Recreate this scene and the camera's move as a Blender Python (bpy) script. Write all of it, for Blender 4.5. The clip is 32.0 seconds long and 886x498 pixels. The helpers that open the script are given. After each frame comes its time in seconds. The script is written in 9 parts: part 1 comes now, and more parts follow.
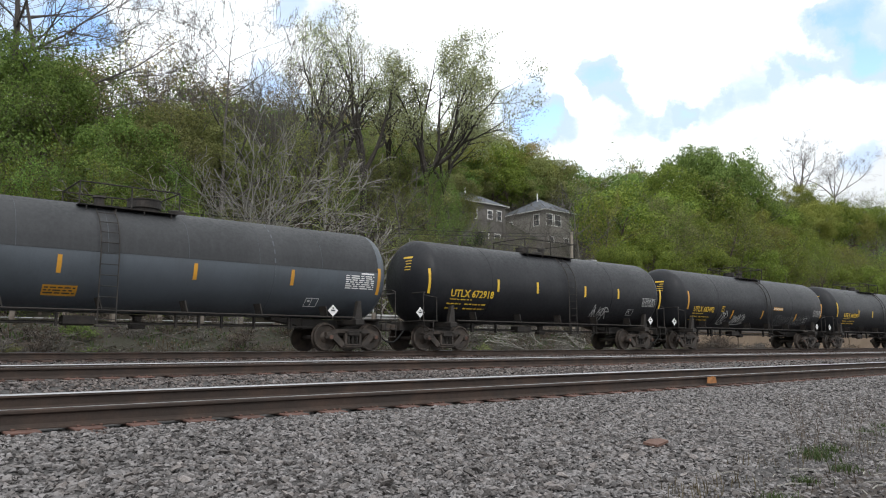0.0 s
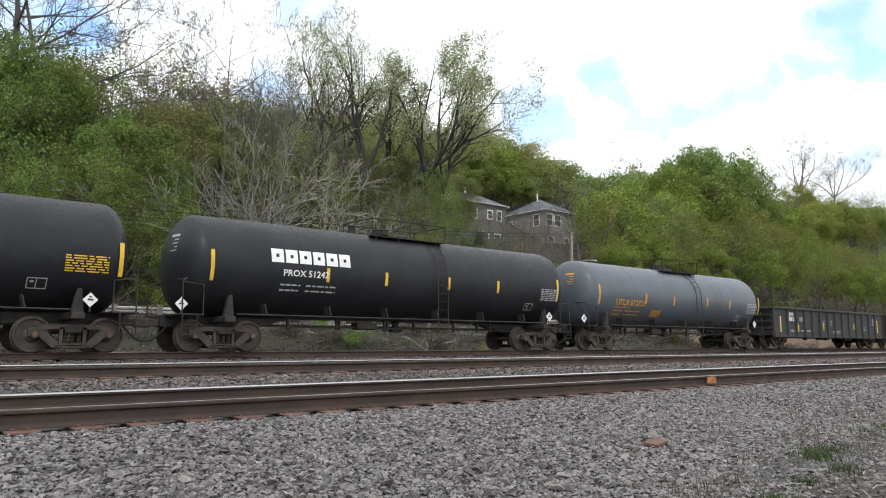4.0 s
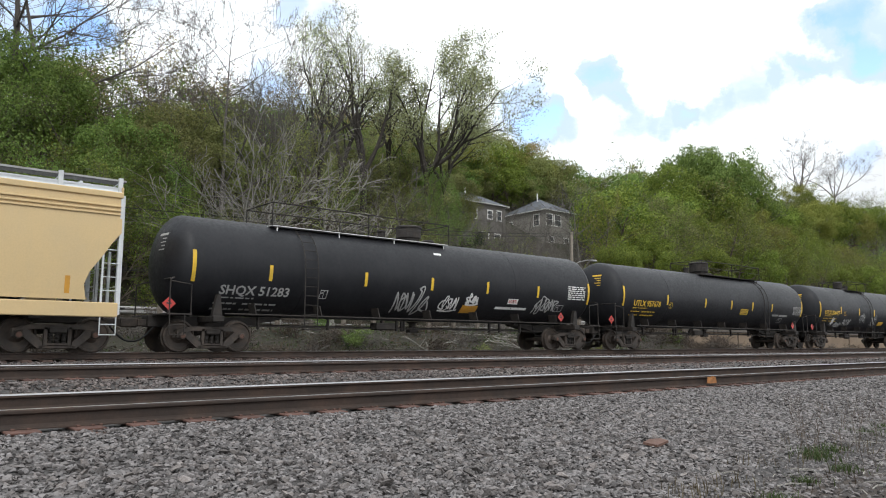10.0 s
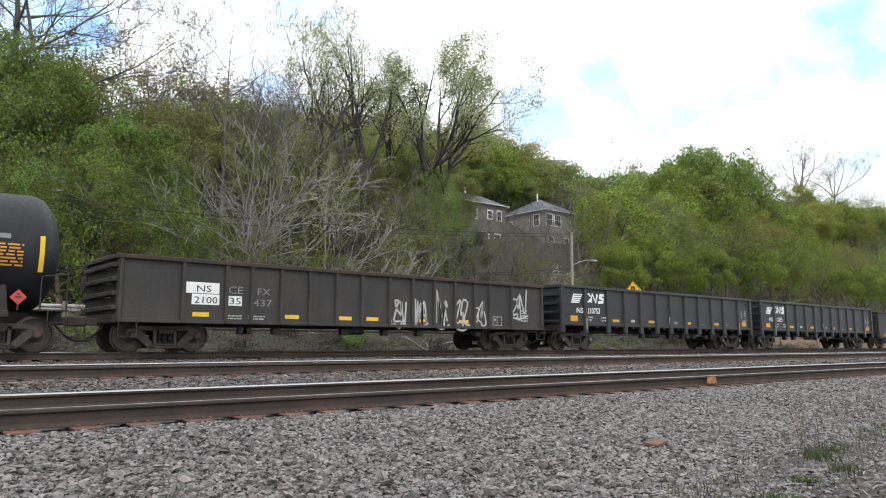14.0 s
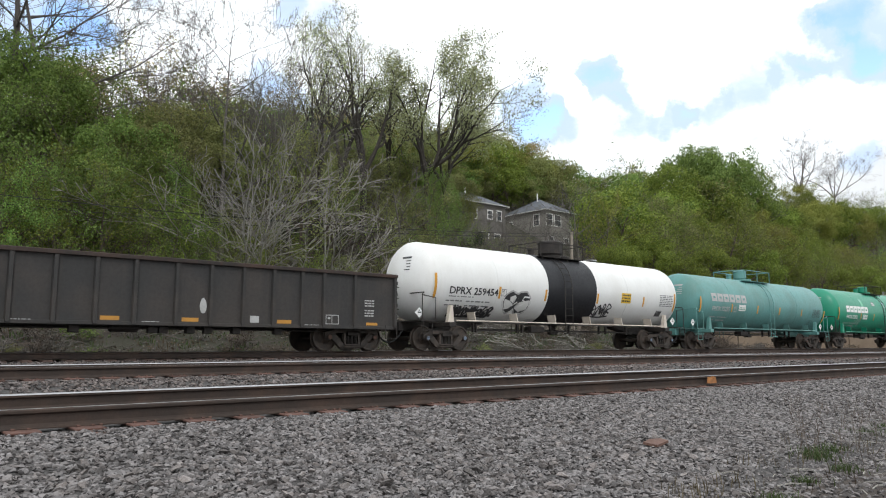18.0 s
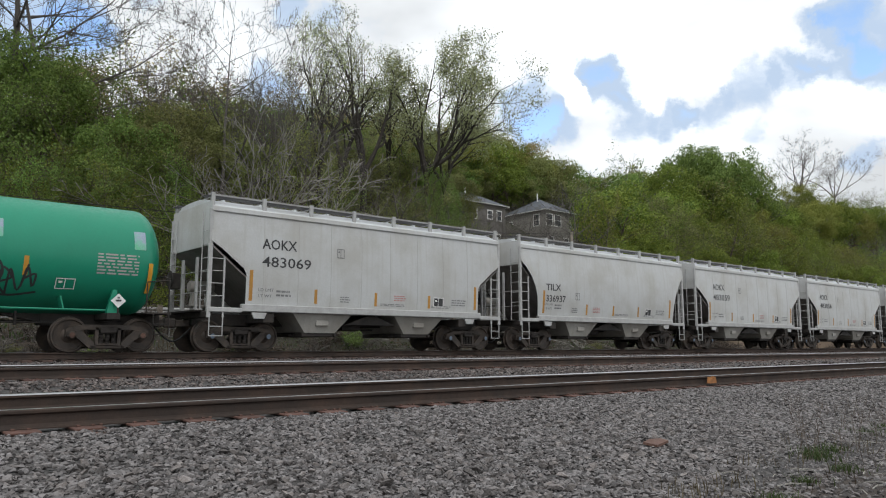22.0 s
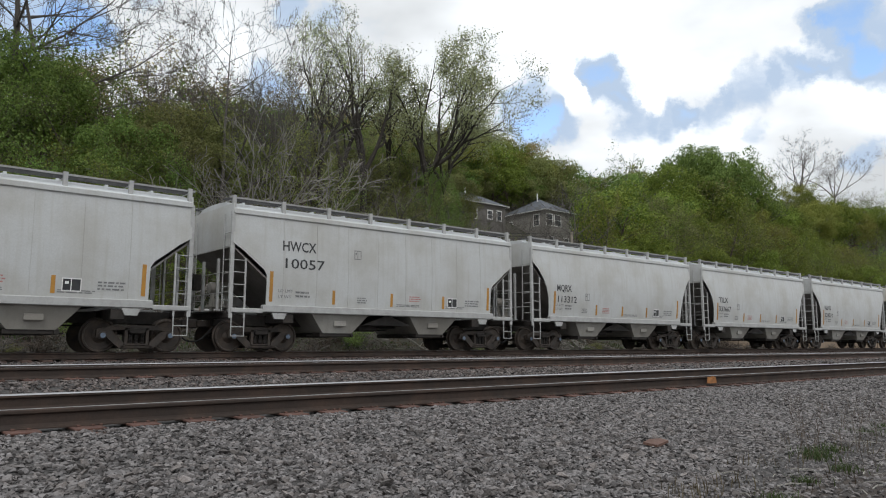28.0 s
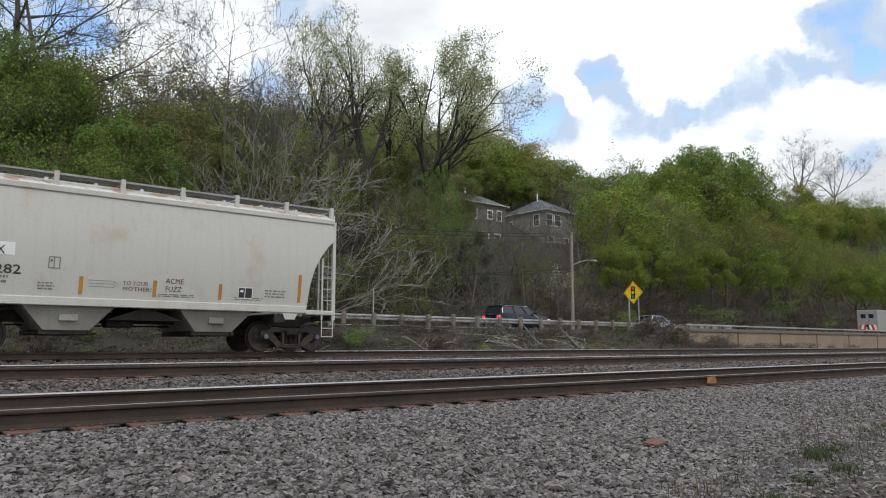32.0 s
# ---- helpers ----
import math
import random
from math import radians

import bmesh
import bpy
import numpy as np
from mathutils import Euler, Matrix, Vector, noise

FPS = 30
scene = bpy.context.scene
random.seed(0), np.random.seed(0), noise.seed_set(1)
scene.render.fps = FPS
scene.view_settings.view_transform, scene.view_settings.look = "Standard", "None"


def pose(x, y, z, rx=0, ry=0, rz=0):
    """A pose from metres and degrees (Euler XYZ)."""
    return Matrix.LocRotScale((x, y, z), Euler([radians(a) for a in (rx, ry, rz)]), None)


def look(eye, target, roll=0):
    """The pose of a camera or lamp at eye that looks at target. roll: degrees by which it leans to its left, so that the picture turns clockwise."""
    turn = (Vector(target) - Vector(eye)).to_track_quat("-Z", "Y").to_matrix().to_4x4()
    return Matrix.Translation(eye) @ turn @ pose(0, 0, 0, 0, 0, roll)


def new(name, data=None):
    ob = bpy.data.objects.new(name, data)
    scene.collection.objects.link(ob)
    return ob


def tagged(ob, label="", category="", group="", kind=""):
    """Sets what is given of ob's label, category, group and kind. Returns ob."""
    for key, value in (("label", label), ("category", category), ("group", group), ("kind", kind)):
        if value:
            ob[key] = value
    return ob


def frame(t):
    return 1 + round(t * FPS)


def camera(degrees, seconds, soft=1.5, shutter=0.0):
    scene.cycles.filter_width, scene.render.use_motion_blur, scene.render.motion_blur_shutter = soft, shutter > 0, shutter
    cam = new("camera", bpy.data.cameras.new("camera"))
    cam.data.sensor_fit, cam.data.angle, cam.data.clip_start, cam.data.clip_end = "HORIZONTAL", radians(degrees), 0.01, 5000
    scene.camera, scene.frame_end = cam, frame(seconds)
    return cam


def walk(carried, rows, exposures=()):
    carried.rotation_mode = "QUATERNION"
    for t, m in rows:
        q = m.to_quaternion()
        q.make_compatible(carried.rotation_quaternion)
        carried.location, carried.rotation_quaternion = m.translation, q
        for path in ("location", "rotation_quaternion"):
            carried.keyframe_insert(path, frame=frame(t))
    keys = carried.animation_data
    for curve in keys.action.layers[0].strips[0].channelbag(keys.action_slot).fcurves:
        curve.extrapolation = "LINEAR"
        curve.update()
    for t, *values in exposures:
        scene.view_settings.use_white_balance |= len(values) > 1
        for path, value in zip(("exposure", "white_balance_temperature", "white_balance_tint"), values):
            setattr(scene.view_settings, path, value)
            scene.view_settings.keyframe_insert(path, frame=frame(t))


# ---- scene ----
# ---------- camera ----------
cam = camera(62.19, 32.0, soft=1.1)
EYE = pose(0, 0, 0.641, 97.49, 0, -40.03)
# the clip's camera opens and closes its iris as dark and pale cars pass
walk(cam, [(0, EYE), (32, EYE)], exposures=[(0, 0.11), (1, 0.16), (3, 0.33), (6, 0.26), (7, 0.21), (8, 0.11), (9, -0.11), (10, 0.14), (11, 0.29), (12, 0.39), (13, 0.44), (14, 0.44), (17, 0.38), (18, 0.11), (19, -0.14), (20, -0.14), (21, -0.17), (22, -0.27), (23, -0.27), (25, -0.33), (28, -0.37), (30, -0.37), (32, -0.23)])

# ---------- light ----------
SUN_EL, SUN_AZ = 48.0, 215.0        # degrees; azimuth clockwise from +y
world = bpy.data.worlds.new("world")
scene.world = world
world.use_nodes = True


def build_sky():
    nt = world.node_tree
    nt.nodes.clear()
    N, L = nt.nodes.new, nt.links.new
    out = N("ShaderNodeOutputWorld")
    bg = N("ShaderNodeBackground")
    L(bg.outputs[0], out.inputs[0])
    sky = N("ShaderNodeTexSky")
    sky.sky_type, sky.sun_disc = "NISHITA", False
    sky.sun_elevation, sky.sun_rotation = radians(SUN_EL), radians(SUN_AZ)
    sky.air_density, sky.dust_density, sky.ozone_density = 1.0, 0.6, 1.4
    tc = N("ShaderNodeTexCoord")
    sep = N("ShaderNodeSeparateXYZ")
    L(tc.outputs["Generated"], sep.inputs[0])

    def m(op, a, b=None, c=None):
        n = N("ShaderNodeMath")
        n.operation = op
        for i, v in enumerate((a, b, c)):
            if v is None:
                continue
            if isinstance(v, (int, float)):
                n.inputs[i].default_value = v
            else:
                L(v, n.inputs[i])
        return n.outputs[0]
    # flat cloud deck: direction divided by its height
    zz = m("ADD", m("MAXIMUM", sep.outputs[2], 0.0), 0.16)
    comb = N("ShaderNodeCombineXYZ")
    L(m("DIVIDE", sep.outputs[0], zz), comb.inputs[0])
    L(m("DIVIDE", sep.outputs[1], zz), comb.inputs[1])
    comb.inputs[2].default_value = CLOUD_SEED
    n1 = N("ShaderNodeTexNoise")
    n1.inputs["Scale"].default_value, n1.inputs["Detail"].default_value, n1.inputs["Roughness"].default_value = 2.1, 10, 0.64
    n1.inputs["Distortion"].default_value = 0.3
    L(comb.outputs[0], n1.inputs["Vector"])
    n2 = N("ShaderNodeTexNoise")
    n2.inputs["Scale"].default_value, n2.inputs["Detail"].default_value = 1.3, 5
    L(comb.outputs[0], n2.inputs["Vector"])
    # a mostly closed deck, thinned towards a few blue gaps
    deck = m("ADD", n1.outputs[0], 0.14)
    n3 = N("ShaderNodeTexNoise")
    n3.inputs["Scale"].default_value, n3.inputs["Detail"].default_value, n3.inputs["Roughness"].default_value = 6.5, 10, 0.66
    L(tc.outputs["Generated"], n3.inputs["Vector"])
    off = N("ShaderNodeVectorMath")
    off.operation = "MULTIPLY_ADD"
    L(n3.outputs["Color"], off.inputs[0])
    off.inputs[1].default_value = (0.14, 0.14, 0.10)
    L(tc.outputs["Generated"], off.inputs[2])
    bent = N("ShaderNodeVectorMath")
    bent.operation = "SUBTRACT"
    L(off.outputs[0], bent.inputs[0])
    bent.inputs[1].default_value = (0.07, 0.07, 0.05)
    near = N("ShaderNodeVectorMath")
    near.operation = "NORMALIZE"
    L(bent.outputs[0], near.inputs[0])
    for gx, gy, gz, width, depth in CLOUD_GAPS:
        dp = N("ShaderNodeVectorMath")
        dp.operation = "DOT_PRODUCT"
        L(near.outputs[0], dp.inputs[0])
        dp.inputs[1].default_value = Vector((gx, gy, gz)).normalized()
        mr = N("ShaderNodeMapRange")
        mr.interpolation_type = "SMOOTHSTEP"
        mr.inputs[1].default_value, mr.inputs[2].default_value = math.cos(radians(width * 1.15)), 1.0
        mr.inputs[3].default_value, mr.inputs[4].default_value = 0.0, depth
        L(dp.outputs["Value"], mr.inputs[0])
        deck = m("SUBTRACT", deck, mr.outputs[0])
    ramp = N("ShaderNodeMapRange")
    ramp.interpolation_type = "SMOOTHSTEP"
    ramp.inputs[1].default_value, ramp.inputs[2].default_value = 0.04, 0.58
    L(deck, ramp.inputs[0])
    veil = N("ShaderNodeMapRange")
    veil.inputs[1].default_value, veil.inputs[2].default_value = -0.45, -0.02
    L(deck, veil.inputs[0])
    shade = N("ShaderNodeMapRange")
    shade.inputs[1].default_value, shade.inputs[2].default_value = 0.35, 0.62
    shade.inputs[3].default_value, shade.inputs[4].default_value = 1.75, 0.92
    L(n2.outputs[0], shade.inputs[0])
    white = N("ShaderNodeCombineXYZ")
    for i, k in enumerate((0.945, 0.985, 1.02)):
        L(m("MULTIPLY", shade.outputs[0], k), white.inputs[i])
    blue = N("ShaderNodeVectorMath")
    blue.operation = "SCALE"
    L(sky.outputs[0], blue.inputs[0])
    blue.inputs["Scale"].default_value = 0.31
    haze = N("ShaderNodeMix")
    haze.data_type = "RGBA"
    L(veil.outputs[0], haze.inputs[0])
    L(blue.outputs[0], haze.inputs[6])
    haze.inputs[7].default_value = (0.66, 0.82, 1.05, 1)
    mix = N("ShaderNodeMix")
    mix.data_type = "RGBA"
    L(ramp.outputs[0], mix.inputs[0])
    L(haze.outputs[2], mix.inputs[6])
    L(white.outputs[0], mix.inputs[7])
    L(mix.outputs[2], bg.inputs[0])
    bg.inputs[1].default_value = 1.0


CLOUD_SEED = 3.1
# direction, half width in degrees, how far the deck thins (less than nothing: a puff of cloud)
CLOUD_GAPS = [(0.729, 0.602, 0.325, 1.6, -0.55), (0.816, 0.478, 0.326, 1.8, -0.45), (0.792, 0.520, 0.321, 1.2, -0.35), (0.764, 0.570, 0.301, 1.3, -0.30), (0.869, 0.354, 0.345, 1.6, -0.30), (0.891, 0.307, 0.333, 1.2, -0.25), (0.703, 0.632, 0.327, 1.0, -0.20), (0.690, 0.652, 0.314, 2.6, 0.62), (0.722, 0.626, 0.295, 2.2, 0.50), (0.753, 0.565, 0.336, 2.2, 0.55), (0.778, 0.554, 0.296, 2.0, 0.50), (0.703, 0.653, 0.282, 1.8, 0.50), (0.741, 0.569, 0.357, 1.6, 0.40), (0.810, 0.508, 0.292, 2.0, 0.55), (0.829, 0.471, 0.301, 2.0, 0.55), (0.851, 0.423, 0.312, 2.0, 0.50), (0.868, 0.381, 0.318, 1.8, 0.50), (0.881, 0.341, 0.327, 2.4, 0.55), (0.885, 0.303, 0.354, 3.0, 0.60), (0.901, 0.303, 0.311, 2.0, 0.50), (0.870, 0.314, 0.380, 1.6, 0.50), (0.862, 0.342, 0.374, 1.2, 0.40), (0.921, 0.327, 0.212, 1.6, 0.45), (0.865, 0.429, 0.259, 1.1, 0.30), (0.262, 0.870, 0.417, 1.5, 0.50), (0.201, 0.905, 0.374, 2.0, 0.60), (0.152, 0.913, 0.379, 4.6, 0.70), (0.310, 0.873, 0.376, 4.5, -0.40), (0.419, 0.798, 0.432, 2.0, 0.60), (0.469, 0.777, 0.419, 1.5, 0.45), (0.402, 0.850, 0.340, 2.2, 0.40), (0.437, 0.840, 0.323, 2.0, 0.45), (0.516, 0.756, 0.402, 1.8, 0.28), (-.5, .4, .5, 25, 0.34), (-.3, -.7, .6, 30, 0.34)]
build_sky()
sun_data = bpy.data.lights.new("sun", "SUN")
sun_data.energy, sun_data.angle, sun_data.color = 1.3, radians(12), (1.0, 0.975, 0.945)
sun = new("sun", sun_data)
_el, _az = radians(SUN_EL), radians(SUN_AZ)
_to = Vector((math.sin(_az) * math.cos(_el), math.cos(_az) * math.cos(_el), math.sin(_el)))
sun.matrix_world = look(_to * 200, (0, 0, 0))
scene.view_settings.exposure = 0.0

# ---------- materials ----------
def material(name, col, rough=0.6, metal=0.0, alt=None, amt=0.5, big=0.6, fine=25.0, bump=0.15, streak=0.0, spec=0.4,
             rand=0.0, island=False, contrast=(0.42, 0.62)):
    """A painted or natural surface: base colour, a second colour in patches at a large and a fine scale, streaks running down, relief."""
    mat = bpy.data.materials.new(name)
    mat.use_nodes = True
    nt = mat.node_tree
    N, L = nt.nodes.new, nt.links.new
    bs = nt.nodes["Principled BSDF"]
    bs.inputs["Roughness"].default_value, bs.inputs["Metallic"].default_value = rough, metal
    bs.inputs["Specular IOR Level"].default_value = spec
    tc = N("ShaderNodeTexCoord")
    alt = alt or tuple(c * 0.6 for c in col)

    def noise_tex(scale, detail=4, vec=None, r=0.6):
        n = N("ShaderNodeTexNoise")
        n.inputs["Scale"].default_value, n.inputs["Detail"].default_value, n.inputs["Roughness"].default_value = scale, detail, r
        L(vec or tc.outputs["Object"], n.inputs["Vector"])
        return n.outputs[0]

    def ranged(v, a, b, c=0.0, d=1.0):
        n = N("ShaderNodeMapRange")
        for i, k in enumerate((a, b, c, d)):
            n.inputs[i + 1].default_value = k
        L(v, n.inputs[0])
        return n.outputs[0]

    def mixed(f, a, b, kind="MIX"):
        n = N("ShaderNodeMix")
        n.data_type, n.blend_type = "RGBA", kind
        for i, v in ((0, f), (6, a), (7, b)):
            if isinstance(v, tuple):
                n.inputs[i].default_value = (*v, 1)
            elif isinstance(v, float):
                n.inputs[i].default_value = v
            else:
                L(v, n.inputs[i])
        return n.outputs[2]
    c = mixed(ranged(noise_tex(big, 6), contrast[0], contrast[1], 0, amt), col, alt)
    fn = noise_tex(fine, 5)
    c = mixed(ranged(fn, 0.35, 0.75, 0, 0.55 * max(amt, 0.3)), c, tuple(k * 0.62 for k in col))
    if streak:
        mp = N("ShaderNodeMapping")
        mp.inputs["Scale"].default_value = (7, 7, 0.35)
        L(tc.outputs["Object"], mp.inputs["Vector"])
        c = mixed(ranged(noise_tex(1.0, 5, mp.outputs[0]), 0.5, 0.75, 0, streak), c, alt)
    if rand:
        src = N("ShaderNodeNewGeometry").outputs["Random Per Island"] if island else N("ShaderNodeObjectInfo").outputs["Random"]
        hv = N("ShaderNodeHueSaturation")
        L(ranged(src, 0, 1, 1 - rand, 1 + rand), hv.inputs["Value"])
        L(c, hv.inputs["Color"])
        c = hv.outputs[0]
    L(c, bs.inputs["Base Color"])
    L(ranged(noise_tex(fine * 0.4, 4), 0.3, 0.7, max(rough - 0.12, 0.03), min(rough + 0.12, 1)), bs.inputs["Roughness"])
    if bump:
        bp = N("ShaderNodeBump")
        bp.inputs["Strength"].default_value, bp.inputs["Distance"].default_value = bump, 0.02
        L(fn, bp.inputs["Height"])
        L(bp.outputs[0], bs.inputs["Normal"])
    return mat


def leaf_material(name, col, alt, rand=0.3):
    mat = bpy.data.materials.new(name)
    mat.use_nodes = True
    nt = mat.node_tree
    N, L = nt.nodes.new, nt.links.new
    bs = nt.nodes["Principled BSDF"]
    geo, info = N("ShaderNodeNewGeometry"), N("ShaderNodeObjectInfo")
    mx = N("ShaderNodeMix")
    mx.data_type = "RGBA"
    mx.inputs[6].default_value, mx.inputs[7].default_value = (*col, 1), (*alt, 1)
    L(geo.outputs["Random Per Island"], mx.inputs[0])
    hv = N("ShaderNodeHueSaturation")
    mr = N("ShaderNodeMapRange")
    mr.inputs[3].default_value, mr.inputs[4].default_value = 1 - rand, 1 + rand
    L(info.outputs["Random"], mr.inputs[0])
    L(mr.outputs[0], hv.inputs["Value"])
    mh = N("ShaderNodeMapRange")
    mh.inputs[3].default_value, mh.inputs[4].default_value = 0.485, 0.515
    L(info.outputs["Random"], mh.inputs[0])
    L(mh.outputs[0], hv.inputs["Hue"])
    L(mx.outputs[2], hv.inputs["Color"])
    L(hv.outputs[0], bs.inputs["Base Color"])
    bs.inputs["Roughness"].default_value, bs.inputs["Specular IOR Level"].default_value = 0.6, 0.25
    tr = N("ShaderNodeBsdfTranslucent")
    L(hv.outputs[0], tr.inputs[0])
    sh = N("ShaderNodeMixShader")
    sh.inputs[0].default_value = 0.4
    L(bs.outputs[0], sh.inputs[1])
    L(tr.outputs[0], sh.inputs[2])
    L(sh.outputs[0], nt.nodes["Material Output"].inputs[0])
    return mat


def glass_material(name, col=(0.02, 0.025, 0.03), rough=0.05):
    mat = bpy.data.materials.new(name)
    mat.use_nodes = True
    bs = mat.node_tree.nodes["Principled BSDF"]
    bs.inputs["Base Color"].default_value = (*col, 1)
    bs.inputs["Roughness"].default_value, bs.inputs["Specular IOR Level"].default_value = rough, 0.45
    return mat


M = {}
M["tank_black"] = material("tank_black", (0.0135, 0.014, 0.0165), 0.5, alt=(0.026, 0.0265, 0.0295), spec=0.26, amt=0.5, streak=0.25, bump=0.05, big=0.9)
M["tank_grey"] = material("tank_grey", (0.085, 0.098, 0.115), 0.45, alt=(0.06, 0.065, 0.07), amt=0.5, streak=0.3, bump=0.05)
M["tank_slate"] = material("tank_slate", (0.078, 0.09, 0.105), 0.5, alt=(0.05, 0.055, 0.06), amt=0.5, streak=0.35, bump=0.05, big=0.5)
M["tank_dusty"] = material("tank_dusty", (0.024, 0.025, 0.027), 0.6, alt=(0.042, 0.043, 0.046), amt=0.8, streak=0.45, bump=0.05, big=0.5)
M["tank_white"] = material("tank_white", (0.72, 0.72, 0.70), 0.4, alt=(0.55, 0.53, 0.49), amt=0.35, streak=0.25, bump=0.04)
M["tank_teal"] = material("tank_teal", (0.115, 0.285, 0.27), 0.5, alt=(0.085, 0.17, 0.14), amt=0.55, streak=0.45, bump=0.05)
M["tank_green"] = material("tank_green", (0.012, 0.24, 0.14), 0.4, alt=(0.01, 0.19, 0.11), amt=0.4, streak=0.2, bump=0.04)
M["hopper_grey"] = material("hopper_grey", (0.515, 0.522, 0.515), 0.5, alt=(0.38, 0.36, 0.32), amt=0.6, streak=0.5, bump=0.05, rand=0.04)
M["hopper_seam"] = material("hopper_seam", (0.47, 0.465, 0.44), 0.6, alt=(0.33, 0.31, 0.28), amt=0.6, streak=0.4)
M["hopper_rusty"] = material("hopper_rusty", (0.52, 0.51, 0.47), 0.6, alt=(0.38, 0.28, 0.17), amt=0.55, streak=0.22, bump=0.06, contrast=(0.55, 0.70))
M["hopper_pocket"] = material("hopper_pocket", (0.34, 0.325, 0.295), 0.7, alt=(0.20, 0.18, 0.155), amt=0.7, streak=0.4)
# end-sheet paint with the shade of the cut-outs put into its grey, plus streaks
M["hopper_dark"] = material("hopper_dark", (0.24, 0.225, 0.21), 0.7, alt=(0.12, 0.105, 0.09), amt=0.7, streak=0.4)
M["hopper_tan"] = material("hopper_tan", (0.60, 0.44, 0.225), 0.5, alt=(0.50, 0.39, 0.23), amt=0.4, streak=0.25, bump=0.05)
M["pale_grey"] = material("pale_grey", (0.60, 0.62, 0.63), 0.55, alt=(0.36, 0.36, 0.34), amt=0.5, streak=0.3)
M["roof_flaking"] = material("roof_flaking", (0.66, 0.65, 0.62), 0.65, alt=(0.40, 0.23, 0.14), amt=0.9, big=1.6, streak=0.2, contrast=(0.52, 0.58))
M["gondola_black"] = material("gondola_black", (0.018, 0.0175, 0.0175), 0.65, alt=(0.036, 0.032, 0.029), amt=0.6, streak=0.4, bump=0.12)
M["gondola_deep"] = material("gondola_deep", (0.021, 0.022, 0.023), 0.55, alt=(0.028, 0.028, 0.028), amt=0.5, streak=0.3, bump=0.08)
M["gondola_brown"] = material("gondola_brown", (0.025, 0.019, 0.0165), 0.7, alt=(0.066, 0.033, 0.022), amt=0.7, streak=0.5, bump=0.15)
M["gondola_grey"] = material("gondola_grey", (0.028, 0.027, 0.026), 0.65, alt=(0.055, 0.044, 0.037), amt=0.6, streak=0.4, bump=0.12)
M["under"] = material("under", (0.022, 0.019, 0.017), 0.75, alt=(0.045, 0.036, 0.03), amt=0.7, bump=0.2, big=3.0)
M["truck_steel"] = material("truck_steel", (0.042, 0.035, 0.03), 0.75, alt=(0.085, 0.064, 0.05), amt=0.8, bump=0.3, big=4.0)
M["wheel_steel"] = material("wheel_steel", (0.05, 0.041, 0.035), 0.6, 0.3, alt=(0.10, 0.075, 0.058), amt=0.8, bump=0.2, big=5.0)

M["cap_blue"] = material("cap_blue", (0.16, 0.22, 0.30), 0.5, alt=(0.08, 0.08, 0.09), amt=0.7, big=8)
M["yellow"] = material("yellow", (0.75, 0.48, 0.035), 0.45, alt=(0.45, 0.28, 0.05), amt=0.5, streak=0.3, big=3)
M["amber_dull"] = material("amber_dull", (0.46, 0.225, 0.035), 0.55, alt=(0.28, 0.14, 0.04), amt=0.5, streak=0.3, big=3)
M["amber"] = material("amber", (0.62, 0.30, 0.03), 0.5, alt=(0.40, 0.20, 0.04), amt=0.5, streak=0.3, big=3)
M["white"] = material("white", (0.78, 0.78, 0.76), 0.5, alt=(0.55, 0.53, 0.5), amt=0.4, big=3)
M["cream"] = material("cream", (0.62, 0.56, 0.48), 0.6, alt=(0.42, 0.34, 0.27), amt=0.5, big=2)
M["dull_white"] = material("dull_white", (0.42, 0.42, 0.41), 0.6, alt=(0.28, 0.27, 0.26), amt=0.5, big=4)
M["ink"] = material("ink", (0.03, 0.03, 0.032), 0.5, alt=(0.08, 0.08, 0.08), amt=0.3, big=5)
M["grey_ink"] = material("grey_ink", (0.20, 0.20, 0.20), 0.6, big=5)
M["placard_red"] = material("placard_red", (0.55, 0.06, 0.05), 0.5, big=5)
M["tag_green"] = material("tag_green", (0.05, 0.30, 0.05), 0.5, alt=(0.10, 0.42, 0.12), amt=0.8, big=2)
M["tag_mint"] = material("tag_mint", (0.14, 0.48, 0.28), 0.5, alt=(0.35, 0.30, 0.50), amt=0.8, big=2)
M["tag_pink"] = material("tag_pink", (0.62, 0.36, 0.50), 0.5, alt=(0.55, 0.38, 0.30), amt=0.6, big=3)
M["tag_yellow"] = material("tag_yellow", (0.72, 0.60, 0.08), 0.5, alt=(0.60, 0.46, 0.14), amt=0.6, big=3)
M["tag_purple"] = material("tag_purple", (0.24, 0.09, 0.34), 0.5, alt=(0.38, 0.20, 0.45), amt=0.5, big=3)
M["tag_maroon"] = material("tag_maroon", (0.16, 0.07, 0.065), 0.6, big=3)
M["tag_rust"] = material("tag_rust", (0.17, 0.075, 0.05), 0.7, alt=(0.07, 0.038, 0.03), amt=0.9, big=5)
M["tag_blue"] = material("tag_blue", (0.15, 0.35, 0.60), 0.5, big=3)
M["rail_side"] = material("rail_side", (0.047, 0.037, 0.032), 0.8, spec=0.15, alt=(0.085, 0.056, 0.043), amt=0.6, bump=0.2, big=2.0)
M["rail_top"] = material("rail_top", (0.46, 0.46, 0.47), 0.40, 1.0, alt=(0.34, 0.33, 0.33), amt=0.3, bump=0.02)
M["rust"] = material("rust", (0.095, 0.052, 0.039), 0.85, alt=(0.14, 0.082, 0.062), amt=0.7, bump=0.3, big=6.0, rand=0.25)
M["rust_red"] = material("rust_red", (0.108, 0.055, 0.042), 0.85, alt=(0.075, 0.043, 0.034), amt=0.7, bump=0.3, big=6.0, rand=0.3)
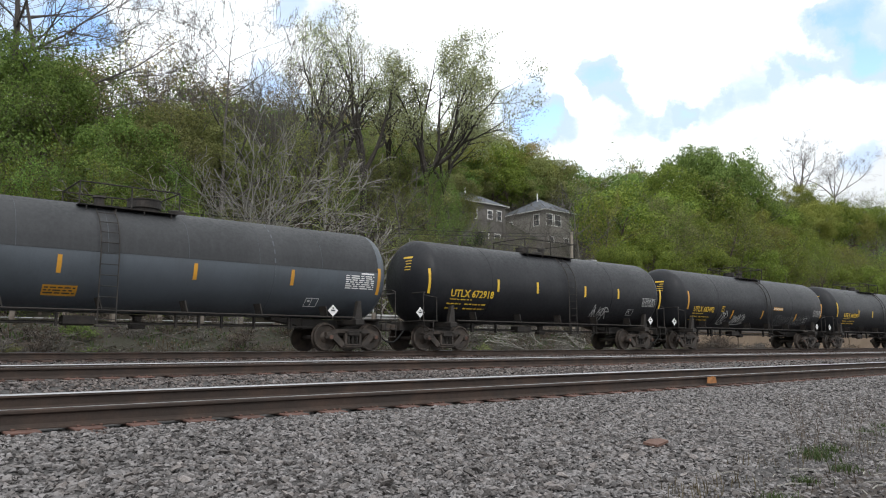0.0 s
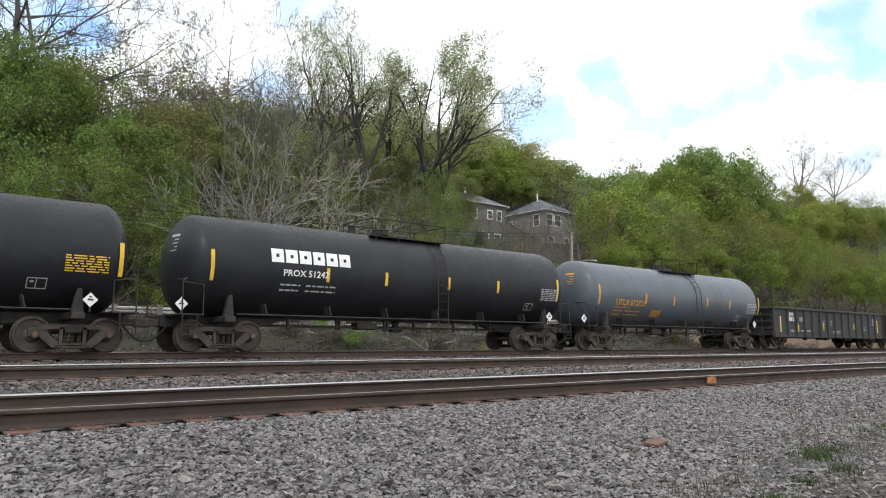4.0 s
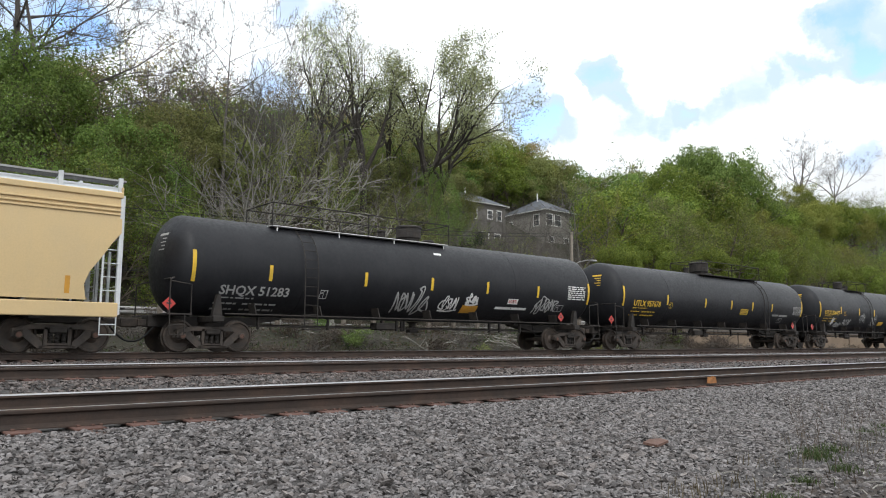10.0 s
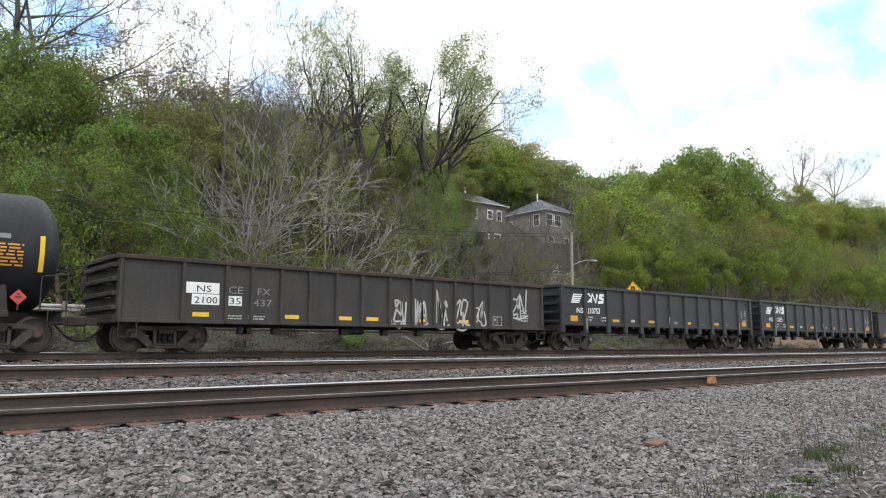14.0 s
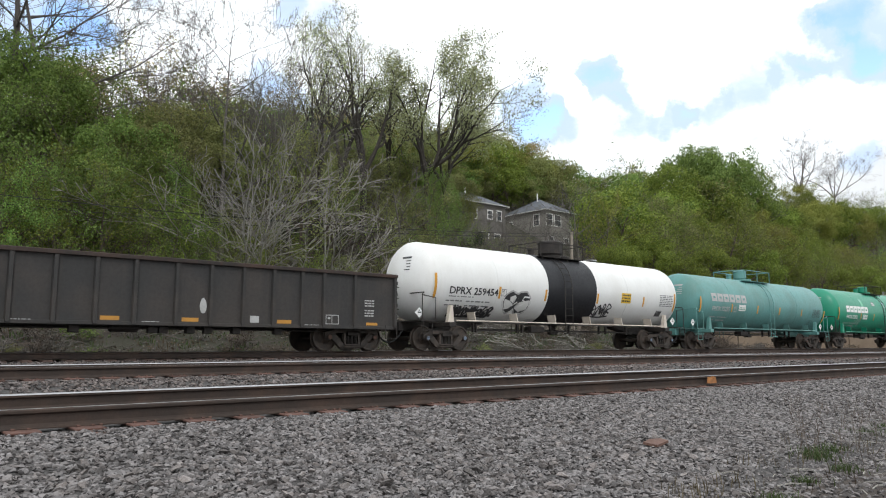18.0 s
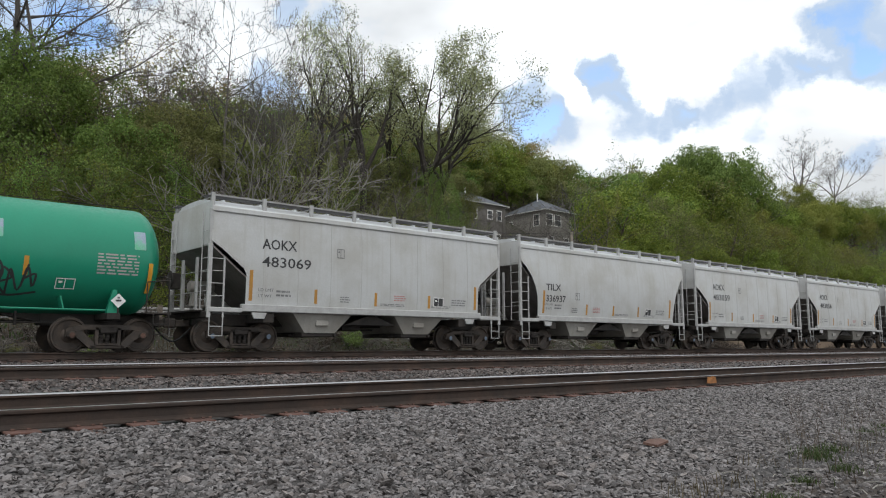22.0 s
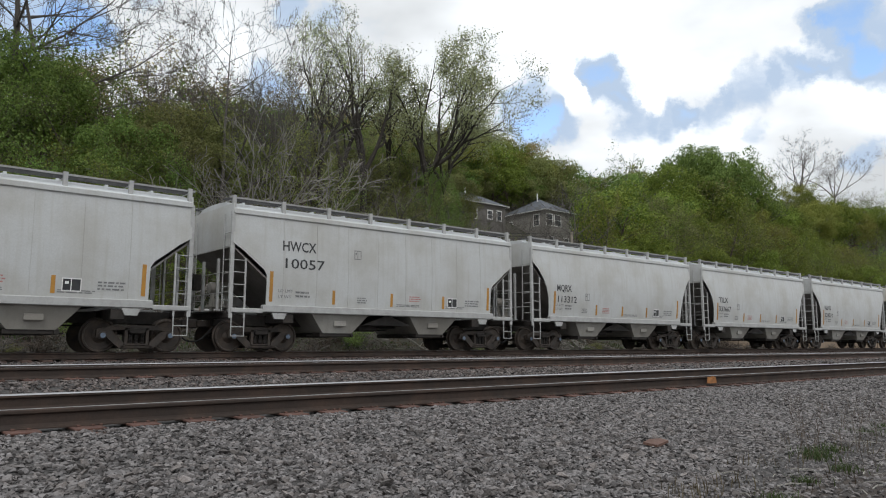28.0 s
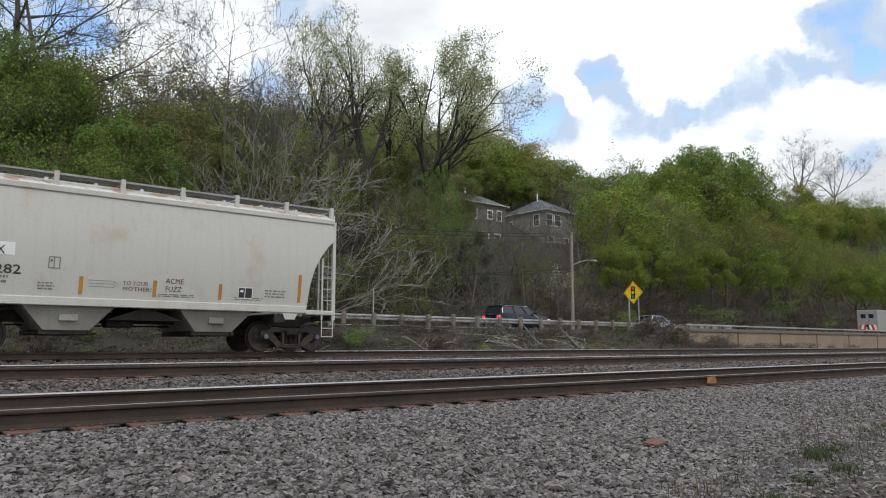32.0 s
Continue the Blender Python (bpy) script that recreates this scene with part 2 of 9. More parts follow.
M["tie_wood"] = material("tie_wood", (0.055, 0.038, 0.031), 0.85, alt=(0.12, 0.066, 0.05), amt=0.8, bump=0.5, big=3.0, fine=40, rand=0.3)
M["stone"] = material("stone", (0.166, 0.155, 0.152), 0.8, alt=(0.092, 0.075, 0.067), amt=0.65, bump=0.35, big=9.0, fine=60, rand=0.6, island=True)
M["stone_dull"] = material("stone_dull", (0.135, 0.118, 0.112), 0.85, alt=(0.085, 0.062, 0.05), amt=0.7, bump=0.35, big=5.0, fine=60, rand=0.6, island=True)
M["stone_piece"] = material("stone_piece", (0.20, 0.182, 0.175), 0.8, alt=(0.105, 0.085, 0.07), amt=0.75, bump=0.35, big=9.0, fine=60, rand=0.6)
M["orange"] = material("orange", (0.36, 0.155, 0.045), 0.7, alt=(0.20, 0.085, 0.04), amt=0.7, big=9)
M["gravel"] = material("gravel", (0.08, 0.075, 0.072), 0.9, alt=(0.045, 0.04, 0.038), amt=0.9, bump=1.0, big=14.0, fine=45)
M["dirt"] = material("dirt", (0.074, 0.058, 0.048), 0.95, alt=(0.042, 0.034, 0.028), amt=0.8, bump=0.8, big=3.0, fine=50)
M["weeds_soil"] = material("weeds_soil", (0.034, 0.027, 0.020), 0.95, alt=(0.024, 0.03, 0.012), amt=0.7, bump=0.8, big=0.35, fine=12)
M["hill_soil"] = material("hill_soil", (0.045, 0.036, 0.026), 0.95, alt=(0.03, 0.042, 0.014), amt=0.9, bump=0.8, big=0.2, fine=6)
M["asphalt"] = material("asphalt", (0.055, 0.055, 0.056), 0.85, alt=(0.08, 0.078, 0.075), amt=0.6, bump=0.3, big=0.8, fine=60)
M["concrete"] = material("concrete", (0.30, 0.225, 0.16), 0.85, alt=(0.20, 0.145, 0.10), amt=0.6, bump=0.3, big=0.5, streak=0.5)
M["coping"] = material("coping", (0.16, 0.14, 0.12), 0.85, alt=(0.09, 0.08, 0.07), amt=0.6, bump=0.3, big=0.8)
M["grating"] = material("grating", (0.085, 0.085, 0.088), 0.6, 0.3, alt=(0.14, 0.135, 0.13), amt=0.6, big=2)
M["galv"] = material("galv", (0.36, 0.36, 0.35), 0.5, 0.4, alt=(0.22, 0.20, 0.18), amt=0.6, big=1.2)
M["post_wood"] = material("post_wood", (0.20, 0.17, 0.14), 0.85, alt=(0.11, 0.09, 0.07), amt=0.7, bump=0.3, big=4)
M["pole_wood"] = material("pole_wood", (0.30, 0.26, 0.21), 0.8, alt=(0.20, 0.17, 0.14), amt=0.7, bump=0.3, big=2)
M["bark_grey"] = material("bark_grey", (0.155, 0.14, 0.125), 0.9, alt=(0.085, 0.075, 0.065), amt=0.7, bump=0.3, big=2, rand=0.15)
M["bark_dark"] = material("bark_dark", (0.055, 0.047, 0.039), 0.9, alt=(0.034, 0.029, 0.025), amt=0.7, bump=0.3, big=2, rand=0.15)
M["bark_brown"] = material("bark_brown", (0.115, 0.09, 0.07), 0.9, alt=(0.07, 0.055, 0.045), amt=0.7, bump=0.3, big=2, rand=0.2)
M["twig_pale"] = material("twig_pale", (0.30, 0.285, 0.255), 0.9, alt=(0.18, 0.165, 0.145), amt=0.6, bump=0, big=2, rand=0.15)
M["leaf_spring"] = leaf_material("leaf_spring", (0.081, 0.124, 0.019), (0.259, 0.307, 0.053), 0.28)
M["leaf_green"] = leaf_material("leaf_green", (0.092, 0.155, 0.034), (0.240, 0.345, 0.082), 0.25)
M["leaf_yellow"] = leaf_material("leaf_yellow", (0.187, 0.206, 0.040), (0.274, 0.270, 0.064), 0.2)
M["leaf_olive"] = leaf_material("leaf_olive", (0.169, 0.196, 0.063), (0.265, 0.275, 0.100), 0.2)
M["leaf_pale"] = leaf_material("leaf_pale", (0.33, 0.37, 0.18), (0.45, 0.50, 0.26))
M["leaf_brown"] = leaf_material("leaf_brown", (0.21, 0.15, 0.12), (0.29, 0.22, 0.17), 0.2)
M["leaf_bud"] = leaf_material("leaf_bud", (0.296, 0.239, 0.103), (0.410, 0.342, 0.125), 0.2)
M["needle"] = leaf_material("needle", (0.02, 0.04, 0.018), (0.035, 0.055, 0.022))
M["grass"] = leaf_material("grass", (0.042, 0.072, 0.02), (0.075, 0.10, 0.035))
M["litter_brown"] = leaf_material("litter_brown", (0.05, 0.034, 0.022), (0.13, 0.095, 0.06))
M["litter_pale"] = leaf_material("litter_pale", (0.22, 0.20, 0.17), (0.34, 0.31, 0.27))
M["dry_grass"] = leaf_material("dry_grass", (0.115, 0.09, 0.056), (0.07, 0.053, 0.034))
M["faded_red"] = material("faded_red", (0.48, 0.22, 0.20), 0.6)
M["van_grey"] = material("van_grey", (0.27, 0.26, 0.24), 0.5, alt=(0.2, 0.19, 0.18), amt=0.5)
M["blossom"] = leaf_material("blossom", (0.55, 0.52, 0.45), (0.4, 0.38, 0.3))
M["siding"] = material("siding", (0.30, 0.28, 0.25), 0.8, alt=(0.22, 0.205, 0.185), amt=0.5, big=0.4)
M["siding_dark"] = material("siding_dark", (0.17, 0.155, 0.14), 0.8, big=0.4)
M["trim"] = material("trim", (0.78, 0.77, 0.73), 0.7, big=1)
M["shingle"] = material("shingle", (0.105, 0.115, 0.13), 0.85, alt=(0.07, 0.075, 0.085), amt=0.6, big=0.6, fine=9)
M["glass"] = glass_material("glass", (0.05, 0.055, 0.06))
M["car_glass"] = glass_material("car_glass")

M["rubber"] = material("rubber", (0.02, 0.02, 0.02), 0.9, big=6)
M["car_navy"] = material("car_navy", (0.012, 0.018, 0.035), 0.25, 0.3, amt=0.2, bump=0)
M["car_silver"] = material("car_silver", (0.32, 0.35, 0.40), 0.25, 0.5, amt=0.2, bump=0)
M["car_white"] = material("car_white", (0.72, 0.73, 0.74), 0.3, amt=0.2, bump=0)
M["sign_yellow"] = material("sign_yellow", (0.85, 0.55, 0.02), 0.5, alt=(0.7, 0.45, 0.03), amt=0.3, big=3)
M["signal_green"] = material("signal_green", (0.02, 0.30, 0.12), 0.5, big=5)
M["black"] = material("black", (0.012, 0.012, 0.012), 0.6, big=5)
M["chrome"] = material("chrome", (0.6, 0.6, 0.6), 0.25, 1.0, amt=0.2, bump=0)


def lamp_red():
    mat = bpy.data.materials.new("tail_lamp_red")
    mat.use_nodes = True
    bs = mat.node_tree.nodes["Principled BSDF"]
    bs.inputs["Base Color"].default_value = (0.5, 0.02, 0.02, 1)
    bs.inputs["Emission Color"].default_value, bs.inputs["Emission Strength"].default_value = (1, 0.05, 0.04, 1), 1.2
    return mat


M["tail_red"] = lamp_red()

# ---------- mesh kit ----------
class Kit:
    """Gathers vertices and faces of one part."""

    def __init__(self):
        self.v, self.f, self.m = [], [], []

    def add(self, vs, fs, mi=0):
        o = len(self.v)
        self.v.extend(vs)
        for fc in fs:
            self.f.append([i + o for i in fc])
            self.m.append(mi)
        return self

    def box(self, x0, x1, y0, y1, z0, z1, bev=0.0, mi=0):
        if bev:
            b = min(bev, (x1 - x0) / 3, (y1 - y0) / 3, (z1 - z0) / 3)
            vs = []
            for z, k in ((z0, b), (z0 + b, 0), (z1 - b, 0), (z1, b)):
                for x, y in ((x0 + k, y0 + k), (x1 - k, y0 + k), (x1 - k, y1 - k), (x0 + k, y1 - k)):
                    vs.append((x, y, z))
            fs = [(3, 2, 1, 0), (12, 13, 14, 15)]
            for r in range(3):
                for i in range(4):
                    j = (i + 1) % 4
                    fs.append((r * 4 + i, r * 4 + j, r * 4 + 4 + j, r * 4 + 4 + i))
            return self.add(vs, fs, mi)
        vs = [(x, y, z) for z in (z0, z1) for x, y in ((x0, y0), (x1, y0), (x1, y1), (x0, y1))]
        return self.add(vs, [(3, 2, 1, 0), (4, 5, 6, 7), (0, 1, 5, 4), (1, 2, 6, 5), (2, 3, 7, 6), (3, 0, 4, 7)], mi)

    def rod(self, p, q, r, n=6, r2=None, mi=0, cap=True):
        p, q = Vector(p), Vector(q)
        d = (q - p)
        if d.length < 1e-6:
            return self
        d.normalize()
        a = d.orthogonal().normalized()
        b = d.cross(a)
        r2 = r if r2 is None else r2
        vs = []
        for c, rr in ((p, r), (q, r2)):
            for i in range(n):
                t = 2 * math.pi * i / n + 0.3
                vs.append(tuple(c + (a * math.cos(t) + b * math.sin(t)) * rr))
        fs = [(i, (i + 1) % n, n + (i + 1) % n, n + i) for i in range(n)]
        if cap:
            fs += [tuple(range(n - 1, -1, -1)), tuple(range(n, 2 * n))]
        return self.add(vs, fs, mi)

    def path(self, pts, r, n=6, mi=0):
        """One bent tube through the points."""
        P = [Vector(p) for p in pts]
        vs, fs, a = [], [], None
        for i, p in enumerate(P):
            d0 = (P[i] - P[i - 1]).normalized() if i else (P[1] - P[0]).normalized()
            d1 = (P[i + 1] - P[i]).normalized() if i + 1 < len(P) else d0
            d = (d0 + d1).normalized() if (d0 + d1).length > 1e-4 else d1
            a = d.orthogonal().normalized() if a is None else (a - d * a.dot(d)).normalized()
            b = d.cross(a)
            for j in range(n):
                t = 2 * math.pi * j / n
                vs.append(tuple(p + (a * math.cos(t) + b * math.sin(t)) * r))
        for i in range(len(P) - 1):
            for j in range(n):
                fs.append((i * n + j, i * n + (j + 1) % n, i * n + n + (j + 1) % n, i * n + n + j))
        fs += [tuple(range(n)), tuple(range((len(P) - 1) * n, len(P) * n))]
        return self.add(vs, fs, mi)

    def lathe(self, rings, n=32, axis="x", c=(0, 0, 0), mi=0):
        """rings: (along, radius) in turn, round an axis."""
        vs, fs = [], []
        for a, r in rings:
            for i in range(n):
                t = 2 * math.pi * i / n
                u, w = r * math.cos(t), r * math.sin(t)
                p = {"x": (a, u, w), "y": (u, a, w), "z": (u, w, a)}[axis]
                vs.append((p[0] + c[0], p[1] + c[1], p[2] + c[2]))
        for k in range(len(rings) - 1):
            for i in range(n):
                j = (i + 1) % n
                fs.append((k * n + i, k * n + j, k * n + n + j, k * n + n + i))
        fs += [tuple(range(n)), tuple(range((len(rings) - 1) * n, len(rings) * n))]
        return self.add(vs, fs, mi)

    def prism(self, poly, axis, a, b, mi=0):
        """An outline in the plane across the axis, drawn out from a to b. For x the outline is (y, z), for y (x, z), for z (x, y)."""
        def p(t, u, w):
            return {"x": (t, u, w), "y": (u, t, w), "z": (u, w, t)}[axis]
        n = len(poly)
        vs = [p(a, *q) for q in poly] + [p(b, *q) for q in poly]
        fs = [tuple(range(n - 1, -1, -1)), tuple(range(n, 2 * n))] + [(i, (i + 1) % n, n + (i + 1) % n, n + i) for i in range(n)]
        return self.add(vs, fs, mi)

    def mesh(self, name, mats, smooth=False):
        me = bpy.data.meshes.new(name)
        me.from_pydata(self.v, [], self.f)
        for mt in (mats if isinstance(mats, (list, tuple)) else [mats]):
            me.materials.append(M[mt])
        if any(self.m):
            me.polygons.foreach_set("material_index", self.m)
        bm = bmesh.new()
        bm.from_mesh(me)
        bmesh.ops.recalc_face_normals(bm, faces=bm.faces)
        bm.to_mesh(me)
        bm.free()
        if smooth:
            me.polygons.foreach_set("use_smooth", [True] * len(me.polygons))
            me.set_sharp_from_angle(angle=radians(38))
        me.update()
        return me


def part(name, kit, mat, parent, label="", smooth=False, at=None):
    """One mesh under a thing or a part. kit: a Kit or a mesh that is shared."""
    me = kit.mesh(name, mat, smooth) if isinstance(kit, Kit) else kit
    ob = new(name, me)
    ob.parent = parent
    if at is not None:
        ob.matrix_basis = at
    if label:
        tagged(ob, label)
    return ob


def thing(name, label, category, at, group="", kind=""):
    ob = new(name)
    ob.empty_display_size = 0.3
    ob.matrix_basis = at
    return tagged(ob, label, category, group, kind)


def solid(name, kit, mat, label="", category="", at=None, group="", kind="", smooth=False):
    ob = new(name, kit.mesh(name, mat, smooth))
    if at is not None:
        ob.matrix_basis = at
    return tagged(ob, label, category, group, kind)


# ---------- ground ----------
YC = 21.9                      # centre of the far track
ZC = 0.457                     # its railhead
ROAD_Z = 1.62


def smooth01(t):
    t = min(1.0, max(0.0, t))
    return t * t * (3 - 2 * t)


def hill(x, y):
    """Height of the wooded slope above the road."""
    if y < 45:
        return 0.0
    far = 1.0 + 0.42 * smooth01((x - 140) / 70) + 0.25 * smooth01((x - 230) / 100)
    t = y - 45
    up = 0.50 * t if t < 62 else max(31.0 - (t - 62) * 0.12, 5.0)
    n = noise.noise((x * 0.018, y * 0.022, 0.3)) * 5 * smooth01(t / 25)
    return min(up * far + n, 75.0)


def ground_z(x, y):
    if y < 2.2:
        z = -0.19
    elif y < 6.7:
        z = -0.19 + 0.085 * smooth01((y - 2.2) / 4.0)
    elif y < 9.4:
        z = -0.105 + 0.020 * (y - 6.7) / 2.7
    elif y < 14.4:
        z = -0.085 + 0.215 * smooth01((y - 9.4) / 1.9)
    elif y < 24.2:
        z = 0.13 + 0.09 * smooth01((y - 14.4) / 6.0)
    elif y < 32.4:
        z = 0.22 - 0.2 * smooth01((y - 24.2) / 1.2)
        z += (ROAD_Z - 0.1) * smooth01((y - 26.5) / 5.6) * (1 - smooth01((x - 44) / 8)) if x < 52 else 0.0
        if x >= 52 and y > 31.7:
            z = ROAD_Z - 0.4
    elif y < 45:
        z = ROAD_Z - 0.03
    else:
        z = ROAD_Z - 0.03 + hill(x, y)
    if 25 < y < 31.6 or y > 46:
        z += 0.12 * noise.noise((x * 0.6, y * 0.6, 4))
    return z


def build_ground():
    xs = sorted(set([-3000, -1500, -900, -600, -400, -300] + list(range(-200, -20, 20)) + list(range(-20, 120, 3)) +
                    list(range(120, 420, 10)) + [480, 560, 700, 900, 1300, 2000, 3500]))
    ys = [-3000, -1500, -600, -200, -60, -20, -8, -3, 0, 1, 1.6, 2.2, 2.8, 3.4, 4.0, 4.6, 5.3, 6.2, 6.7, 8, 9.4, 9.9, 10.4, 10.9, 11.4, 13, 14.4, 16, 18, 20.4, 22, 24.2, 24.8, 25.6,
          26.5, 27.5, 28.5, 29.5, 30.5, 31.55, 32.0, 32.4, 33.5, 39, 44.9] + list(range(46, 130, 4)) + [140, 160, 200, 280, 400, 700, 1300, 2500, 4500]
    v = [(x, y, ground_z(x, y)) for y in ys for x in xs]
    nx = len(xs)
    me = bpy.data.meshes.new("ground")
    f, mi = [], []
    for j in range(len(ys) - 1):
        for i in range(nx - 1):
            f.append((j * nx + i, j * nx + i + 1, (j + 1) * nx + i + 1, (j + 1) * nx + i))
            yy = (ys[j] + ys[j + 1]) / 2
            mi.append(1 if yy < 2.2 else 0 if yy < 24.8 else 2 if yy < 45.5 else 3)
    me.from_pydata(v, [], f)
    for k in ("gravel", "dirt", "weeds_soil", "hill_soil"):
        me.materials.append(M[k])
    me.polygons.foreach_set("material_index", mi)
    me.polygons.foreach_set("use_smooth", [True] * len(f))
    tagged(new("ground", me), "grey ballast, bare dirt and weedy soil rising to a hillside", "ground", kind="structure")


build_ground()


# ---------- tracks ----------
RAIL = [(-0.070, 0.0), (0.070, 0.0), (0.070, 0.012), (0.020, 0.030), (0.009, 0.045), (0.009, 0.128), (0.030, 0.140), (0.037, 0.148), (0.037, 0.170),
        (0.026, 0.183), (-0.026, 0.183), (-0.037, 0.170), (-0.037, 0.148), (-0.030, 0.140), (-0.009, 0.128), (-0.009, 0.045), (-0.020, 0.030), (-0.070, 0.012)]


RAIL = [(y, z * 0.92) for y, z in RAIL]
RAIL_H = 0.168


def rail_mesh(x0, x1, polished):
    k = Kit()
    n = len(RAIL)
    k.v = [(x, y, z) for x in (x0, x1) for y, z in RAIL]
    for i in range(n):
        k.f.append((i, (i + 1) % n, n + (i + 1) % n, n + i))
        k.m.append(1 if i in polished else 0)
    k.f += [tuple(range(n - 1, -1, -1)), tuple(range(n, 2 * n))]
    k.m += [0, 0]
    return k.mesh("rail", ["rail_side", "rail_top"])


def tie_mesh(seed):
    rnd = random.Random(seed)
    k = Kit()
    k.box(-0.115, 0.115, -1.3, 1.3, -0.16, 0.0, 0.012)
    k.v = [(x + rnd.uniform(-.006, .006), y + rnd.uniform(-.02, .02), z + rnd.uniform(-.006, .006)) for x, y, z in k.v]
    return k.mesh("tie", "tie_wood")


def plate_mesh():
    k = Kit()
    k.box(-0.13, 0.13, -0.25, 0.21, 0.0, 0.018, 0.004)
    for sx in (-0.06, 0.06):
        for sy in (-0.088, 0.088):
            k.box(sx - 0.014, sx + 0.014, sy - 0.018, sy + 0.018, 0.016, 0.034, 0.005)
    return k.mesh("tie_plate", "rust_red")


def anchor_mesh():
    k = Kit()
    k.box(-0.012, 0.012, -0.085, 0.085, -0.022, 0.0, 0.003)
    k.box(-0.012, 0.012, -0.088, -0.066, -0.022, 0.018, 0.003)
    k.box(-0.012, 0.012, 0.060, 0.088, -0.022, 0.018, 0.003)
    return k.mesh("rail_anchor", "rust")


def build_track(yc, zhead, label, near_ties, detail, cant=0.0):
    tr = thing("railway_track", label, "railway track", pose(0, yc, 0, cant), kind="structure")
    for s in (-0.75, 0.75):
        me = rail_mesh(-620, 620, (9, 8) if s < 0 else (9, 10))
        part("rail", me, None, tr, "steel rail with a polished head", at=pose(0, s, zhead - RAIL_H))
    ties = [tie_mesh(i) for i in range(4)]
    plate, anchor = plate_mesh(), anchor_mesh()
    rnd = random.Random(int(yc))
    zt = zhead - RAIL_H - 0.016
    joined = Kit()
    n = 0
    for i in range(-40, 1150):
        x = i * 0.508 - .18 + rnd.uniform(-0.02, 0.02)
        if 0 <= n < near_ties and x > -1:
            n += 1
            t = part("tie", ties[rnd.randrange(4)], None, tr, at=pose(x, rnd.uniform(-.03, .03), zt + rnd.uniform(-.008, 0), 0, 0, rnd.uniform(-1, 1)))
            if detail:
                for s in (-0.75, 0.75):
                    part("tie_plate", plate, None, tr, at=pose(x, s, zt, 0, 0, rnd.uniform(-2, 2)))
                    if s < 0 and x < 30 and rnd.random() < 0.9:
                        part("rail_anchor", anchor, None, tr, at=pose(x + 0.135, s, zt + 0.016))
        elif x < 260:
            joined.box(x - 0.115, x + 0.115, -1.3, 1.3, zt - 0.16, zt)
    tagged(part("far_ties", joined, "tie_wood", tr), kind="stuff")
    return tr


build_track(8.0, 0.1215, "main track with dark rusty rails on timber ties", 80, True, cant=1.72)
build_track(12.75, 0.331, "second track with polished rails on timber ties", 70, True)
build_track(YC, ZC, "third track carrying the freight train", 60, False)

# ---------- lettering and painted marks ----------
def text_mesh(text, size, mat, width=None, bold=0.0):
    cu = bpy.data.curves.new("lettering", "FONT")
    cu.body, cu.size, cu.align_x = text, size, "LEFT"
    cu.resolution_u, cu.offset, cu.extrude = 2, bold, 0.0015
    ob = new("lettering", cu)
    me = bpy.data.meshes.new_from_object(ob.evaluated_get(bpy.context.evaluated_depsgraph_get()))
    bpy.data.objects.remove(ob)
    bpy.data.curves.remove(cu)
    if width:
        xs = [v.co.x for v in me.vertices]
        s = width / max(max(xs) - min(xs), 0.01)
        for v in me.vertices:
            v.co.x *= s
    me.materials.clear()
    me.materials.append(M[mat])
    return me


class Skin:
    """A surface that marks are laid on: a tank's shell, or a flat or bowed car side. It gives y for x, z."""

    def __init__(self, radius=None, zc=0.0, y=0.0, bulge=0.0, z0=0.0, z1=1.0):
        self.r, self.zc, self.y, self.b, self.z0, self.z1 = radius, zc, y, bulge, z0, z1

    def at(self, x, z, lift=0.006):
        if self.r:
            return -math.sqrt(max(self.r ** 2 - (z - self.zc) ** 2, 0.01)) - lift
        t = min(1, max(0, (z - self.z0) / (self.z1 - self.z0)))
        return self.y - self.b * math.sin(math.pi * t) - lift


def mark_text(text, x, z, size, mat, car, skin, name="reporting_mark", width=None, lift=0.008, bold=0.0, label=""):
    me = text_mesh(text, size, mat, width, bold)
    for v in me.vertices:
        X, Z, e = x + v.co.x, z + v.co.y, v.co.z
        v.co = (X, skin.at(X, Z, lift) - e, Z)
    return part(name, me, None, car, label)


def mark_patch(name, x0, x1, z0, z1, mat, car, skin, lift=0.006, label="", thick=0.003):
    k = Kit()
    n = max(1, int((z1 - z0) / 0.12)) if skin.r or skin.b else 1
    vs, fs = [], []
    for i in range(n + 1):
        z = z0 + (z1 - z0) * i / n
        for x in (x0, x1):
            y = skin.at(x, z, lift)
            vs += [(x, y, z), (x, y + lift + thick, z)]
    for i in range(n):
        a = i * 4
        fs += [(a, a + 2, a + 6, a + 4), (a, a + 4, a + 5, a + 1), (a + 2, a + 3, a + 7, a + 6)]
    fs += [(0, 1, 3, 2), (n * 4, n * 4 + 2, n * 4 + 3, n * 4 + 1)]
    k.add(vs, fs)
    return part(name, k, mat, car, label)


def bars(x, z, w, h, rows, mat, car, skin, name="stencil", lift=0.008, seed=1):
    """Writing too small to read: rows of short bars."""
    rnd = random.Random(seed)
    k = Kit()
    for r in range(rows):
        zz = z + h - (r + 0.75) * h / rows
        t = x
        while t < x + w - 0.03:
            ln = min(rnd.uniform(0.08, 0.3) * max(w, 0.5), x + w - t)
            a, b = zz, zz + 0.5 * h / rows
            k.add([(t, skin.at(t, a, lift), a), (t + ln, skin.at(t + ln, a, lift), a), (t + ln, skin.at(t + ln, b, lift), b), (t, skin.at(t, b, lift), b)], [(0, 1, 2, 3)])
            t += ln + 0.05 * max(w, 0.5)
    return tagged(part(name, k, mat, car), kind="stuff")


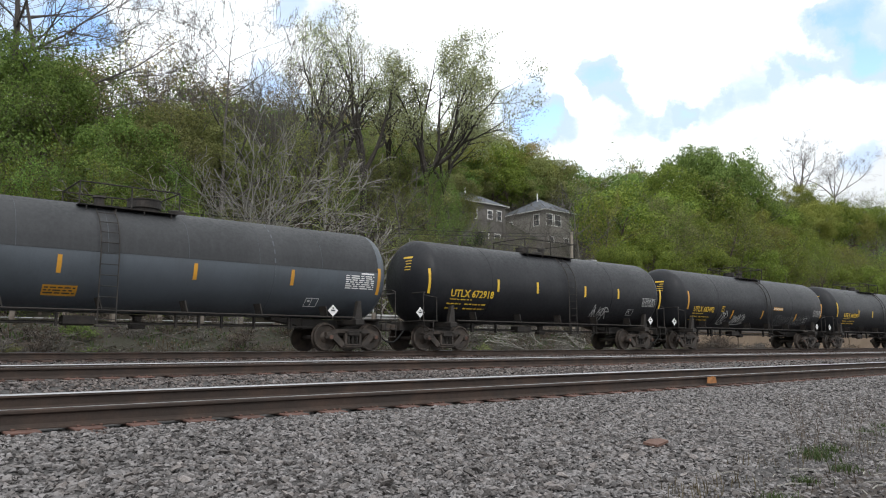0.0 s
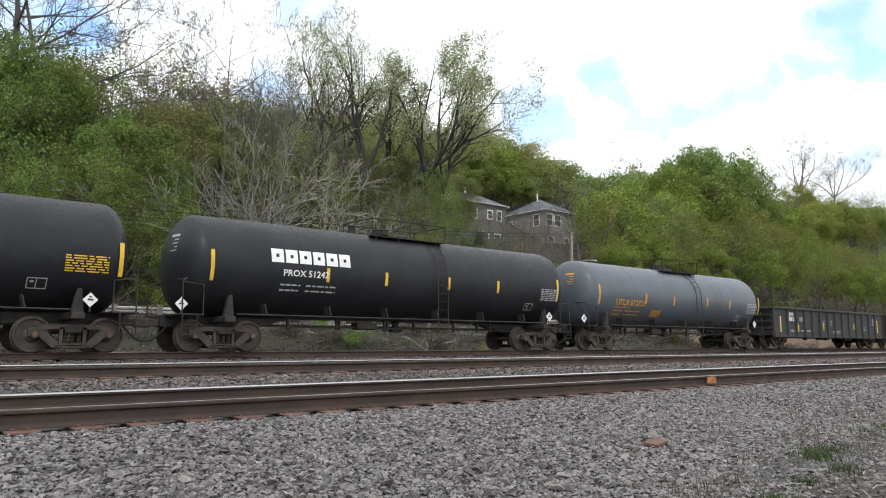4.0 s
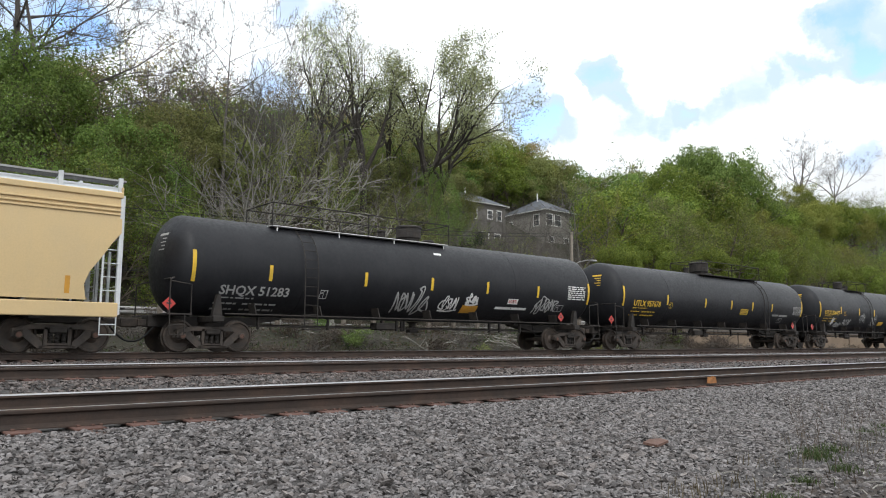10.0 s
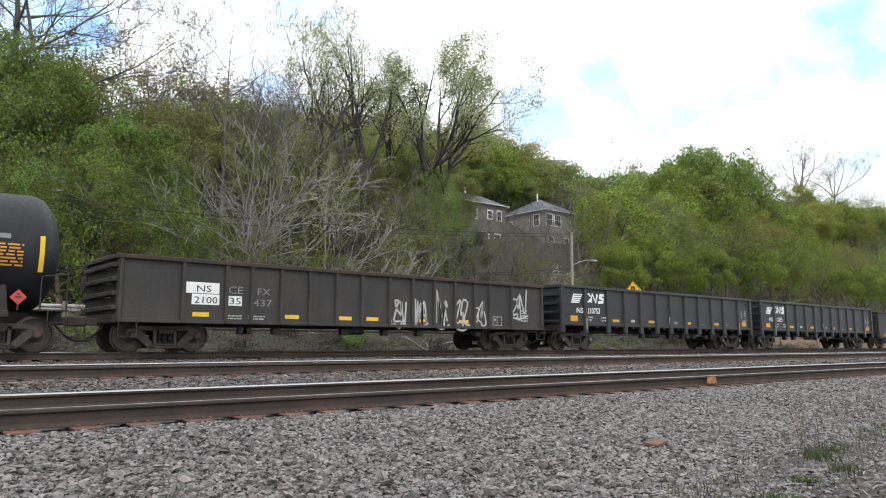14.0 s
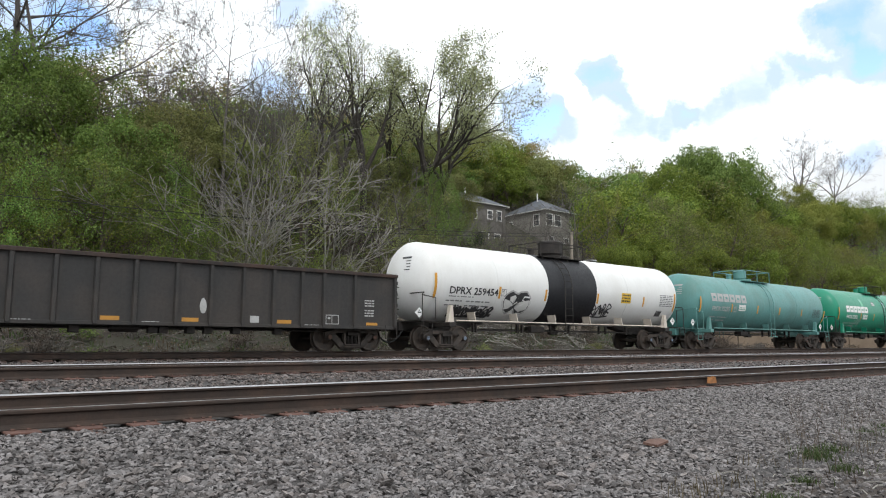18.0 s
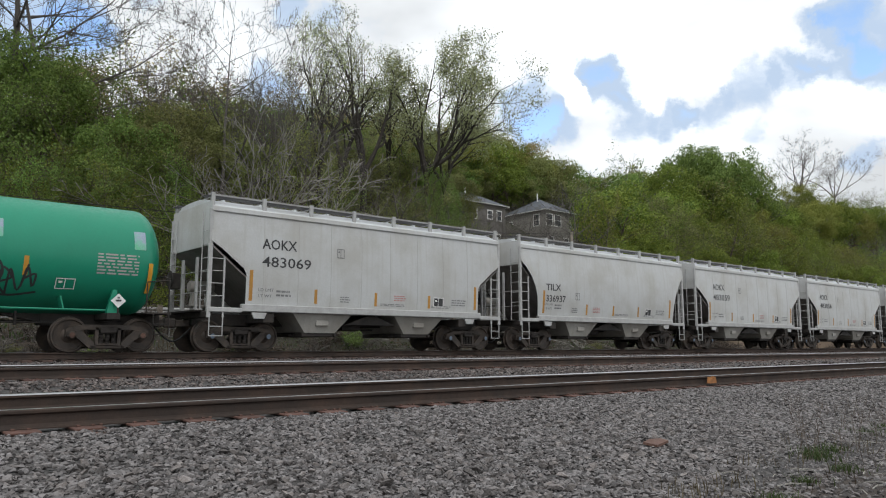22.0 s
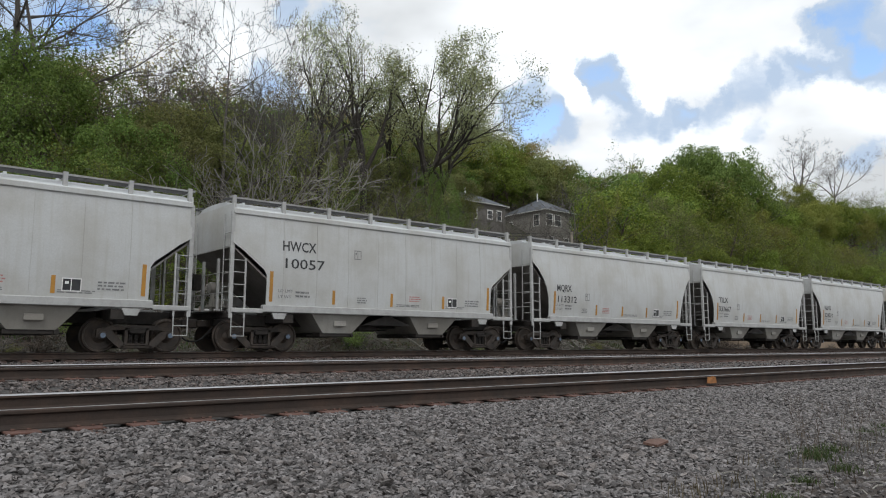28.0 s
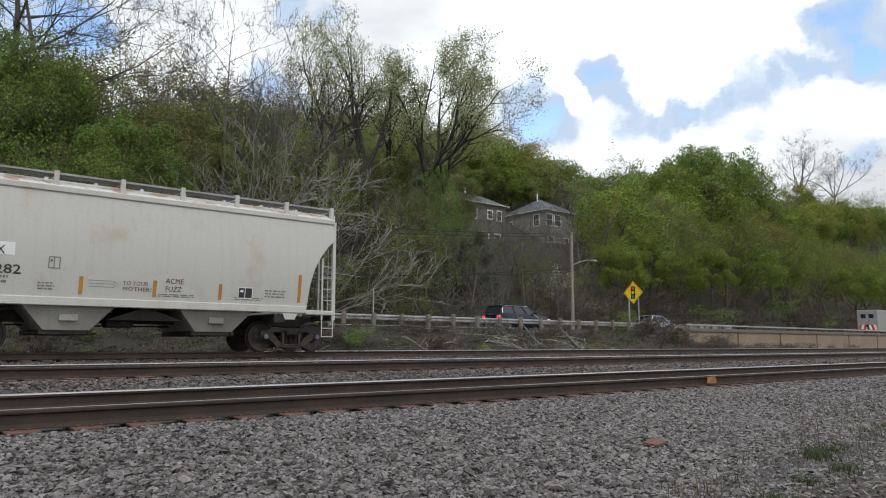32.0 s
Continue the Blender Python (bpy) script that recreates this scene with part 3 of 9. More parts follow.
def framed_box(x, z, w, h, mat, car, skin, fill=None, name="stencil_box"):
    k = Kit()
    t = 0.022
    for x0, x1, z0, z1 in ((x, x + w, z, z + t), (x, x + w, z + h - t, z + h), (x, x + t, z + t, z + h - t), (x + w - t, x + w, z + t, z + h - t), (x + w * .45, x + w * .45 + t, z + t, z + h - t),
                           (x + w * .15, x + w * .35, z + h * .55, z + h * .75)):
        k.add([(a, skin.at(a, b, 0.010), b) for a, b in ((x0, z0), (x1, z0), (x1, z1), (x0, z1))], [(0, 1, 2, 3)])
    if fill:
        mark_patch("stencil_ground", x - .03, x + w + .03, z - .03, z + h + .03, fill, car, skin, lift=0.005)
    return part(name, k, mat, car)


def stroke(name, pts, width, mat, car, skin, lift=0.008, closed=False, label=""):
    """A painted line of a given width through points (x, z)."""
    k = Kit()
    pts = [Vector((p[0], p[1])) for p in pts]
    if closed:
        pts.append(pts[0].copy())
    vs, fs = [], []
    for i, p in enumerate(pts):
        d = (pts[min(i + 1, len(pts) - 1)] - pts[max(i - 1, 0)])
        d = d.normalized() if d.length > 0 else Vector((1, 0))
        nrm = Vector((-d.y, d.x)) * width / 2
        for q in (p + nrm, p - nrm):
            vs.append((q.x, skin.at(q.x, q.y, lift), q.y))
    for i in range(len(pts) - 1):
        fs.append((2 * i, 2 * i + 1, 2 * i + 3, 2 * i + 2))
    k.add(vs, fs)
    return part(name, k, mat, car, label)


def scribble(x, z, w, h, mat, car, skin, seed, width=0.035):
    """A sprayed scrawl: a row of crooked unreadable letters, some of them joined."""
    rnd = random.Random(seed)
    n = max(3, int(w / h * 2.2 + .5))
    forms = [[(0, 0), (.1, 1), (.7, .8), (.15, .5), (.8, 0)], [(.8, .9), (.2, 1), (.1, .55), (.75, .45), (.7, .05), (0, .1)], [(0, 1), (.35, 0), (.8, 1)], [(.75, .9), (.15, .7), (.1, .2), (.8, .1), (.6, .5)],
             [(0, 0), (.3, 1), (.7, 0), (.55, .45), (.15, .4)], [(0, 0), (.05, 1), (.7, 0), (.75, 1)], [(.4, 1), (.05, .5), (.4, 0), (.8, .5), (.45, 1)], [(0, .9), (.8, 1), (.1, 0), (.9, .1)]]
    row, line = [], []
    for i in range(n):
        sk = rnd.uniform(-.05, .25)
        drop, tall = rnd.uniform(-.12, .12), rnd.uniform(.75, 1.1)
        for a, b in rnd.choice(forms):
            a, b = a + rnd.uniform(-.22, .22), b + rnd.uniform(-.2, .2)
            line.append((x + w * (i - .2 + 1.5 * a + sk * b) / (n + .4), z + h * (drop + tall * b) + rnd.uniform(-.05, .05) * h))
        if rnd.random() < .3 or i == n - 1:
            row.append(line)
            line = []
    if rnd.random() < .5:
        row.append([(x, z - .12 * h), (x + w * .5, z - .18 * h), (x + w, z - .02 * h)])
    k = Kit()
    for q, ln in enumerate(row):
        fine = []
        for i in range(len(ln) - 1):
            p0, p1, p2, p3 = (Vector(ln[max(i - 1, 0)]), Vector(ln[i]), Vector(ln[i + 1]), Vector(ln[min(i + 2, len(ln) - 1)]))
            for j in range(5):
                t = j / 5
                fine.append(.5 * (2 * p1 + (p2 - p0) * t + (2 * p0 - 5 * p1 + 4 * p2 - p3) * t * t + (3 * p1 - p0 - 3 * p2 + p3) * t ** 3))
        fine.append(Vector(ln[-1]))
        vs, fs = [], []
        for i, p in enumerate(fine):
            d = fine[min(i + 1, len(fine) - 1)] - fine[max(i - 1, 0)]
            d = d.normalized() if d.length > 0 else Vector((1, 0))
            nrm = Vector((-d.y, d.x)) * width / 2
            for c in (p + nrm, p - nrm):
                vs.append((c.x, skin.at(c.x, c.y, .009 + .0004 * q), c.y))
        fs = [(2 * i, 2 * i + 1, 2 * i + 3, 2 * i + 2) for i in range(len(fine) - 1)]
        k.add(vs, fs)
    return part("spray_tag", k, mat, car, "sprayed scrawl")


def blob(name, cx, cz, pts, mat, car, skin, lift, label=""):
    k = Kit()
    ps = [(cx + a, cz + b) for a, b in pts]
    k.add([(a, skin.at(a, b, lift), b) for a, b in ps], [tuple(range(len(ps)))])
    return part(name, k, mat, car, label)


def disc(r, n=12, sq=1.0, seed=0):
    rnd = random.Random(seed)
    return [(r * math.cos(2 * math.pi * i / n) * (1 + rnd.uniform(-.1, .1)), sq * r * math.sin(2 * math.pi * i / n) * (1 + rnd.uniform(-.1, .1))) for i in range(n)]


# ---------- running gear ----------
WR = 0.457
SHARED = {}


def truck_meshes():
    for nm, s in (("side_near", -1), ("side_far", 1)):
        k = Kit()
        y0, y1 = (s * 0.93, s * 1.07) if s > 0 else (s * 1.07, s * 0.93)
        k.prism([(-1.04, .52), (-1.04, .61), (-.62, .73), (.62, .73), (1.04, .61), (1.04, .52), (.60, .60), (-.60, .60)], "y", y0, y1)
        for q in (-1, 1):
            a, b = sorted((q * 0.76, q * 1.04))
            k.box(a, b, y0 + .02, y1 - .02, .40, .56, .02)
            k.prism([(q * .80, .56), (q * .66, .58), (q * .34, .26), (q * .34, .12), (q * .46, .12), (q * .80, .42)], "y", y0, y1)
            a, b = sorted((q * .24, q * .32))
            k.box(a, b, y0, y1, .16, .66)
        k.box(-.42, .42, y0, y1, .10, .20, .03)
        k.box(-.30, .30, y0 - .03, y1 + .03, .20, .24)
        SHARED[nm] = k.mesh("side_frame", "truck_steel")
    k = Kit()
    k.box(-.20, .20, -1.12, 1.12, .50, .66, .03)
    k.box(-.16, .16, -.5, .5, .62, .74, .02)
    SHARED["bol"] = k.mesh("truck", "under")
    k = Kit()
    rings = [(.24 + .26 * i / 14, .072 if i % 2 else .052) for i in range(15)]
    k.lathe(rings, 8, "z", (0, 0, 0))
    SHARED["spr"] = k.mesh("coil_spring", "under")
    k = Kit()
    for s in (-1, 1):
        def Y(a):
            return s * a
        prof = [(Y(.66), .20), (Y(.66), .36), (Y(.655), .49), (Y(.68), .485), (Y(.69), WR), (Y(.80), WR - .006), (Y(.812), WR - .02), (Y(.812), .405), (Y(.775), .385), (Y(.755), .20), (Y(.80), .14), (Y(.82), .10)]
        k.lathe(prof, 24, "y")
    k.lathe([(-.70, .085), (.70, .085)], 10, "y")
    SHARED["wheel"] = k.mesh("wheelset", ["wheel_steel"], smooth=True)
    SHARED["bear"] = Kit().lathe([(-.82, .075), (-.93, .10), (-1.10, .105), (-1.115, .09), (-1.13, .085), (-1.135, .05)], 12, "y").mesh("axle_bearing", "truck_steel", smooth=True)
    k = Kit()
    k.lathe([(-1.125, .072), (-1.142, .070), (-1.146, .03)], 10, "y")
    for i in range(3):
        t = i * 2.094
        k.box(.045 * math.cos(t) - .012, .045 * math.cos(t) + .012, -1.158, -1.138, .045 * math.sin(t) - .012, .045 * math.sin(t) + .012)
    SHARED["cap_blue"] = k.mesh("bearing_cap", "cap_blue")
    SHARED["cap_rust"] = k.mesh("bearing_cap", "rust")


truck_meshes()
WHEELS = []


def add_truck(car, x, cap="cap_rust"):
    tr = part("truck", SHARED["bol"], None, car, "cast steel four-wheel truck", at=pose(x, 0, 0))
    part("side_frame", SHARED["side_near"], None, tr)
    part("side_frame", SHARED["side_far"], None, tr)
    for q in (-.16, 0, .16):
        part("coil_spring", SHARED["spr"], None, tr, at=pose(q, -1.0, 0))
    for q in (-0.889, 0.889):
        w = part("wheelset", SHARED["wheel"], None, tr, at=pose(q, 0, WR))
        part("axle_bearing", SHARED["bear"], None, tr, at=pose(q, 0, WR))
        c = part("bearing_cap", SHARED[cap], None, tr, at=pose(q, 0, WR))
        WHEELS.append((car, w, q))
        WHEELS.append((car, c, q))
    return tr


STRETCH = 1.0137            # the train runs at 14.8 m/s


def on_line(x):
    return x * STRETCH - .27


def add_couplers(car, L):
    for s in (-1, 1):
        k = Kit()
        a, b = sorted((s * (L / 2 - .95), s * (L / 2 - .22)))
        k.box(a, b, -.10, .10, .74, .94, .02)
        a, b = sorted((s * (L / 2 - .26), s * (L / 2 + .04)))
        k.box(a, b, -.17 if s > 0 else -.02, .02 if s > 0 else .17, .70, .98, .04)
        part("coupler", k, "truck_steel", car)
        k = Kit()
        pts = []
        for i in range(7):
            t = i / 6
            pts.append((s * (L / 2 - .6 + .62 * t), -.32, .72 - .42 * math.sin(math.pi * t * .55)))
        k.path(pts, .028, 6)
        part("air_hose", k, "rubber", car)


def ladder(car, x, y, z0, z1, w=0.40, n=None, mat="under", name="ladder", follow=None, along="x"):
    """Two stiles and rungs on the near side; follow gives y by height."""
    k = Kit()
    n = n or max(2, int((z1 - z0) / 0.33))
    fy = follow or (lambda z: y)
    zs = [z0 + (z1 - z0) * i / n for i in range(n + 1)]
    for s in (0, w):
        k.path([(x + s, fy(z), z) if along == "x" else (x, y + s, z) for z in zs], .018, 5)
    for i in range(n):
        z = (zs[i] + zs[i + 1]) / 2
        k.rod((x, fy(z), z) if along == "x" else (x, y, z), (x + w, fy(z), z) if along == "x" else (x, y + w, z), .012, 5)
    return part(name, k, mat, car)


# ---------- tank cars ----------
def tank_car(spec):
    L, R, zc = spec["L"], spec.get("R", 1.55), spec.get("zc", 2.58)
    hl = L / 2 - 0.62
    mat, metal = spec["mat"], spec.get("metal", "under")
    car = thing("tank_car", spec["label"], "tank car", pose(spec["x0"] + L / 2, YC, ZC), "cars of the freight train")
    rings = [(-hl + .72 * (1 - math.cos(math.pi / 2 * i / 9)), max(R * math.sin(math.pi / 2 * i / 9), .015)) for i in range(10)]
    rings += [(-hl + .72 + (2 * hl - 1.44) * i / 6, R) for i in range(1, 6)]
    rings += [(hl - .72 * (1 - math.cos(math.pi / 2 * i / 9)), max(R * math.sin(math.pi / 2 * i / 9), .015)) for i in range(9, -1, -1)]
    k = Kit().lathe(rings, 56, "x", (0, 0, zc))
    part("tank_shell", k, mat, car, smooth=True)
    skin = Skin(R, zc)
    for wx in spec.get("welds", (-hl * .55, hl * .45)):
        part("weld_band", Kit().lathe([(wx - .03, R - .01), (wx - .02, R + .006), (wx + .02, R + .006), (wx + .03, R - .01)], 56, "x", (0, 0, zc)), mat, car, smooth=True)
    # small stencilled lines on the leading dished end
    hm = spec.get("mark_mat", "yellow") if spec.get("mark") else spec.get("small_mat", "dull_white")
    rnd_h = random.Random(int(spec["x0"]) + 5)
    for i in range(5):
        z, y0, w = .80 - i * .11, -.60, (.46 if i == 0 else rnd_h.uniform(.15, .34))
        k = Kit()
        vs = []
        for j in range(4):
            y = y0 + w * j / 3
            for zz in (z, z + (.07 if i == 0 else .03)):
                r = min(math.hypot(y, zz) / R, .999)
                x = -hl + .72 * (1 - math.sqrt(1 - r * r))
                vs += [(x - .012, y, zc + zz), (x + .004, y, zc + zz)]
        fs = []
        for j in range(3):
            o = j * 4
            fs += [(o, o + 4, o + 6, o + 2), (o + 1, o + 3, o + 7, o + 5), (o, o + 1, o + 5, o + 4), (o + 2, o + 6, o + 7, o + 3)]
        k.add(vs, fs)
        part("end_stencil", k, hm, car)
    if "upper" in spec:
        # darker upper half, laid over the shell in plates
        zb, um = spec["upper"]
        a0 = math.asin((zb - zc) / R)
        cuts = [-hl + .75 + (2 * hl - 1.5) * i / 7 for i in range(8)]
        for xa, xb in zip(cuts, cuts[1:]):
            k, n = Kit(), 16
            vs = []
            for i in range(n + 1):
                t = a0 + (math.pi - 2 * a0) * i / n
                for x in (xa, xb - .012):
                    for r in (R - .01, R + .009):
                        vs.append((x, -r * math.cos(t), zc + r * math.sin(t)))
            fs = []
            for i in range(n):
                o, q = i * 4, i * 4 + 4
                fs += [(o + 1, o + 3, q + 3, q + 1), (o, q, q + 2, o + 2), (o, o + 1, q + 1, q), (o + 2, q + 2, q + 3, o + 3)]
            fs += [(0, 2, 3, 1), (4 * n, 4 * n + 1, 4 * n + 3, 4 * n + 2)]
            k.add(vs, fs)
            part("upper_plate", k, um, car, "dark upper shell plate", smooth=True)
    if "band" in spec:
        b0, b1, bm = spec["band"]
        part("insulation_band", Kit().lathe([(b0, R), (b0 + .01, R + .014), (b1 - .01, R + .014), (b1, R)], 56, "x", (0, 0, zc)), bm, car, "black painted centre band", smooth=True)
    tx = L / 2 - 2.05
    for s in (-1, 1):
        add_truck(car, s * tx, spec.get("cap", "cap_rust"))
        # stub sill, end platform, bolster with shell saddles
        k = Kit()
        a, b = sorted((s * (L / 2 - .45), s * (tx - 1.5)))
        k.box(a, b, -.28, .28, .72, 1.06, .02)
        k.prism([(s * (tx - 1.5), .80), (s * (tx - 1.5), 1.06), (s * (tx - 2.6), 1.12), (s * (tx - 2.6), 1.02)], "y", -.25, .25)
        part("stub_sill", k, metal, car)
        k = Kit()
        k.box(s * tx - .16, s * tx + .16, -1.46, 1.46, .86, 1.04, .02)
        part("body_bolster", k, metal, car)
        for sy in (-1, 1):
            k = Kit()
            k.prism([(s * tx - .15, 1.04), (s * tx + .15, 1.04), (s * tx + .08, 1.66), (s * tx - .02, 1.66)], "y", min(sy * 1.20, sy * 1.36), max(sy * 1.20, sy * 1.36))
            part("shell_saddle", k, spec.get("saddle", metal), car)
        k = Kit()
        a, b = sorted((s * (L / 2 - .55), s * (L / 2 - 1.25)))
        k.box(a, b, -1.5, 1.5, 1.04, 1.08)
        part("end_platform", k, metal, car)
        # end handrail and steps
        k = Kit()
        e = s * (L / 2 - .62)
        rail = [(e, -1.46, 1.06), (e, -1.46, 2.02), (e - s * .12, -1.40, 2.08), (e - s * .12, 1.40, 2.08), (e, 1.46, 2.02), (e, 1.46, 1.06)]
        k.path(rail, .022, 6)
        k.path([(e - s * .6, -1.47, 1.06), (e - s * .6, -1.47, 1.9), (e, -1.46, 1.98)], .02, 6)
        part("end_handrail", k, metal, car)
        k = Kit()
        k.path([(e, -1.5, 1.04), (e, -1.5, .48), (e - s * .42, -1.5, .48), (e - s * .42, -1.5, 1.04)], .018, 5)
        k.rod((e, -1.5, .76), (e - s * .42, -1.5, .76), .014, 5)
        part("sill_step", k, metal, car)
        # diamond placard on its holder
        k = Kit()
        px, r = spec.get("pl_x", L / 2 - 1.9) if s > 0 else -(L / 2 - .70), .19
        qy = -1.485 if s > 0 else -1.18
        pz = spec.get("pl_z", 1.36)
        k.add([(px, qy, pz - r), (px + r, qy, pz), (px, qy, pz + r), (px - r, qy, pz), (px, qy + .015, pz - r), (px + r, qy + .015, pz), (px, qy + .015, pz + r), (px - r, qy + .015, pz)],
              [(0, 1, 2, 3), (7, 6, 5, 4), (0, 4, 5, 1), (1, 5, 6, 2), (2, 6, 7, 3), (3, 7, 4, 0)])
        pl = part("placard", k, spec.get("placard", "white"), car, "white diamond hazard placard")
        k = Kit()
        k.box(px - .07, px + .07, qy - .007, qy - .001, pz - .02, pz + .03)
        k.box(px - .03, px + .03, qy - .007, qy - .001, pz + .06, pz + .10)
        part("placard_print", k, "ink", pl)
        part("placard_holder", Kit().box(px - .02, px + .02, qy + .015, qy + .035, 1.04, pz - .08), metal, car)
    # brake gear and running pipe below
    k = Kit()
    z = spec.get("pipe_z", 1.10)
    k.rod((-tx + .2, -1.42, z), (tx - .2, -1.42, z), .028, 6)
    part("side_pipe", k, spec.get("pipe", metal), car)
    n = max(3, int(2 * tx / 2.2))
    for i in range(n):
        x = -tx + 1.2 + (2 * tx - 2.4) * i / (n - 1)
        part("pipe_bracket", Kit().prism([(x - .02, z), (x + .02, z), (x - .07, z + .34), (x - .11, z + .34)], "y", skin.at(x, z + .34), -1.40), spec.get("pipe", metal), car)
    k = Kit()
    k.rod((-tx + 1, -.55, .78), (tx - 1, -.55, .78), .022, 5)
    k.rod((-tx + 1, .4, .84), (tx - 1, .4, .84), .03, 5)
    rnd = random.Random(int(spec["x0"]))
    for i in range(9):
        x = rnd.uniform(-tx + 1.6, tx - 1.6)
        k.box(x - .03, x + .03, -.6, -.5, .70, 1.06)
    k.box(-1.9, -1.1, -.7, -.3, .72, .98, .04)
    part("brake_rigging", k, "under", car)
    k = Kit()
    k.lathe([(.86, .12), (1.0, .14), (1.06, .26)], 14, "z", (.2, 0, 0))
    k.box(.0, .4, -.12, .12, .66, .86, .02)
    part("bottom_outlet", k, "under", car)
    # top platform, dome, valves, safety rail
    d = spec.get("dome", -.5)
    p0, p1 = spec.get("deck", (-1.5, 1.8))
    zt = zc + R
    k = Kit()
    dr = spec.get("dome_r", .38)
    dh = spec.get("dome_h", .26) / .56
    k.lathe([(zt + b * dh if b > 0 else zt + b, dr * a) for b, a in ((-.12, .86), (.06, .88), (.10, .97), (.11, 1), (.44, 1), (.45, 1.06), (.50, 1.06), (.54, .8), (.56, .4))], 24, "z", (d, 0, 0))
    part("dome", k, spec.get("dome_mat", metal), car, "round valve housing with hinged lid")
    k = Kit()
    k.lathe([(zt - .1, .14), (zt + .22, .14), (zt + .24, .18), (zt + .30, .16)], 12, "z", (d - 1.25 if d - 1.25 > p0 - .4 else d + 1.2, 0, 0))
    part("vent_pipe", k, spec.get("dome_mat", metal), car)
    part("hatch_cover", Kit().lathe([(zt - .1, .26), (zt + .10, .26), (zt + .14, .2)], 14, "z", (d + 1.0, .1, 0)), spec.get("dome_mat", metal), car)
    for sy in (-1, 1):
        k = Kit()
        y0, y1 = sorted((sy * .50, sy * .92))
        zz = zc + math.sqrt(R * R - 1.05 ** 2) + .06
        zd = zt - .14
        k.box(p0, p1, y0, y1, zd, zd + .022)
        for i in range(4):
            x = p0 + .2 + (p1 - p0 - .4) * i / 3
            k.rod((x, sy * .88, zd), (x, sy * .88, zz - .12), .02, 5)
        part("top_walkway", k, spec.get("deck_mat", metal), car)
    k = Kit()
    for y in (-.94, .94):
        zd = zt - .14
        hh = spec.get("rail_h", .62)
        for x in (p0, (p0 + p1) / 2, p1):
            k.rod((x, y, zd), (x, y, zd + hh), .022, 5)
        k.rod((p0, y, zd + hh), (p1, y, zd + hh), .022, 5)
        if spec.get("mid_rail"):
            k.rod((p0, y, zd + hh * .5), (p1, y, zd + hh * .5), .014, 5)
    for x in (p0, p1):
        k.rod((x, -.94, zt - .14 + hh), (x, .94, zt - .14 + hh), .022, 5)
    part("safety_rail", k, metal, car)
    lx = spec.get("ladder", .9)
    for sy in (-1, 1):
        f = (lambda z, sy=sy: sy * (math.sqrt(max(R * R - (z - zc) ** 2, .25)) + .10) if z > zc else sy * (R + .10))
        ladder(car, lx, 0, .72, zt - .2, .46, 11, metal, "side_ladder", follow=f)
    part("ladder_foot", Kit().box(lx - .05, lx + .51, -R - .22, -R - .02, .66, .70), metal, car)
    # painted marks
    ys = spec.get("stripe", "yellow")
    rows = spec.get("stripes_at") or [(-hl + .8, 2.05, 2.95), (-3.6, 2.2, 2.65), (-1.3, 2.2, 2.65), (1.5, 2.2, 2.65), (4.0, 2.2, 2.65), (hl - .8, 2.0, 2.9)]
    for x, z0, z1 in rows:
        mark_patch("reflector", x - .055, x + .055, z0, z1, ys, car, skin)
    mc = spec.get("mark_mat", "yellow")
    mx, mz, mw = spec.get("mark_x", -hl + 1.2), spec.get("mark_z", 2.1), spec.get("mark_w", 2.2)
    small = spec.get("small_mat", mc)
    if spec.get("mark"):
        mark_text(spec["mark"], mx, mz, .37, mc, car, skin, width=mw, bold=.007)
        bars(mx + .02, mz - .13, mw * .5, .07, 1, small, car, skin, seed=15)
    bars(mx - .06, mz - .30, mw * .32, .09, 1, small, car, skin, seed=5)
    bars(mx - .06, mz - .46, mw * .30, .09, 1, small, car, skin, seed=6)
    bars(mx + mw * .38, mz - .30, mw * .5, .09, 1, small, car, skin, seed=7)
    bars(mx + mw * .38, mz - .46, mw * .5, .09, 1, small, car, skin, seed=8)
    if "sq_at" in spec:
        framed_box(*spec["sq_at"], .27, .27, small, car, skin)
    bm_ = spec.get("box_mat", "dull_white")
    framed_box(*spec.get("box_at", (hl - 2.6, 1.6)), .46, .27, bm_, car, skin)
    d0, d1, e0, e1 = spec.get("data_at", (hl - 1.8, hl - .75, 2.0, 2.5))
    bars(d0, e0, d1 - d0, e1 - e0, 7, spec.get("data_mat", bm_), car, skin, seed=8)
    for q in spec.get("patches", ()):
        mark_patch("sticker", q[0], q[1], q[2], q[3], q[4], car, skin, lift=.007)
        if len(q) > 5:
            bars(q[0] + .04, q[2] + .03, q[1] - q[0] - .08, q[3] - q[2] - .06, 3, q[5], car, skin, seed=3, lift=.010)
    for q in spec.get("tags", ()):
        scribble(q[0], q[1], q[2], q[3], q[4], car, skin, seed=int(q[0] * 37 + spec["x0"]), width=q[5] if len(q) > 5 else .03)
    for q in spec.get("words", ()):
        mark_text(q[0], q[1], q[2], q[3], q[4], car, skin, width=q[5], bold=.004, name="lettering")
    add_couplers(car, L)
    if "extra" in spec:
        spec["extra"](car, skin)
    return car


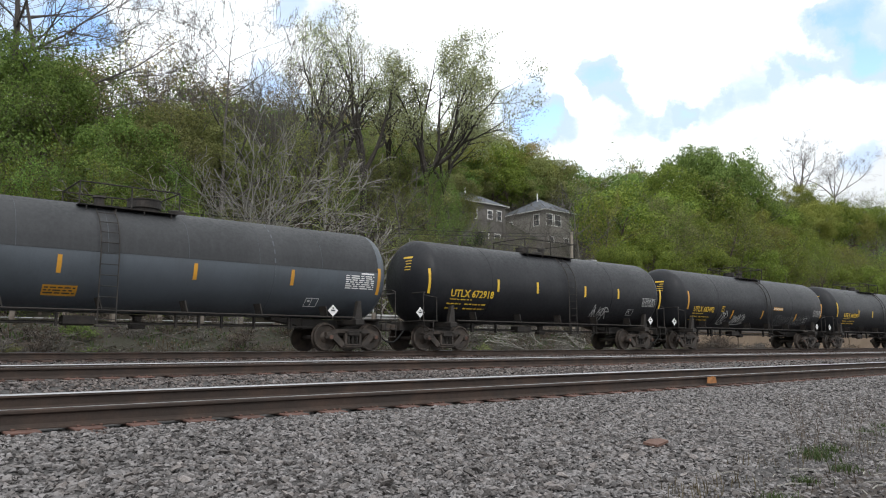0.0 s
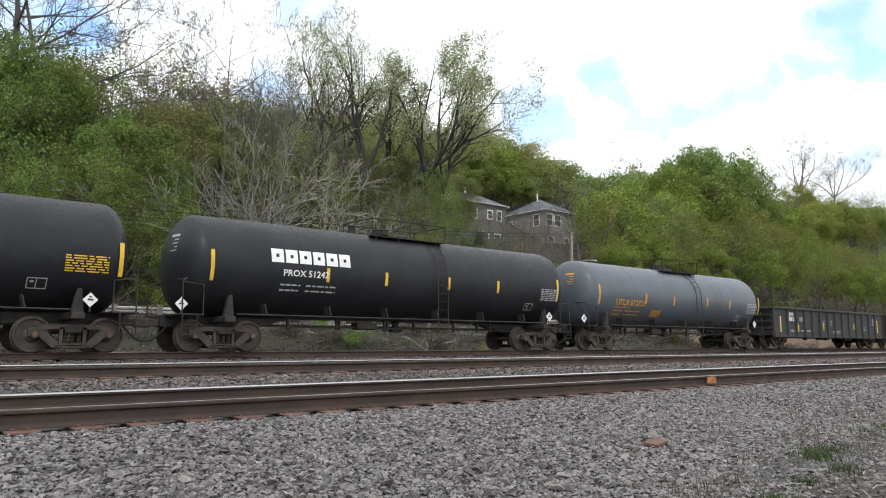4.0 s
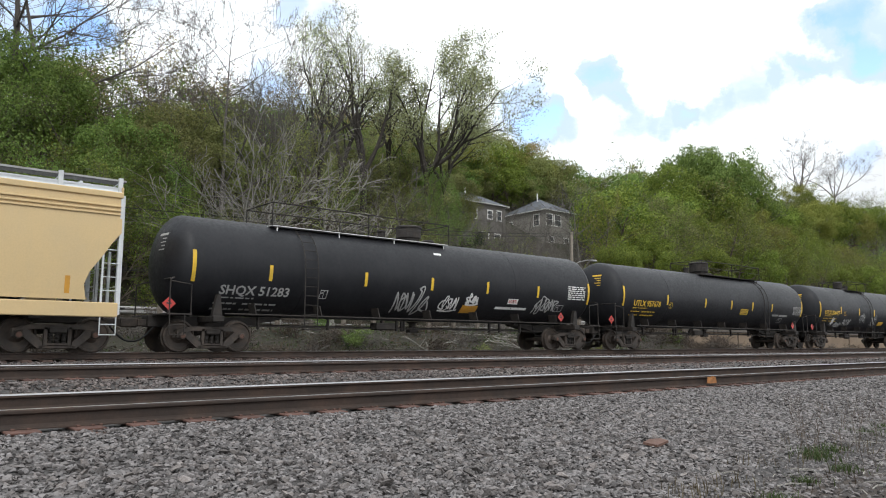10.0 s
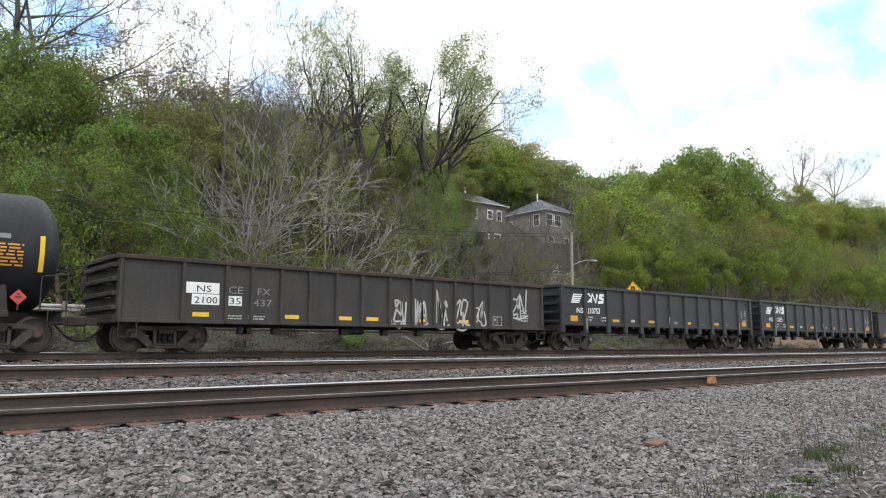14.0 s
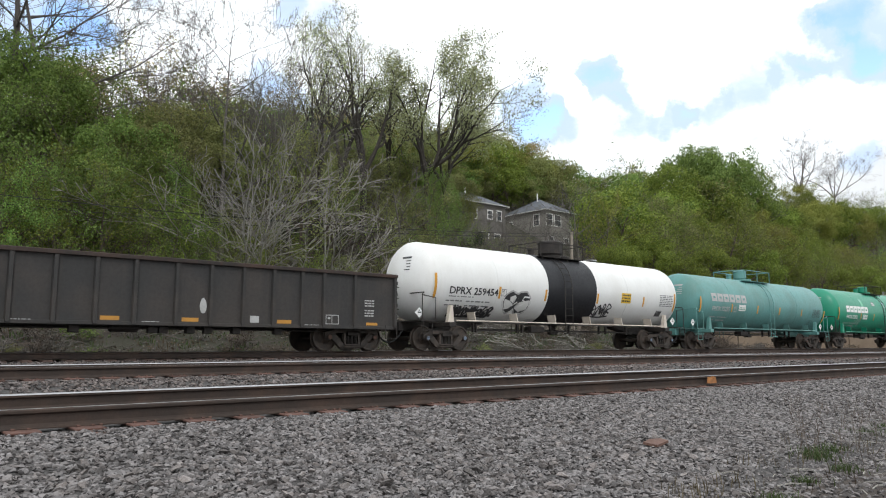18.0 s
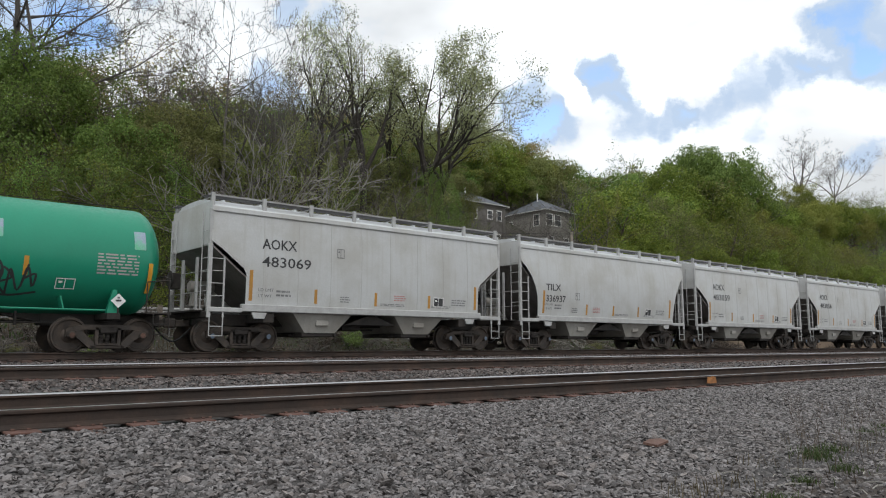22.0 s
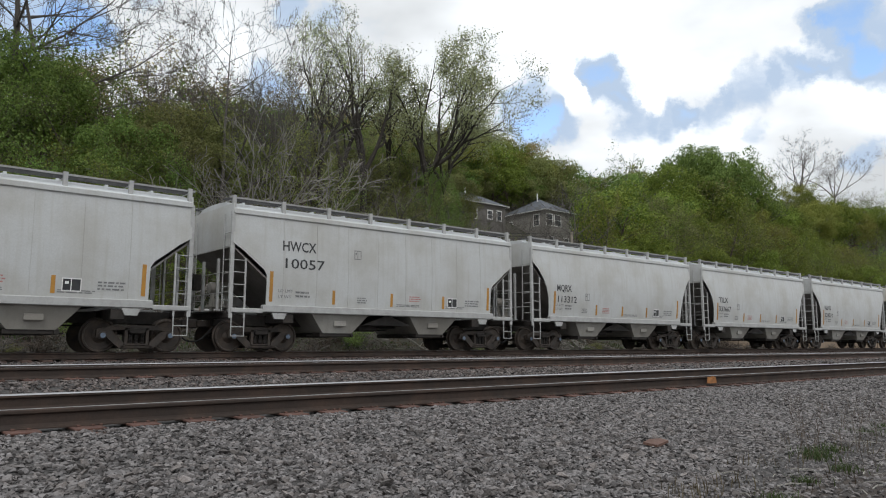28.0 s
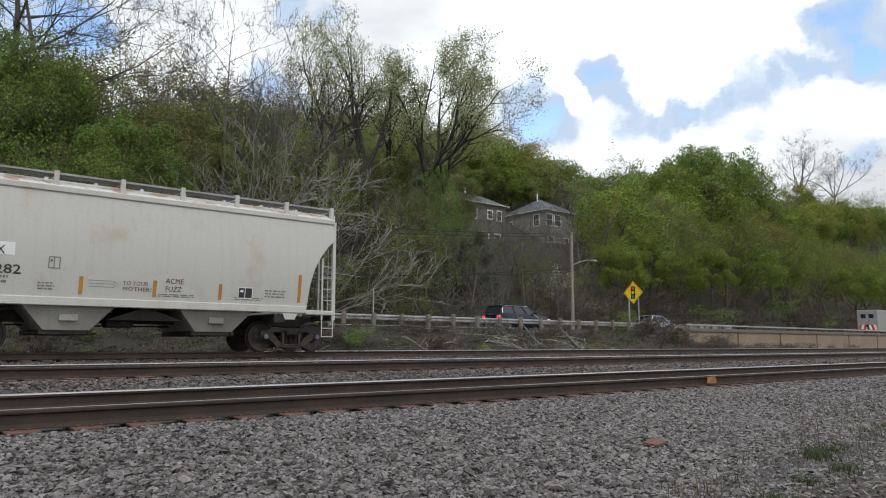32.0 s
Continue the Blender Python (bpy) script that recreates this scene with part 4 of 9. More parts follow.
def wordmark(x, z, w, h, mat):
    """A maker's name in block letters, drawn as six plain hollow blocks."""
    def f(car, skin):
        for i in range(6):
            a, t = x + w * i / 6, .37 * h
            b = a + w / 6 * .86
            k = Kit()
            for x0, x1, z0, z1 in ((a, b, z, z + t), (a, b, z + h - t, z + h), (a, a + t, z + t, z + h - t), (b - t, b, z + t, z + h - t)):
                k.add([(p, skin.at(p, q, .009), q) for p, q in ((x0, z0), (x1, z0), (x1, z1), (x0, z1))], [(0, 1, 2, 3)])
            part("wordmark_block", k, mat, car)
    return f


def black_tank(x0, L, mark, label, **kw):
    d = dict(x0=on_line(x0), L=L * STRETCH, mat="tank_black", mark=mark, label=label, R=1.55, zc=2.58)
    d.update(kw)
    return d


# ---------- covered hoppers ----------
def hopper_outline(hx, style):
    """Half of the side sheet's lower edge: from the end post inward."""
    if style == "curved":
        return [(hx, 3.55), (hx - .28, 3.30), (hx - .55, 2.95), (hx - .76, 2.55), (hx - .88, 2.15), (hx - .93, 1.75), (hx - .95, 1.40)]
    if style == "round":
        return [(hx, 3.15), (hx - .20, 2.9), (hx - .48, 2.45), (hx - .72, 2.1), (hx - .85, 1.75), (hx - .80, 1.45), (hx - .70, 1.30)]
    return [(hx, 3.20), (hx - .35, 2.97), (hx - .70, 2.69), (hx - 1.00, 2.46), (hx - 1.10, 2.30), (hx - 1.11, 1.8), (hx - 1.11, 1.40)]


def hopper_geometry(L, style, mat, dark, trim_mat, pockets, hub, top, ribs=True, sill=(1.14, 1.36)):
    """All parts of a covered hopper as meshes, shared by the cars of one kind: (name, mesh, label)."""
    out = []
    hx, W, bul = hub, 1.52, (.12 if style == "curved" else .05)
    ze = top
    skin = Skin(y=-W, bulge=bul, z0=1.3, z1=ze)
    ol = hopper_outline(hx, style)
    for s in (-1, 1):
        k = Kit()
        zs = [ze - (ze - 1.36) * i / 12 for i in range(13)]

        def xend(z):
            if z >= ol[0][1]:
                return hx
            for (xa, za), (xb, zb) in zip(ol, ol[1:]):
                if za >= z >= zb:
                    return xa + (xb - xa) * (za - z) / (za - zb)
            return ol[-1][0]
        zs = sorted(set(zs + [p[1] for p in ol if p[1] > 1.36]), reverse=True)
        vs, fs, n = [], [], len(zs)
        for z in zs:
            y = skin.at(0, z, 0)
            for sg in (-1, 1):
                for t in (0, .02):
                    vs.append((sg * xend(z), s * -(y + t), z))
        for i in range(n - 1):
            a, b = i * 4, i * 4 + 4
            fs += [(a, a + 2, b + 2, b), (a + 1, b + 1, b + 3, a + 3), (a, b, b + 1, a + 1), (a + 2, a + 3, b + 3, b + 2)]
        fs += [(0, 1, 3, 2), (4 * n - 4, 4 * n - 2, 4 * n - 1, 4 * n - 3)]
        k.add(vs, fs)
        out.append(("side_sheet", k.mesh("side_sheet", mat, smooth=True), ""))
        if ribs and style == "straight":
            for i in range(8):
                x = -hx + 1.65 + (2 * hx - 3.3) * i / 7
                k = Kit()
                pts = [(x, s * -(skin.at(0, z, .002)), z) for z in [1.4 + (ze - 1.5) * j / 8 for j in range(9)]]
                k.path(pts, .006, 4)
                out.append(("weld_seam", k.mesh("weld_seam", "hopper_seam"), ""))
        k = Kit()
        y0, y1 = sorted((s * (W - .10), s * (W + .06)))
        if style == "round":
            k.box(-hx, hx, y0, y1, sill[0], sill[1], .02)
        else:
            k.box(-hx + 1.0, hx - 1.0, y0, y1, sill[0] + .04, sill[1] + .04, .02)
            k.box(-hx, -hx + 1.0, y0, y1, sill[0], sill[0] + .14, .02)
            k.box(hx - 1.0, hx, y0, y1, sill[0], sill[0] + .14, .02)
        out.append(("side_sill", k.mesh("side_sill", mat if style == "round" else trim_mat), ""))
        k = Kit()
        y0, y1 = sorted((s * (W - .06), s * (W + .05)))
        k.box(-hx, hx, y0, y1, ze - .03, ze + .13, .02)
        out.append(("top_chord", k.mesh("top_chord", mat), ""))
    # roof: shallow vault in longitudinal strips
    k = Kit()
    pr = [(-W - .02, ze + .10), (-W + .04, ze + .15), (-.86, ze + .40), (-.5, ze + .43), (0, ze + .44), (.5, ze + .43), (.86, ze + .40), (W - .04, ze + .15), (W + .02, ze + .10)]
    k.prism(pr, "x", -hx, hx)
    out.append(("roof", k.mesh("roof", "roof_flaking" if mat == "hopper_rusty" else "pale_grey", smooth=True), "pale weathered vaulted roof"))
    k = Kit()
    k.box(-hx + .5, hx - .5, -.32, .32, ze + .42, ze + .52, .02)
    for i in range(9):
        x = -hx + .8 + (2 * hx - 1.6) * i / 8
        k.box(x - .04, x + .04, -.42, .42, ze + .42, ze + .55, .01)
    out.append(("trough_hatch", k.mesh("trough_hatch", "pale_grey"), ""))
    # running boards on brackets
    for s in (-1, 1):
        k = Kit()
        y0, y1 = sorted((s * .78, s * 1.36))
        for j in range(4):
            yy = s * (.96 + .13 * j)
            k.box(-hx - .1, hx + .1, yy - .025, yy + .025, ze + .44, ze + .475)
        out.append(("running_board", k.mesh("running_board", "grating"), ""))
        k = Kit().box(-hx - .1, hx + .1, s * 1.40 - .012, s * 1.40 + .012, ze + .45, ze + .50)
        out.append(("board_edge", k.mesh("board_edge", "galv"), "dull steel edge of the roof walkway"))
        nb = max(7, int(hx * 2 / 1.35))
        for i in range(nb):
            x = -hx + .05 + (2 * hx - .1) * i / (nb - 1)
            k = Kit()
            y0, y1 = sorted((s * 1.36, s * 1.44))
            k.box(x - .055, x + .055, y0 - .01, y1 + .01, ze + .14, ze + .54)
            k.rod((x, s * 1.36, ze + .42), (x, s * .78, ze + .42), .015, 4)
            out.append(("board_bracket", k.mesh("board_bracket", trim_mat), ""))
    for e in (-1, 1):
        k = Kit()
        k.box(min(e * (hx - .03), e * (hx + .01)), max(e * (hx - .03), e * (hx + .01)), -W - .02, W + .02, ol[0][1] - .12, ze + .28)
        out.append(("end_sheet", k.mesh("end_sheet", mat), ""))
        # sloping end sheet: darker than the body because shade is in its colour
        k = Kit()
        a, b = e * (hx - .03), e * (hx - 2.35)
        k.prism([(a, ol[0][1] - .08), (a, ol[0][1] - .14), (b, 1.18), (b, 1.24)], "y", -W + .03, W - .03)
        out.append(("slope_sheet", k.mesh("slope_sheet", dark), "sloping end sheet, its grey darkened for shade"))
        for s in (-1, 1):
            k = Kit()
            y0, y1 = sorted((s * (W - .06), s * (W + .03)))
            x0, x1 = sorted((e * (hx - .05), e * (hx + .06)))
            k.box(x0, x1, y0, y1, .98, ze + .05, .008)
            out.append(("corner_post", k.mesh("corner_post", trim_mat), ""))
            k = Kit()
            y0, y1 = sorted((s * .52, s * .60))
            k.box(x0 + .02, x1 - .02, y0, y1, .98, ol[0][1] - .4)
            out.append(("end_post", k.mesh("end_post", trim_mat), ""))
            # ladder on the side and stirrup below
            k = Kit()
            xi = e * (hx - .42)
            zl = 2.95 if style != "straight" else 2.75
            k.box(xi - .025, xi + .025, s * (W + .02) - .02, s * (W + .02) + .02, 1.0, zl)
            for j in range(5):
                z = 1.25 + j * .36
                k.rod((xi, s * (W + .03), z), (e * hx, s * (W + .03), z), .014, 5)
            out.append(("ladder", k.mesh("ladder", trim_mat), ""))
            k = Kit()
            xo = e * (hx - .02)
            k.path([(xo, s * (W + .03), 1.0), (xo, s * (W + .03), .46), (xi, s * (W + .03), .46), (xi, s * (W + .03), 1.0)], .02, 5)
            k.rod((xo, s * (W + .03), .73), (xi, s * (W + .03), .73), .016, 5)
            out.append(("stirrup_step", k.mesh("stirrup_step", trim_mat), ""))
            k = Kit()
            y0, y1 = sorted((s * (W - .02), s * (W + .05)))
            xp = e * (hx - 1.55)
            k.prism([(xp - .25, 1.16), (xp + .25, 1.16), (xp + .16, .98), (xp - .16, .98)], "y", y0, y1)
            out.append(("jacking_pad", k.mesh("jacking_pad", trim_mat), ""))
        k = Kit()
        k.box(min(e * (hx - 1.9), e * hx), max(e * (hx - 1.9), e * hx), -.32, .32, .78, 1.14, .02)
        k.box(min(e * (hx - .1), e * (hx + .08)), max(e * (hx - .1), e * (hx + .08)), -W, W, .98, 1.16, .02)
        k.box(min(e * (hx - 2.05), e * (hx - 1.7)), max(e * (hx - 2.05), e * (hx - 1.7)), -W, W, .86, 1.14, .02)
        k.box(min(e * hx, e * (hx + .30)), max(e * hx, e * (hx + .30)), -1.2, 1.2, 1.16, 1.20)
        out.append(("end_sill", k.mesh("end_sill", "under"), ""))
        k = Kit()
        for z in (1.75, 2.35):
            k.rod((e * (hx + .03), -W, z), (e * (hx + .03), W, z), .014, 5)
        for s in (-1, 1):
            for j in range(6):
                z = 1.5 + j * .40
                k.rod((e * (hx + .07), s * 1.48, z), (e * (hx + .07), s * 1.06, z), .014, 5)
            k.rod((e * (hx + .07), s * 1.06, 1.2), (e * (hx + .07), s * 1.06, ze), .018, 5)
        out.append(("end_ladder", k.mesh("end_ladder", trim_mat), ""))
    k = Kit()
    k.lathe([(-hx - .36, .05), (-hx - .34, .26), (-hx - .32, .27), (-hx - .31, .22), (-hx - .31, .05)], 16, "x", (0, .75, 2.2))
    k.box(-hx - .32, -hx - .05, .60, .90, 1.9, 2.4, .02)
    out.append(("brake_wheel", k.mesh("brake_wheel", "under"), ""))
    k = Kit().lathe([(-hx + .35, .02), (-hx + .37, .17), (-hx + .42, .20), (-hx + 1.10, .20), (-hx + 1.15, .17), (-hx + 1.17, .02)], 16, "x", (0, 1.0, 2.02))
    out.append(("air_reservoir", k.mesh("air_reservoir", "hopper_pocket", smooth=True), "dusty grey air reservoir"))
    k = Kit().box(-hx + .45, -hx + .52, .9, 1.1, 1.16, 1.86, .01)
    k.box(-hx + .95, -hx + 1.02, .9, 1.1, 1.16, 1.86, .01)
    k.box(-hx + .40, -hx + 1.25, .75, 1.35, 1.40, 1.46, .01)
    k.box(-hx + .55, -hx + .85, 1.15, 1.40, 1.46, 1.70, .03)
    out.append(("reservoir_stand", k.mesh("reservoir_stand", "hopper_pocket"), ""))
    out.append(("center_sill", Kit().box(-hx + 1, hx - 1, -.16, .16, .80, 1.10, .01).mesh("center_sill", "under"), ""))
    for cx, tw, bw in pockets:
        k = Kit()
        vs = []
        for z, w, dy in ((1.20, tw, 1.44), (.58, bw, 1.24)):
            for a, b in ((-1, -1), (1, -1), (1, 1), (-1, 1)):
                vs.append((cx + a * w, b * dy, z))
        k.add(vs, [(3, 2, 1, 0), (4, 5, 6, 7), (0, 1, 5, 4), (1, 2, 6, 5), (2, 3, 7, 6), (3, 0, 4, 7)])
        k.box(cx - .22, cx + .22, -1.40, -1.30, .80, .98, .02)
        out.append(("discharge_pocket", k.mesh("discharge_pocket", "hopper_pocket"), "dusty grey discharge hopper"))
        k = Kit()
        k.box(cx - bw - .08, cx + bw + .08, -1.2, 1.2, .46, .60, .02)
        k.rod((cx + bw, -1.0, .52), (cx + bw, -1.28, .52), .05, 8)
        k.rod((cx - bw - .3, -.7, .50), (cx + bw + .3, -.7, .50), .03, 6)
        out.append(("outlet_gate", k.mesh("outlet_gate", "under"), ""))
    # sloping inner sheets between pockets
    k = Kit()
    if len(pockets) == 2:
        k.prism([(-1.0, .86), (0, 1.22), (1.0, .86)], "y", -1.3, 1.3)
    k.box(-.9, -.2, -.9, -.45, .66, .92, .05)
    k.rod((-hx + 2, .5, .74), (hx - 2, .5, .74), .025, 5)
    out.append(("brake_gear", k.mesh("brake_gear", "under"), ""))
    return out, skin


HOPPER_KITS = {}


def hopper_car(x0, L, style, mark, number, label, mat="hopper_grey", cap="cap_blue", extra=None, big=False, amber="amber_dull"):
    x0, L = on_line(x0), L * STRETCH
    key = (style, mat)
    hx = 5.77
    if key not in HOPPER_KITS:
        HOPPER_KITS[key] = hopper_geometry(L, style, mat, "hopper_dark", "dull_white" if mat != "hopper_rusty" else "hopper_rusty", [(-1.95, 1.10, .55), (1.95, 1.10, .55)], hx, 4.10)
    parts, skin = HOPPER_KITS[key]
    car = thing("covered_hopper_car", label, "hopper car", pose(x0 + L / 2, YC, ZC), "cars of the freight train")
    for n, me, lb in parts:
        part(n, me, None, car, lb)
    for s in (-1, 1):
        add_truck(car, s * 4.56, cap)
    add_couplers(car, L)
    for s in (-1, 1):
        x = s * 4.51
        mark_patch("reflector", x - .055, x + .055, 1.50, 2.42 if s < 0 else 2.36, amber, car, skin)
    for i in range(3):
        x = -2.3 + 2.3 * i if style == "straight" else -1.76 + 1.86 * i
        mark_patch("reflector", x - .05, x + .05, 1.49, 1.94, amber, car, skin)
    if big:
        mx, mz, sz, w1, w2 = -4.18, 3.09, .44, 1.17, 1.67
    else:
        mx, mz, sz, w1, w2 = -4.40, 2.44, .38, .92, 1.2
    if mark:
        mark_text(mark, mx, mz, sz, "ink", car, skin, width=w1, bold=.005)
        mark_text(number, mx, mz - sz * 1.22, sz, "ink", car, skin, width=w2 * len(number) / 6, bold=.003)
    if big:
        mark_text("LD LMT", mx - .1, 1.80, .13, "grey_ink", car, skin, width=.5)
        mark_text("LT WT", mx - .1, 1.62, .13, "grey_ink", car, skin, width=.45)
        bars(mx + .5, 1.64, .5, .24, 2, "grey_ink", car, skin, seed=2)
        bars(.75, 1.68, .5, .22, 3, "faded_red", car, skin, seed=12)
    else:
        mark_text("LD LMT", mx - .05, 1.82, .12, "grey_ink", car, skin, width=.5)
        mark_text("LT WT", mx - .05, 1.65, .12, "grey_ink", car, skin, width=.45)
        bars(mx + .55, 1.66, .45, .24, 2, "grey_ink", car, skin, seed=2)
        if mark:
            bars(-1.35, 1.58, .5, .26, 4, "faded_red", car, skin, seed=12)
    bars(-2.75 if not big else -1.4, 1.55, .38, .22, 3, "grey_ink", car, skin, seed=4)
    bars(.2, 1.50, 1.0, .10, 2, "grey_ink", car, skin, seed=6)
    bars(2.4, 1.5, .9, .10, 2, "grey_ink", car, skin, seed=9)
    bars(3.35, 1.60, .7, .26, 3, "grey_ink", car, skin, seed=7)
    framed_box(-2.55 if not big else -1.55, 2.10 if not big else 3.0, .27, .3, "grey_ink", car, skin)
    mark_patch("data_panel", 2.52, 2.94, 1.58, 1.86, "ink", car, skin)
    framed_box(2.50, 1.55, .46, .34, "white", car, skin)
    if extra:
        extra(car, skin)
    return car


# ---------- gondolas ----------
def gondola(x0, L, mat, label, posts, marks, top=2.58, cap="cap_rust", bottom=.70, deck=1.1, foot=None, post_w=.15, rungs=0, chord=None):
    """posts: places of the side posts between the ends; foot: how low they reach; rungs: grab irons at both ends of a side."""
    x0, L = on_line(x0), L * STRETCH
    hx, W = L / 2 - .58, 1.50
    foot = bottom + .04 if foot is None else foot
    car = thing("gondola_car", label, "gondola car", pose(x0 + L / 2, YC, ZC), "cars of the freight train")
    for s in (-1, 1):
        k = Kit()
        y0, y1 = sorted((s * (W - .03), s * W))
        ol = [(-hx, bottom + .06), (-hx, top - .1), (hx, top - .1), (hx, bottom + .06), (hx - .12, bottom), (-hx + .12, bottom)]
        k.prism(ol, "y", y0, y1)
        part("side_sheet", k, mat, car)
        y0, y1 = sorted((s * (W - .06), s * (W + .10)))
        part("top_chord", Kit().box(-hx - .02, hx + .02, y0, y1, top - .12, top, .015), chord or mat, car)
        y0, y1 = sorted((s * W, s * (W + .05)))
        part("bottom_chord", Kit().box(-hx, hx, y0, y1, bottom, bottom + .10, .01), mat, car)
        me = None
        for x in [-hx + .06] + posts + [hx - .06]:
            if me is None:
                y0, y1 = sorted((s * W, s * (W + .085)))
                k = Kit()
                a, b = (y0, y1) if s > 0 else (y1, y0)
                k.prism([(-post_w / 2, a), (post_w / 2, a), (post_w / 2 - .03, b), (.03 - post_w / 2, b)], "z", foot, top - .12)
                me = k.mesh("side_post", mat)
            part("side_post", me, None, car, at=pose(x, 0, 0))
        if foot < bottom:
            for a, b in zip(posts, posts[1:]):
                y0, y1 = sorted((s * (W - .02), s * (W + .03)))
                part("lug", Kit().box((a + b) / 2 - .06, (a + b) / 2 + .06, y0, y1, bottom - .09, bottom + .02, .01), mat, car)
    k = Kit().box(-hx + .02, hx - .02, -W + .04, W - .04, deck - .08, deck)
    part("floor_plate", k, "rust", car)
    for e in (-1, 1):
        x0_, x1_ = sorted((e * (hx - .04), e * (hx - .01)))
        part("end_sheet", Kit().box(x0_, x1_, -W + .03, W - .03, .86, top - .1), mat, car)
        for j in range(4):
            z = 1.12 + j * .38
            a, b = sorted((e * (hx - .01), e * (hx + .12)))
            part("end_rib", Kit().box(a, b, -W + .05, W - .05, z, z + .13, .02), mat, car)
        a, b = sorted((e * (hx - .05), e * (hx + .08)))
        part("end_chord", Kit().box(a, b, -W, W, top - .12, top, .015), mat, car)
        part("end_sill", Kit().box(a, b, -W + .02, W - .02, .78, 1.02, .02), "under", car)
        for s in (-1, 1):
            k = Kit()
            xi = e * (hx - .5)
            y = s * (W + .12)
            k.path([(e * (hx - .04), y, .86), (e * (hx - .04), y, .42), (xi, y, .42), (xi, y, .86)], .018, 5)
            part("stirrup_step", k, "under", car)
            for j in range(rungs):
                z = 1.07 + .45 * j
                k = Kit()
                k.path([(e * (hx - .02), s * (W + .01), z), (e * (hx - .02), s * (W + .11), z), (e * (hx - .62), s * (W + .11), z), (e * (hx - .62), s * (W + .01), z)], .016, 5)
                part("grab_iron", k, mat, car)
            k = Kit()
            for j in range(4):
                z = 1.05 + j * .38
                k.path([(e * (hx + .13), s * 1.42, z), (e * (hx + .19), s * 1.42, z), (e * (hx + .19), s * 1.02, z), (e * (hx + .13), s * 1.02, z)], .012, 5)
            part("grab_iron", k, "under", car)
        add_truck(car, e * (L / 2 - 2.05), cap)
    k = Kit()
    k.lathe([(-hx - .30, .05), (-hx - .29, .25), (-hx - .26, .25), (-hx - .26, .05)], 14, "x", (0, .8, 1.9))
    part("brake_wheel", k, "under", car)
    k = Kit()
    k.box(-hx + .1, hx - .1, -.2, .2, .74, 1.0, .02)
    for x in posts:
        k.box(x - .05, x + .05, -W + .06, W - .06, .86, 1.0)
    rnd = random.Random(int(x0))
    for i in range(7):
        x = rnd.uniform(-hx + 3.2, hx - 3.2)
        k.box(x - .12, x + .12, -1.3, -1.1, .52, .72, .02)
    k.rod((-hx + 2.8, -1.2, .64), (hx - 2.8, -1.2, .64), .02, 5)
    k.box(-.8, -.1, -1.0, -.6, .55, .85, .05)
    part("underframe", k, "under", car)
    add_couplers(car, L)
    skin = Skin(y=-W, z0=0, z1=9)
    marks(car, skin, hx)
    return car

# ---------- the train, from its front car to its last ----------
CARS = []
CARS.append(tank_car(black_tank(-1.95, 17.65, None, "weathered grey tank car with a dark upper shell", mat="tank_slate", upper=(2.62, "tank_dusty"), R=1.5, stripe="amber", small_mat="grey_ink", box_mat="white",
            stripes_at=[(-5.6, 2.02, 2.48), (-2.24, 2.02, 2.48), (1.28, 2.04, 2.50), (4.36, 2.04, 2.52), (7.61, 1.89, 2.77)], data_at=(6.30, 7.41, 2.03, 2.50), box_at=(5.0, 1.42), pl_x=5.83, pl_z=1.30,
            dome=.24, dome_r=.47, dome_h=.36, deck=(-1.75, .93), ladder=-1.30, patches=[(-2.54, -1.72, 1.46, 1.72, "amber", "ink"), (6.9, 7.4, 2.53, 2.58, "white")])))
CARS.append(tank_car(black_tank(15.7, 15.9, "UTLX 672918", "black tank car with yellow lettering and a pale scrawl", mark_x=-6.17, mark_w=2.16, mark_z=1.98,
            stripes_at=[(-7.22, 2.04, 2.93), (-3.79, 2.25, 2.72), (-1.57, 2.28, 2.73), (1.45, 2.26, 2.73), (3.78, 2.28, 2.72), (7.05, 1.95, 2.85)], data_at=(5.63, 6.67, 1.99, 2.40), box_at=(4.67, 1.57), pl_x=6.28,
            tags=[(2.2, 1.42, 1.2, .5, "dull_white", .035)], dome=-.85, dome_r=.28, dome_h=.25, deck=(-1.65, 1.5), ladder=.25)))
CARS.append(tank_car(black_tank(31.6, 17.75, "UTLX 663492", "black tank car with yellow lettering and pale scrawls", mark_x=-6.95, mark_w=1.94, mark_z=1.92, stripe="amber", sq_at=(-4.23, 1.98),
            stripes_at=[(-7.5, 2.0, 2.9), (-3.02, 1.63, 2.07), (.27, 1.69, 2.14), (4.41, 1.65, 2.09), (7.75, 1.9, 2.8)], data_at=(6.64, 7.7, 1.95, 2.36), box_at=(5.59, 1.58),
            tags=[(-4.1, 1.42, .75, .52, "dull_white", .04), (-2.8, 1.42, 1.35, .48, "dull_white", .04), (1.85, 1.45, 4.5, .5, "grey_ink", .018)], patches=[(1.46, 2.57, 2.22, 2.38, "amber", "white")], dome=-.65, dome_r=.3, dome_h=.24, deck=(-1.3, 1.4), ladder=.42)))
CARS.append(tank_car(black_tank(49.35, 16.25, "UTLX 669290", "black tank car with yellow lettering and reflectors", mark_x=-5.95, mark_w=2.2, mark_z=2.07,
            stripes_at=[(-7.0, 2.07, 2.98), (-3.57, 2.16, 2.60), (-1.17, 2.14, 2.58), (1.51, 2.15, 2.59), (3.89, 2.15, 2.59), (7.15, 2.0, 2.9)], data_at=(5.79, 6.85, 2.05, 2.51), data_mat="yellow", box_at=(4.98, 1.60), pl_x=6.45,
            dome=-.63, dome_r=.3, dome_h=.26, deck=(-1.5, 1.75), ladder=.49)))
